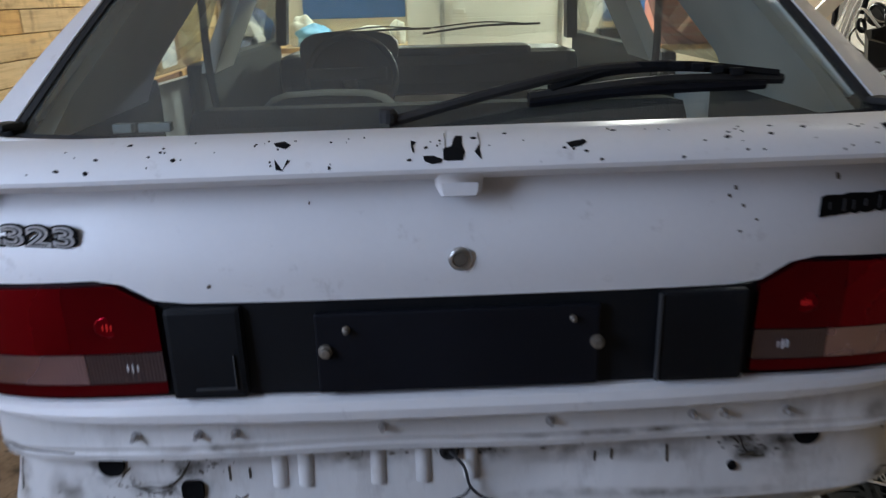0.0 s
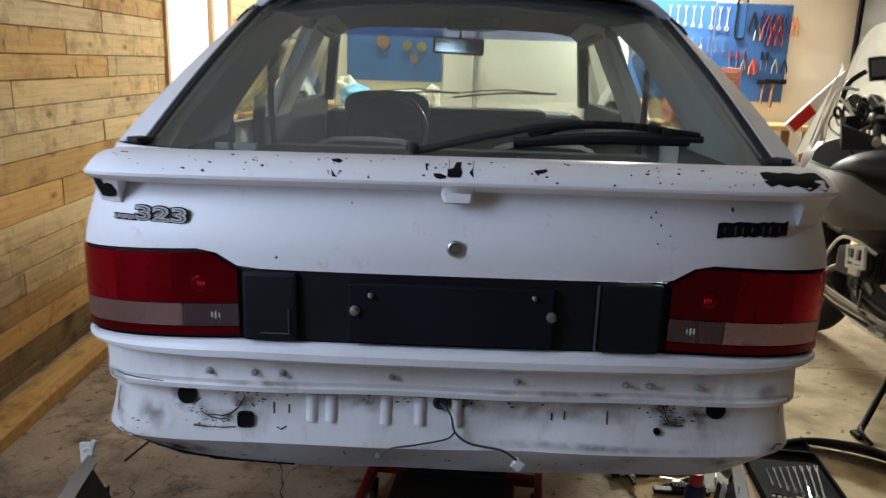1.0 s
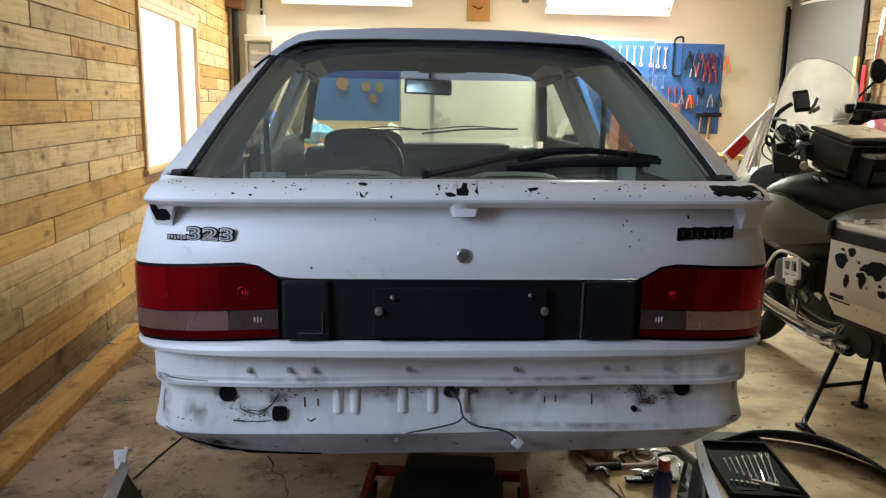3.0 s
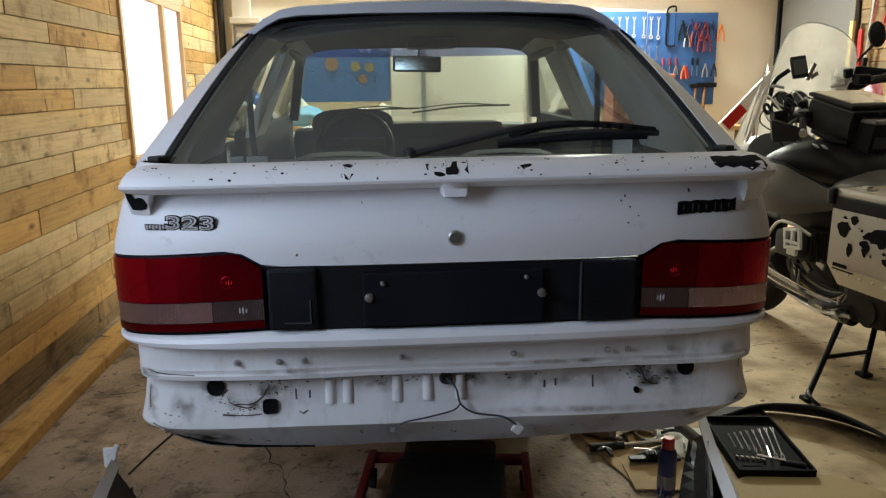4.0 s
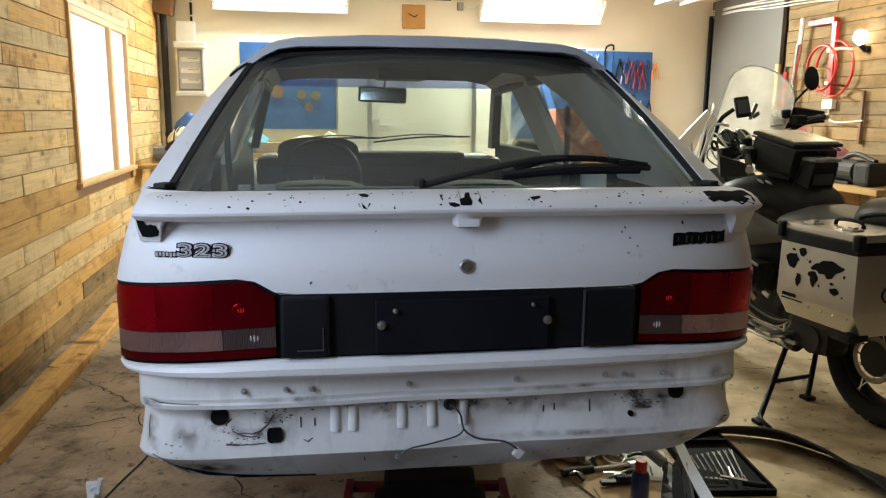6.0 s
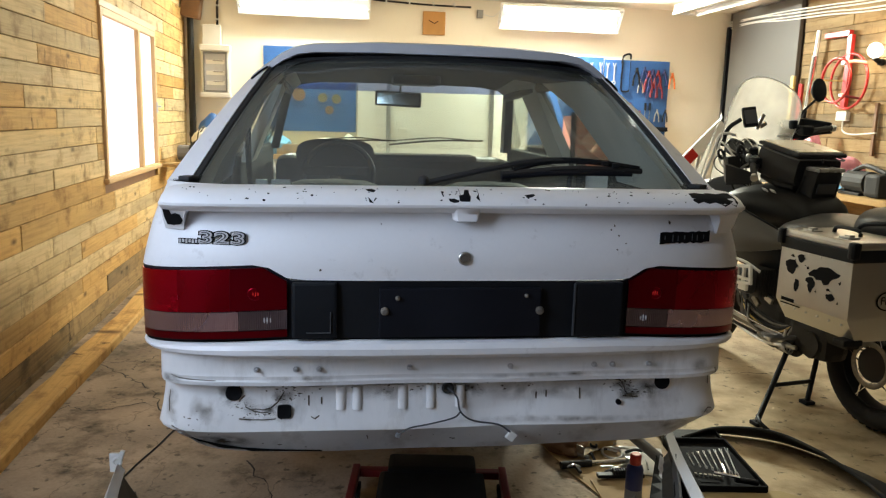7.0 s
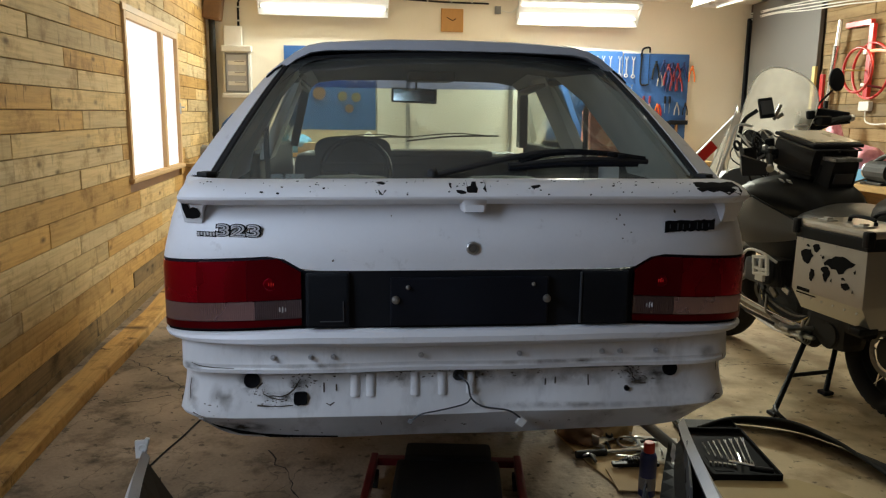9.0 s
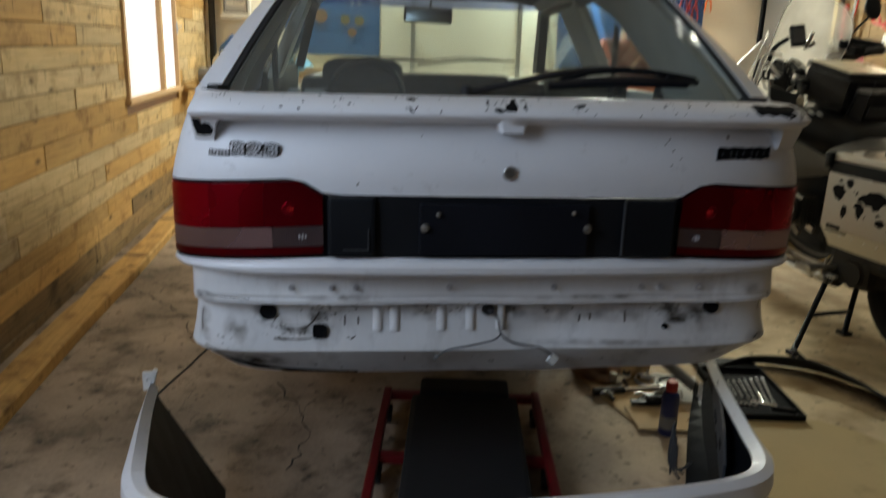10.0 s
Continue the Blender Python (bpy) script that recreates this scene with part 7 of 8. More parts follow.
for x, z, r, m, lab in ((-0.55, 1.70, 0.075, M_BROWN, "brown grinding disc"), (-0.28, 1.67, 0.055, M_OLIVE, "dull ochre cutting disc"), (-0.12, 1.66, 0.055, M_OLIVE, "dull ochre cutting disc"), (-0.2, 1.53, 0.05, M_BROWN, "brown sanding disc")):
    d = hung("disc", lab + " hanging on the blue board", "disc", lathe([(0.012, 0), (r, 0), (r, 0.008), (0.012, 0.008)], 28, pose(x, 0, z, 90)), m, "discs on the board")
for x, z, h in ((-0.20, 1.94, 0.22), (-0.12, 1.94, 0.22), (0.02, 1.94, 0.2), (0.07, 1.94, 0.2)):
    hung("spanner", "pale steel tool hanging on the board", "spanner", spanner(x, z, h), M_WPLAST, "hanging tools by the bench")

# fuse box and conduit
fb = thing("fuse_box", "white steel fuse box with a clear door", "fuse box", pose(-1.47, YB - 0.07, 1.925))
part("case", box(0, 0, 0, 0.31, 0.13, 0.57, 0.012), M_WPLAST, fb)
part("case_rim", box(0, -0.02, 0.255, 0.335, 0.15, 0.07, 0.01), M_WPLAST, fb)
part("case_rim", box(0, -0.02, -0.265, 0.335, 0.15, 0.05, 0.01), M_WPLAST, fb)
part("door_frame", ring_plate(0.26, 0.44, 0.225, 0.40, 0.02, pose(0, -0.072, -0.01)), M_CASE, fb)
part("inner_panel", box(0, -0.064, -0.01, 0.23, 0.006, 0.41, 0.002), M_ROOF, fb)
for z in (0.10, -0.02, -0.13):
    part("fuse_strip", box(0.0, -0.068, z, 0.20, 0.006, 0.045, 0.002), M_WPLAST, fb)
    part("fuse_row", box(0.03, -0.071, z + 0.014, 0.11, 0.006, 0.008, 0.001), M_CASE, fb)
part("cover_box", box(-0.04, 0.01, 0.40, 0.20, 0.09, 0.22, 0.008), M_WPLAST, fb)
cd = thing("conduit", "black cable conduit with white clips up the wall", "cable")
part("pipe", tube([(-1.45, YB - 0.03, 2.20), (-1.45, YB - 0.03, 2.55), (-1.44, YB - 0.03, 2.72), (-1.36, YB - 0.03, 2.80), (-1.2, YB - 0.03, 2.80)], 0.013, 8, 5), M_BLACK, cd)
for z in (2.3, 2.5, 2.65):
    part("clip", box(-1.45, YB - 0.03, z, 0.045, 0.035, 0.018, 0.003), M_WPLAST, cd)
part("run", tube([(0.3, YB - 0.03, 2.80), (0.9, YB - 0.03, 2.775), (1.45, YB - 0.03, 2.77)], 0.011, 8, 3), M_BLACK, cd)
for x in (0.45, 0.72, 1.0, 1.25):
    part("clip", box(x, YB - 0.03, 2.79, 0.018, 0.035, 0.045, 0.003), M_WPLAST, cd)
part("junction_box", box(1.56, YB - 0.03, 2.70, 0.07, 0.05, 0.09, 0.006), M_CASE, cd)
part("socket_cable", tube([(1.6, YB - 0.02, 2.70), (1.72, YB - 0.02, 2.68), (1.80, YB - 0.05, 2.74)], 0.005, 6, 4), M_WPLAST, cd)
ck = thing("wall_clock", "square orange wooden wall clock", "clock", pose(1.015, YB - 0.02, 2.57))
part("clock_plate", box(0, 0, 0, 0.265, 0.03, 0.265, 0.005), M_CLOCK, ck)
part("minute_pointer", box(-0.03, -0.019, 0.012, 0.085, 0.004, 0.008, 0.001, pose(0, 0, 0, 0, 28)), M_CHIP, ck)
part("hour_pointer", box(0.022, -0.019, 0.006, 0.055, 0.004, 0.010, 0.001, pose(0, 0, 0, 0, -32)), M_CHIP, ck)
# corner post
tagged(setting("corner_pipe", join(cyl((-1.735, 8.20, 0), (-1.735, 8.20, 2.5), 0.036, n=16), cyl((-1.735, 8.20, 1.2), (-1.735, 8.20, 1.24), 0.043, n=16)), M_ENGINE, "dark steel drain pipe in the wall corner", "pipe"))
# block stands in for a ragged cloth hanging in the corner
tagged(setting("corner_cover", box(-1.70, 8.17, 2.67, 0.2, 0.2, 0.36, 0.02, pose(0, 0, 0, 0, 8, 0)), M_BROWN, "brown block in place of ragged cloth above the pipe", "trim"))


def bench(x0, x1, y0, y1, z, lab):
    t = thing("workbench", lab, "workbench")
    part("worktop", box((x0 + x1) / 2, (y0 + y1) / 2, z - 0.025, x1 - x0, y1 - y0, 0.05, 0.006), M_BEAM, t)
    for x in (x0 + 0.06, x1 - 0.06):
        for y in (y0 + 0.06, y1 - 0.06):
            part("leg", box(x, y, (z - 0.05) / 2, 0.07, 0.07, z - 0.05, 0.005), M_BROWN, t)
    part("shelf", box((x0 + x1) / 2, (y0 + y1) / 2, 0.25, x1 - x0 - 0.1, y1 - y0 - 0.08, 0.03, 0.004), M_BEAM, t)
    return t


bench(-1.68, 0.12, 7.55, 8.22, 1.04, "rough wooden workbench under the blue board")
bench(2.0, 4.1, 7.6, 8.22, 0.96, "rough wooden workbench under the tool boards")
bench(4.05, 4.70, 4.4, 6.15, 0.93, "rough wooden side bench with parts on it")


def heap(name, lab, cat, c, r, m, seed, flat=0.6, group=""):
    """A crumpled soft lump."""
    bm = bmesh.new()
    bmesh.ops.create_icosphere(bm, subdivisions=4, radius=1)
    o = Vector((seed * 7.1, seed * 3.3, 0))
    for v in bm.verts:
        n = v.co.normalized()
        k = 1 + 0.30 * noise.noise(n * 1.7 + o) + 0.20 * noise.ridged_multi_fractal(n * 2.2 + o, 1.0, 2.0, 3, 1.0, 2.0) * 0.4
        v.co = Vector((n.x * r[0] * k, n.y * r[1] * k, max(-0.55, n.z * k) * r[2]))
    low_z = min(v.co.z for v in bm.verts)
    bmesh.ops.translate(bm, vec=(0, 0, -low_z), verts=bm.verts)
    ob = tagged(part(name, bm, m, smooth=True), lab, cat, group)
    ob.location = c
    return ob


heap("rag", "crumpled light blue cloth on the bench", "rag", (-0.80, 7.75, 1.04), (0.17, 0.14, 0.12), M_CYAN, 1)
heap("rag", "crumpled off-white cloth on the bench", "rag", (-0.92, 7.85, 1.04), (0.12, 0.14, 0.18), M_RAG, 2)
heap("rag", "crumpled off-white cloth on the bench", "rag", (-0.26, 7.8, 1.04), (0.20, 0.13, 0.11), M_RAG, 3)
heap("paper_bag", "crumpled pale paper bag on the bench", "bag", (0.02, 7.82, 1.04), (0.07, 0.10, 0.14), M_RAG, 4)
heap("plastic_bag", "blue and white plastic bag on the bench", "bag", (-1.46, 7.66, 1.04), (0.17, 0.14, 0.17), M_WPLAST, 5)
heap("plastic_bag", "blue plastic bag on the bench", "bag", (-1.44, 7.92, 1.04), (0.20, 0.12, 0.24), M_BLUE, 6)
tagged(part("cardboard_box", box(-0.62, 7.66, 1.095, 0.30, 0.12, 0.11, 0.004), M_CARD), "small brown cardboard box on the bench", "box")
gr = thing("bench_grinder", "dark bench grinder with a wire guard on a wall shelf", "grinder", pose(-1.60, 6.95, 0.93))
part("shelf_board", box(-0.06, 0, 0.02, 0.34, 0.30, 0.03, 0.004), M_BEAM, gr)
part("motor", cyl((-0.08, 0, 0.14), (0.10, 0, 0.14), 0.075, bevel=0.012), M_CASE, gr, smooth=False)
part("wheel_guard", torus(0.095, 0.016, pose(0.13, -0.02, 0.16, 90, 0, 20), 26, 8), M_RUBBER, gr)
part("stone", lathe([(0.02, -0.015), (0.08, -0.015), (0.08, 0.015), (0.02, 0.015)], 24, pose(0.13, 0, 0.14, 0, 90)), M_CASE, gr)
part("lead", tube([(0.10, 0, 0.22), (0.13, -0.05, 0.36), (0.16, 0.1, 0.40), (0.1, 0.25, 0.34)], 0.006, 6, 5), M_RUBBER, gr)
# red tool chest
tc = thing("tool_chest", "red steel tool chest with drawers on the bench", "tool chest", pose(2.92, 7.86, 0.96))
part("chest_body", box(0, 0, 0.29, 0.70, 0.34, 0.58, 0.012), M_REDF, tc)
for k in range(6):
    dr = part("drawer", box(0, -0.178, 0.07 + 0.088 * k, 0.64, 0.014, 0.078, 0.004), M_REDF, tc)
    part("pull", box(0, -0.19, 0.095 + 0.088 * k, 0.60, 0.014, 0.010, 0.002), M_STEEL, dr)
bt = thing("oil_bottle", "pale plastic bottle standing on the tool chest", "bottle", pose(2.86, 7.84, 1.54))
part("bottle_body", lathe([(0.03, 0), (0.04, 0.01), (0.04, 0.10), (0.015, 0.15), (0.012, 0.20), (0.004, 0.24)], 16), M_WPLAST, bt)
# red and white marker board leaning on a crate
mk = thing("marker_board", "white board with a red reflective stripe leaning on a stand", "board", pose(0, 5.2, 0))
M45 = pose(2.92, 0, 1.34, 0, -46, 0)
part("plank_white", box(-0.06, 0, 0, 0.56, 0.03, 0.10, 0.006, None), M_WPLAST, mk).matrix_basis = M45
part("stripe", box(-0.22, -0.018, 0, 0.20, 0.006, 0.085, 0.002), M_REDP, mk, "red reflective stripe").matrix_basis = M45
part("support", join(cyl((2.74, 0.05, 0), (2.92, 0.05, 1.36), 0.015), cyl((3.12, 0.05, 0), (2.92, 0.05, 1.36), 0.015)), M_STEEL, mk)

# ---- on the east wall ----
HX = XR - 0.05
hoop = thing("cable_reel", "red steel two-ring cable reel hanging on the wall", "cable reel")
part("ring", torus(0.258, 0.013, pose(HX - 0.005, 5.875, 1.93, 0, 90, 0), 44, 8), M_REDP, hoop, smooth=True)
part("ring", torus(0.205, 0.013, pose(HX - 0.18, 5.822, 1.93, 0, 90, 0), 44, 8), M_REDP, hoop, smooth=True)
part("bar", tube([(HX - 0.18, 5.72, 2.09), (HX - 0.10, 5.68, 2.10), (HX - 0.01, 5.65, 2.09)], 0.016, 10, 3), M_PALE, hoop, "pale pink bar between the rings")
part("bar", tube([(HX - 0.18, 6.02, 1.938), (HX - 0.02, 5.94, 1.936)], 0.008, 10, 1), M_YELLOW, hoop, "pale bar between the rings")
part("bar", tube([(HX - 0.18, 5.715, 1.789), (HX - 0.01, 5.69, 1.765)], 0.012, 10, 1), M_DKRED, hoop, "dark red bar between the rings")
part("clip", box(HX - 0.18, 5.725, 2.085, 0.03, 0.05, 0.04, 0.006), M_WPLAST, hoop)
part("clip", box(HX - 0.18, 5.715, 1.79, 0.03, 0.05, 0.03, 0.006), M_WPLAST, hoop)
rb = thing("red_bar_frame", "red painted square steel frame hanging on the wall", "steel frame")
part("top_bar", box(HX, 6.10, 2.385, 0.05, 0.37, 0.055, 0.006), M_REDP, rb)
part("upright", box(HX + 0.005, 5.915, 2.02, 0.04, 0.065, 0.70, 0.006), M_REDP, rb)
ja = thing("chrome_jack_tube", "chromed hydraulic tube hanging on the wall", "tube")
part("sleeve", tube([(HX - 0.03, 6.36, 2.45), (HX - 0.03, 6.39, 2.15)], 0.022, 12, 1), M_STEEL, ja)
part("rod", tube([(HX - 0.03, 6.39, 2.2), (HX - 0.03, 6.42, 1.95), (HX - 0.03, 6.47, 1.62)], 0.032, 12, 2, r2=0.018), M_CHROME, ja)
part("tip", tube([(HX - 0.03, 6.465, 1.66), (HX - 0.03, 6.475, 1.58)], 0.024, 10, 1), M_BLACK, ja)
for y0, y1, m, lab, z0, z1 in ((6.68, 6.74, M_YELLOW, "yellow wooden batten leaning on the wall", 0.0, 2.02), (6.51, 6.61, M_REDP, "red spirit level leaning on the wall", 0.0, 1.93)):
    t = tagged(part("batten" if m is M_YELLOW else "spirit_level", box(XR - 0.085, (y0 + y1) / 2, (z0 + z1) / 2, 0.03, 0.055, z1 - z0, 0.004), m), lab, "batten" if m is M_YELLOW else "spirit level")
sk = thing("socket_box", "white wall socket box with a cable", "socket", pose(HX, 5.93, 1.60))
part("socket", box(0.02, 0, 0, 0.05, 0.15, 0.09, 0.01), M_WPLAST, sk)
part("flex", tube([(0.01, -0.02, -0.05), (0.0, -0.05, -0.14), (-0.01, -0.2, -0.17), (0.0, -0.5, -0.15)], 0.008, 6, 5), M_WPLAST, sk)
heap("plastic_bag", "pink plastic bag on the side bench", "bag", (4.40, 5.40, 1.04), (0.13, 0.17, 0.13), M_PINK, 7)
heap("netting_bag", "clear and red plastic netting hanging by the wall", "bag", (4.55, 6.10, 1.20), (0.08, 0.10, 0.34), M_PINK, 8).location.z = 0.93
tagged(part("plastic_crate", box(4.36, 5.38, 0.986, 0.22, 0.36, 0.11, 0.01), M_CYAN), "blue plastic box on the side bench", "box")
em = thing("electric_motor", "dark greasy electric motor on the side bench", "motor", pose(4.24, 4.98, 0.93))
part("gear_housing", box(-0.02, -0.30, 0.10, 0.20, 0.18, 0.19, 0.03), M_RUBBER, em)
part("clamp_arm", tube([(0.0, 0.10, 0.18), (-0.02, -0.1, 0.25), (-0.02, -0.34, 0.20)], 0.022, 8, 4), M_ENGINE, em)
part("motor_case", cyl((-0.02, -0.2, 0.11), (0.02, 0.14, 0.11), 0.095, bevel=0.02), M_RUBBER, em)
part("end_bell", cyl((0.02, 0.14, 0.11), (0.025, 0.20, 0.11), 0.075, bevel=0.02), M_STEEL, em)
part("motor_foot", box(0, 0, 0.012, 0.18, 0.26, 0.024, 0.004), M_ENGINE, em)
part("lead", tube([(-0.05, 0.1, 0.05), (-0.22, 0.08, -0.05), (-0.24, 0.06, -0.5)], 0.008, 6, 5), M_CASE, em)
tagged(part("cardboard_box", box(4.25, 5.98, 0.40, 0.40, 0.28, 0.80, 0.006), M_CARD), "tall brown cardboard box standing by the bench", "box")
tagged(part("slotted_rail", box(XR - 0.03, 5.475, 1.48, 0.025, 0.035, 0.48, 0.004, None), M_BROWN), "dark slotted steel rail fixed to the wall", "rail")
bl = thing("wall_lamp", "bright round bulb in a wall holder, switched on", "lamp", pose(XR - 0.10, 5.50, 2.17))
part("bulb", lathe([(0.02, -0.05), (0.055, -0.02), (0.065, 0.02), (0.05, 0.06), (0.02, 0.08)], 20), M_BULB, bl, smooth=True)
part("holder", cyl((0, 0, -0.05), (0.06, 0, -0.09), 0.022), M_BLACK, bl)
part("bracket", cyl((0.05, 0, -0.085), (0.09, 0, -0.085), 0.03), M_BLACK, bl)
for k, (za, zb) in enumerate(((2.74, 2.66), (2.71, 2.63), (2.69, 2.58), (2.66, 2.55))):
    c = tagged(part("wall_cable", tube([(XR - 0.035, 8.22, za), (XR - 0.06, 7.6, za - 0.012 + 0.02 * (k % 2)), (XR - 0.05, 7.0, (za + zb) / 2 + 0.02), (XR - 0.06, 6.3, (za + zb) / 2 - 0.01), (XR - 0.04, 5.4, zb), (XR - 0.05, 3.5, zb + 0.03)], 0.008, 6, 6), M_WPLAST), "white cable sagging along the wall top", "cable", "cables along the wall")
tagged(part("spray_can", join(cyl((4.62, 7.35, 1.80), (4.62, 7.35, 1.93), 0.035, bevel=0.006)), M_RUBBER), "black can on a small wall shelf", "can")
tagged(setting("wall_shelf", box(4.63, 7.35, 1.785, 0.14, 0.30, 0.025, 0.004), M_GREY, "small grey wall shelf", "shelf"))

# ---- tools on the floor ----
KM = pose(1.41, 2.03, 0.0, 0, 0, -8) @ Matrix.Diagonal((0.78, 1.06, 0.8, 1))
kit = thing("tool_case", "open black plastic tool case with chrome spanners and sockets", "tool case", KM)
part("tray", join(box(0, 0, 0.012, 0.36, 0.44, 0.024, 0.006), box(0.18, 0, 0.025, 0.012, 0.44, 0.05, 0.004), box(-0.18, 0, 0.025, 0.012, 0.44, 0.05, 0.004), box(0, -0.22, 0.025, 0.36, 0.012, 0.05, 0.004), box(0, 0.22, 0.025, 0.36, 0.012, 0.05, 0.004)), M_CHIP, kit)
part("case_lid", join(box(0, 0.29, 0.02, 0.36, 0.12, 0.02, 0.006), box(0.17, 0.29, 0.03, 0.012, 0.12, 0.04, 0.004), box(-0.17, 0.29, 0.03, 0.012, 0.12, 0.04, 0.004)), M_RUBBER, kit)
for i in range(8):
    L = 0.10 + 0.02 * i
    ob = part("case_spanner", spanner(0, 0, L), M_STEEL, kit)
    ob.matrix_basis = pose(-0.11 + 0.032 * i, 0.03 - 0.008 * i + 0.25 * (L - 0.1), 0.036, -90 + 4, 0, -3 - 1.5 * i) @ Matrix.Diagonal((0.42, 1, 1.05, 1))
for i in range(6):
    part("socket", cyl((-0.14 + 0.024 * i, -0.10 - 0.004 * i, 0.018), (-0.14 + 0.024 * i, -0.10 - 0.004 * i, 0.038), 0.007 + 0.0006 * i, n=12), M_BOLT, kit)
for x, y, w, h in ((-0.09, -0.15, 0.10, 0.022), (-0.10, -0.185, 0.13, 0.018), (0.08, -0.19, 0.12, 0.02), (-0.12, -0.05, 0.04, 0.05)):
    part("moulded_recess", box(x, y, 0.025, w, h, 0.004, 0.001), M_CHIP, kit)
part("tee_handle", join(cyl((-0.06, -0.13, 0.062), (0.06, -0.17, 0.062), 0.008, n=10), cyl((0.0, -0.15, 0.062), (0.03, -0.05, 0.055), 0.006, n=10)), M_CHROME, kit)
part("screwdriver", join(cyl((0.04, -0.16, 0.045), (0.15, -0.185, 0.045), 0.014, n=10)), M_BLACK, kit)
can = thing("spray_bottle", "blue spray can with a red cap on the floor", "spray can", pose(0.925, 1.75, 0))
part("can_body", lathe([(0.030, 0), (0.033, 0.004), (0.033, 0.16), (0.028, 0.175), (0.016, 0.182)], 24), M_DKBLUE, can, smooth=True)
part("label_panel", lathe([(0.0334, 0.03), (0.0336, 0.031), (0.0336, 0.08), (0.0334, 0.081)], 24), M_CASE, can)
part("cap", lathe([(0.018, 0.178), (0.022, 0.182), (0.022, 0.215), (0.018, 0.222)], 20), M_REDP, can, "red plastic cap")
tagged(part("cardboard_sheet", slab([(-0.13, -0.31), (0.13, -0.30), (0.14, 0.02), (0.12, 0.30), (-0.12, 0.29), (-0.14, 0.0)], pose(0.90, 2.12, 0.001, 0, 0, 12), 0.006), M_CARD), "torn brown cardboard sheet on the floor", "cardboard")
tagged(part("cardboard_sheet", slab([(-0.10, -0.10), (0.12, -0.11), (0.11, 0.10), (-0.11, 0.09)], pose(0.93, 1.86, 0.008, 0, 0, -6), 0.005), M_CARD), "torn brown cardboard piece on the floor", "cardboard")
tagged(part("paper_sheet", slab([(-0.10, -0.14), (0.10, -0.13), (0.09, 0.15), (-0.09, 0.14)], pose(1.13, 2.12, 0.004, 0, 0, -20), 0.003), M_RAG), "white sheet of paper on the floor", "paper")
rt = thing("breaker_bar", "long steel bar tool with black grip on the cardboard", "wrench", pose(0.93, 2.10, 0.02, 0, 0, 4))
part("bar_grip", cyl((-0.19, 0, 0), (-0.05, 0, 0), 0.016, n=12), M_RUBBER, rt)
part("shank", cyl((-0.05, 0, 0), (0.12, 0, 0), 0.010, n=12), M_CHROME, rt)
part("bar_head", box(0.14, 0, 0, 0.05, 0.03, 0.025, 0.006), M_STEEL, rt)
br = thing("wire_brush", "black wire brush on the cardboard", "brush", pose(0.96, 1.96, 0.012, 0, 0, -4))
part("brush_back", box(0, 0, 0.015, 0.20, 0.035, 0.016, 0.005), M_BLACK, br)
part("bristles", join(*[box(-0.03 + 0.011 * i, 0, 0.032, 0.007, 0.03, 0.02, 0.001, seg=1) for i in range(11)]), M_RUBBER, br)
heap("rag", "dirty crumpled rag among the tools", "rag", (0.93, 2.32, 0.006), (0.13, 0.09, 0.07), M_CARD, 9)
heap("rag", "greasy dark rag on the floor", "rag", (0.82, 2.30, 0.006), (0.09, 0.12, 0.05), M_BROWN, 10)
heap("rag", "pale crumpled rag among the tools", "rag", (1.02, 2.34, 0.006), (0.07, 0.06, 0.08), M_RAG, 11)
sc2 = thing("bracket_plate", "bent steel bracket with holes on the cardboard", "bracket", pose(0.90, 2.20, 0.012, 0, 0, 35))
part("plate", slab([(-0.06, -0.02), (0.05, -0.025), (0.07, 0.0), (0.05, 0.03), (-0.05, 0.02)], pose(0, 0, 0.02, 14), 0.004, 0.001), M_STEEL, sc2)
part("flange", box(-0.055, 0, 0.03, 0.004, 0.04, 0.05, 0.001), M_STEEL, sc2)
part("rubber_bush", torus(0.014, 0.006, pose(0.045, 0, 0.03, 14), 16, 8), M_RUBBER, sc2)
rngt = random.Random(8)
for i in range(20):
    x, y = rngt.uniform(0.80, 1.14), rngt.uniform(1.95, 2.42)
    L = rngt.uniform(0.05, 0.13)
    a = rngt.uniform(0, 3.1)
    tagged(part("loose_tool", tube([(x, y, 0.018), (x + L * math.cos(a) * 0.5, y + L * math.sin(a) * 0.5, 0.026), (x + L * math.cos(a), y + L * math.sin(a), 0.018)], rngt.uniform(0.004, 0.010), 6, 3), rngt.choice((M_STEEL, M_RUBBER, M_CHROME))), "small loose tool or bracket on the floor", "tool", "loose tools on the floor")
ring = tagged(part("hose_clamp", torus(0.045, 0.006, pose(1.01, 2.18, 0.022, 8, 0, 0), 24, 8), M_STEEL), "round steel clamp lying on the cardboard", "clamp")
sa = thing("shock_absorber", "dark grey damper tube leaning among the parts", "damper")
part("damper_tube", cyl((1.05, 2.27, 0.135), (1.17, 2.04, 0.05), 0.024, n=14, bevel=0.004), M_CASE, sa)
part("damper_eye", torus(0.022, 0.008, pose(1.18, 2.02, 0.035, 60, 0, 20), 16, 8), M_RUBBER, sa)
# black arch trim
AP = smooth_path([(1.40, 2.29, 0.03), (1.57, 2.32, 0.055), (1.72, 2.25, 0.078), (1.814, 2.158, 0.085), (1.877, 2.0, 0.08), (1.911, 1.886, 0.065), (1.935, 1.74, 0.05), (1.94, 1.60, 0.03)], 8)
tr = thing("arch_trim", "long curved black rubber wheel arch trim on the floor", "trim")
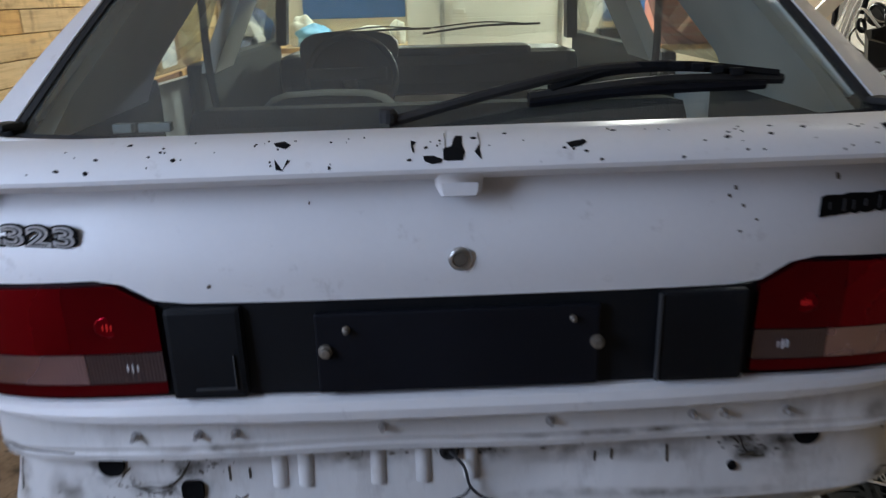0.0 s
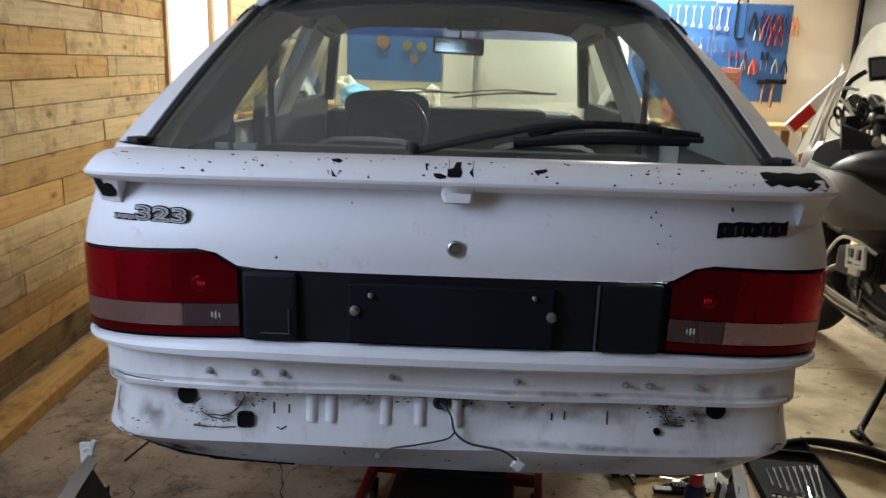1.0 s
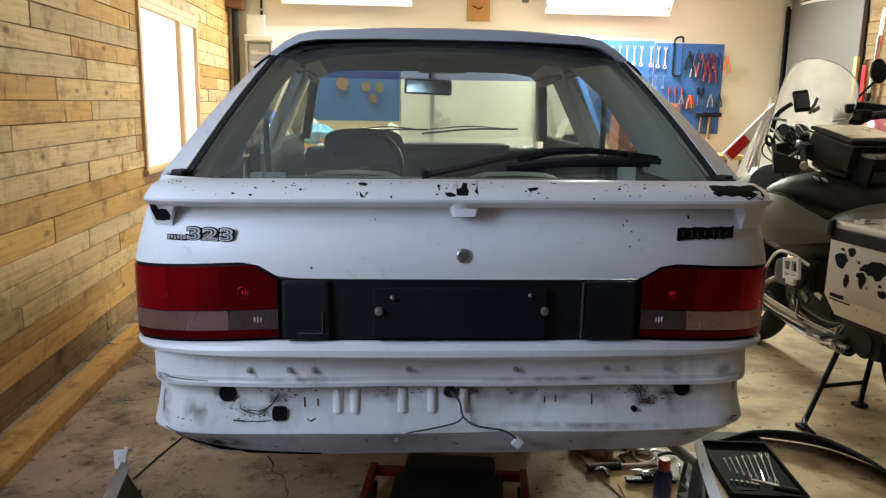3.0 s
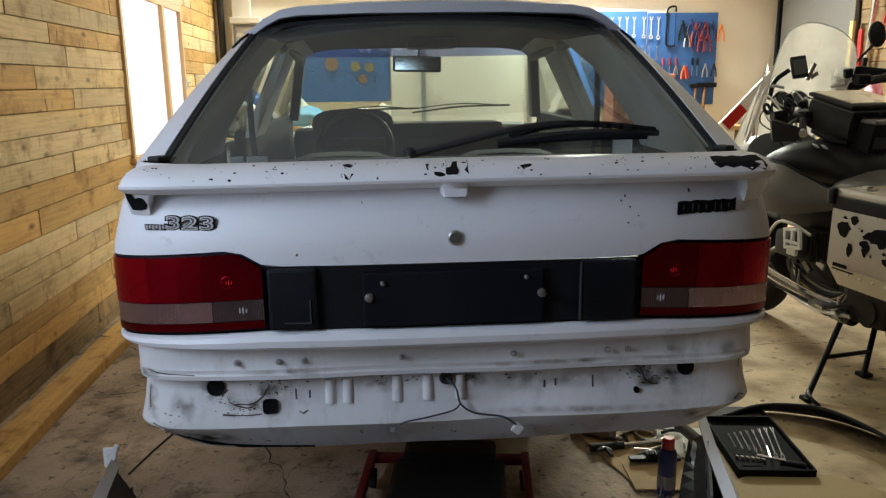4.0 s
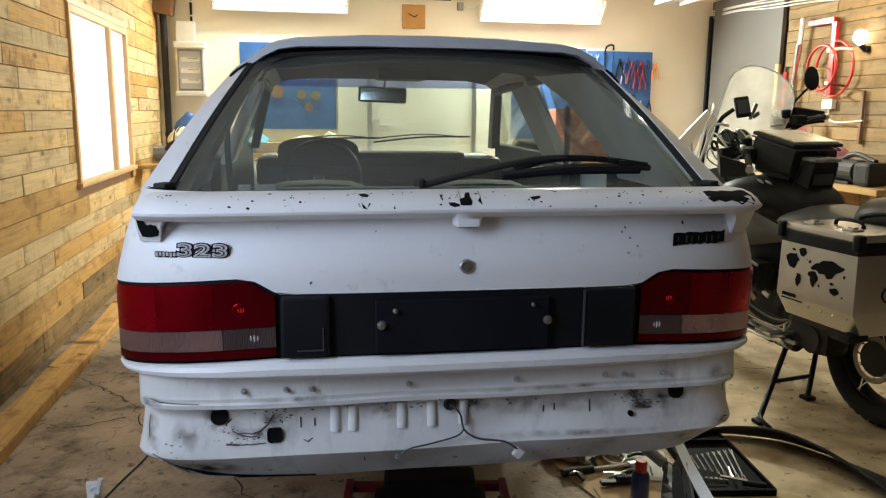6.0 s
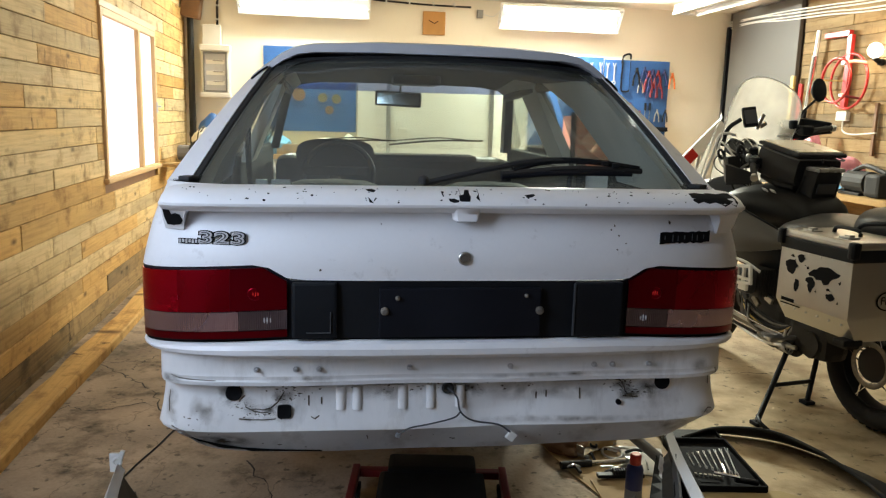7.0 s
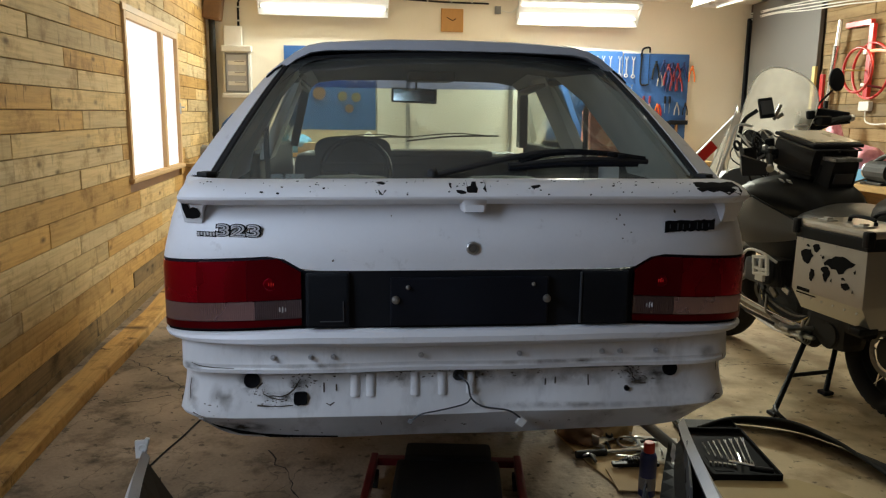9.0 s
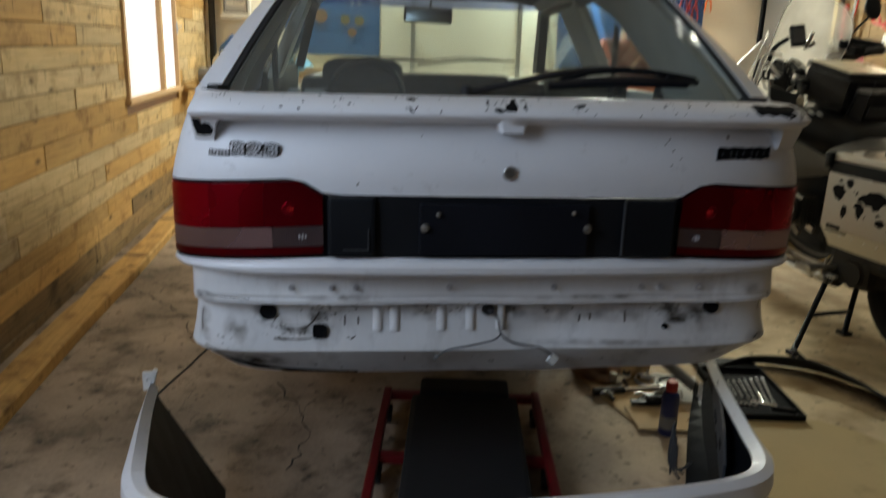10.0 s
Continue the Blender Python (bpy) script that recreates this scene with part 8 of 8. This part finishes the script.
part("trim_lip", tube(AP, 0.009, 8, 1), M_RUBBER, tr, smooth=True)


def arch(i, k):
    p = AP[int(i)]
    c = Vector((1.45, 1.8, 0))
    n = (Vector((p.x, p.y, 0)) - c).normalized()
    w = 0.03 + 0.17 * (i / len(AP)) ** 0.9
    return (p.x + n.x * w * k, p.y + n.y * w * k, max(0.004, p.z * (1 - k * 0.97)))


part("trim_web", sheet(arch, list(range(len(AP))), [0, 0.35, 0.7, 1.0]), M_RUBBER, tr)
tagged(part("beige_board", slab([(1.02, 1.22), (1.30, 0.80), (1.80, 0.95), (1.80, 1.42), (1.75, 1.57), (1.68, 1.69), (1.58, 1.785), (1.42, 1.825), (1.24, 1.81), (1.13, 1.72), (1.08, 1.60)], pose(0, 0, 0.002), 0.012, 0.003), M_BEIGE), "worn beige board lying on the floor", "board")
tagged(part("plastic_wedge", loft([[(1.40, 1.02, 0.014), (1.52, 1.0, 0.014), (1.54, 1.14, 0.014), (1.42, 1.16, 0.014)], [(1.45, 1.06, 0.10), (1.49, 1.05, 0.10), (1.50, 1.10, 0.09), (1.46, 1.11, 0.09)]]), M_RUBBER), "small black plastic wedge on the beige board", "wedge")
lead = tagged(part("floor_cable", tube([(-1.09, 2.12, 0.004), (-1.047, 2.31, 0.004), (-1.0, 2.48, 0.004), (-0.953, 2.677, 0.004), (-0.85, 2.95, 0.004)], 0.004, 6, 6), M_RUBBER), "thin black cable lying on the floor", "cable")

# ---- boards of the walls, floor cracks ----
def board_mesh(w, h, d=0.022):
    bm = box(0, 0, 0, d, w, h, 0.003, seg=1)
    me = bpy.data.meshes.new("board")
    bm.to_mesh(me)
    bm.free()
    return me


def clad(wall, x, sign, y0, y1, z0, zs, holes, m, seed, m2=None, rows2=()):
    rng = random.Random(seed)
    meshes = {}
    z = z0
    for row, h in enumerate(zs):
        y = y0 - rng.uniform(0, 1.2)
        while y < y1:
            n = rng.choice((0.9, 1.2, 1.5, 1.8, 2.1, 2.4))
            a, b = max(y, y0), min(y + n, y1)
            y += n
            spans = [(a, b)]
            for ha, hb, hz0, hz1 in holes:
                if z + h > hz0 + 0.05 and z < hz1 - 0.05:
                    out = []
                    for p, q in spans:
                        if q <= ha or p >= hb:
                            out.append((p, q))
                        else:
                            if p < ha:
                                out.append((p, ha))
                            if q > hb:
                                out.append((hb, q))
                    spans = out
            for p, q in spans:
                if q - p < 0.04:
                    continue
                use = M_PLANKD if m2 is not None and row < 2 + (rng.random() < 0.4) else m2 if m2 is not None and (row in rows2) != (rng.random() < 0.14) else m
                key = (round(q - p, 2), round(h, 3), use.name)
                if key not in meshes:
                    meshes[key] = board_mesh(key[0] - 0.003, h - 0.004)
                    meshes[key].materials.append(use)
                ob = new("plank", meshes[key])
                ob.parent = wall
                ob.location = (x - sign * rng.uniform(0.003, 0.011), (p + q) / 2, z + h / 2)
                ob.rotation_euler = (rng.uniform(-0.0015, 0.0015), 0, 0)
        z += h


SEAMS = [-0.001, 0.055, 0.17, 0.288, 0.393, 0.505, 0.62, 0.733, 0.872, 1.004, 1.122, 1.237, 1.357, 1.472, 1.593, 1.711, 1.823, 1.947, 2.06, 2.21, 2.34, 2.46, 2.59, 2.72, 2.86]
ROWS_W = [b - a for a, b in zip(SEAMS, SEAMS[1:])]
ORANGE_ROWS = (2, 3, 7, 8, 18, 21)
clad(wall_west, XL, 1, YF, YB, -0.001, ROWS_W, [(WY0 - 0.03, WY1 + 0.03, WZ0 - 0.03, WZ1 + 0.10), (-0.56, 0.56, 1.01, 2.43)], M_PLANK, 4, M_PLANKO, ORANGE_ROWS)
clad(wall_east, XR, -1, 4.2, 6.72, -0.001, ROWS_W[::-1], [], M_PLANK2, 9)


def crack(pts, w, seed):
    rng = random.Random(seed)
    path = smooth_path([(x, y, 0) for x, y in pts], 9)
    bm = bmesh.new()
    prev = None
    for i, p in enumerate(path):
        d = (path[min(i + 1, len(path) - 1)] - path[max(i - 1, 0)]).normalized()
        n = Vector((-d.y, d.x, 0))
        p = p + n * rng.uniform(-0.016, 0.016)
        ww = w * rng.uniform(0.15, 1.1)
        cur = (bm.verts.new(p + n * ww + Vector((0, 0, 0.0022))), bm.verts.new(p - n * ww + Vector((0, 0, 0.0022))))
        if prev:
            bm.faces.new((prev[0], cur[0], cur[1], prev[1]))
        prev = cur
    return part("crack", bm, M_CRACK, floor)


for i, pts in enumerate(([(-1.593, 3.7), (-1.383, 3.45), (-1.17, 3.18), (-1.03, 2.79)], [(-1.36, 3.55), (-1.315, 3.72), (-1.1, 4.1), (-1.0, 4.6)],
                         [(-1.566, 2.95), (-1.526, 3.0), (-1.38, 2.93), (-1.17, 3.03)], [(-1.59, 3.7), (-1.3, 3.68), (-1.0, 3.6)], [(-1.0, 2.0), (-0.95, 1.75), (-0.8, 1.7)],
                         [(-0.6, 2.3), (-0.45, 1.9), (-0.5, 1.6)], [(1.6, 3.9), (1.9, 3.3), (2.4, 3.2)], [(1.2, 1.2), (1.6, 1.5), (1.9, 1.45)], [(-1.5, 1.3), (-1.1, 1.25), (-0.9, 1.1)])):
    crack(pts, 0.004, i)
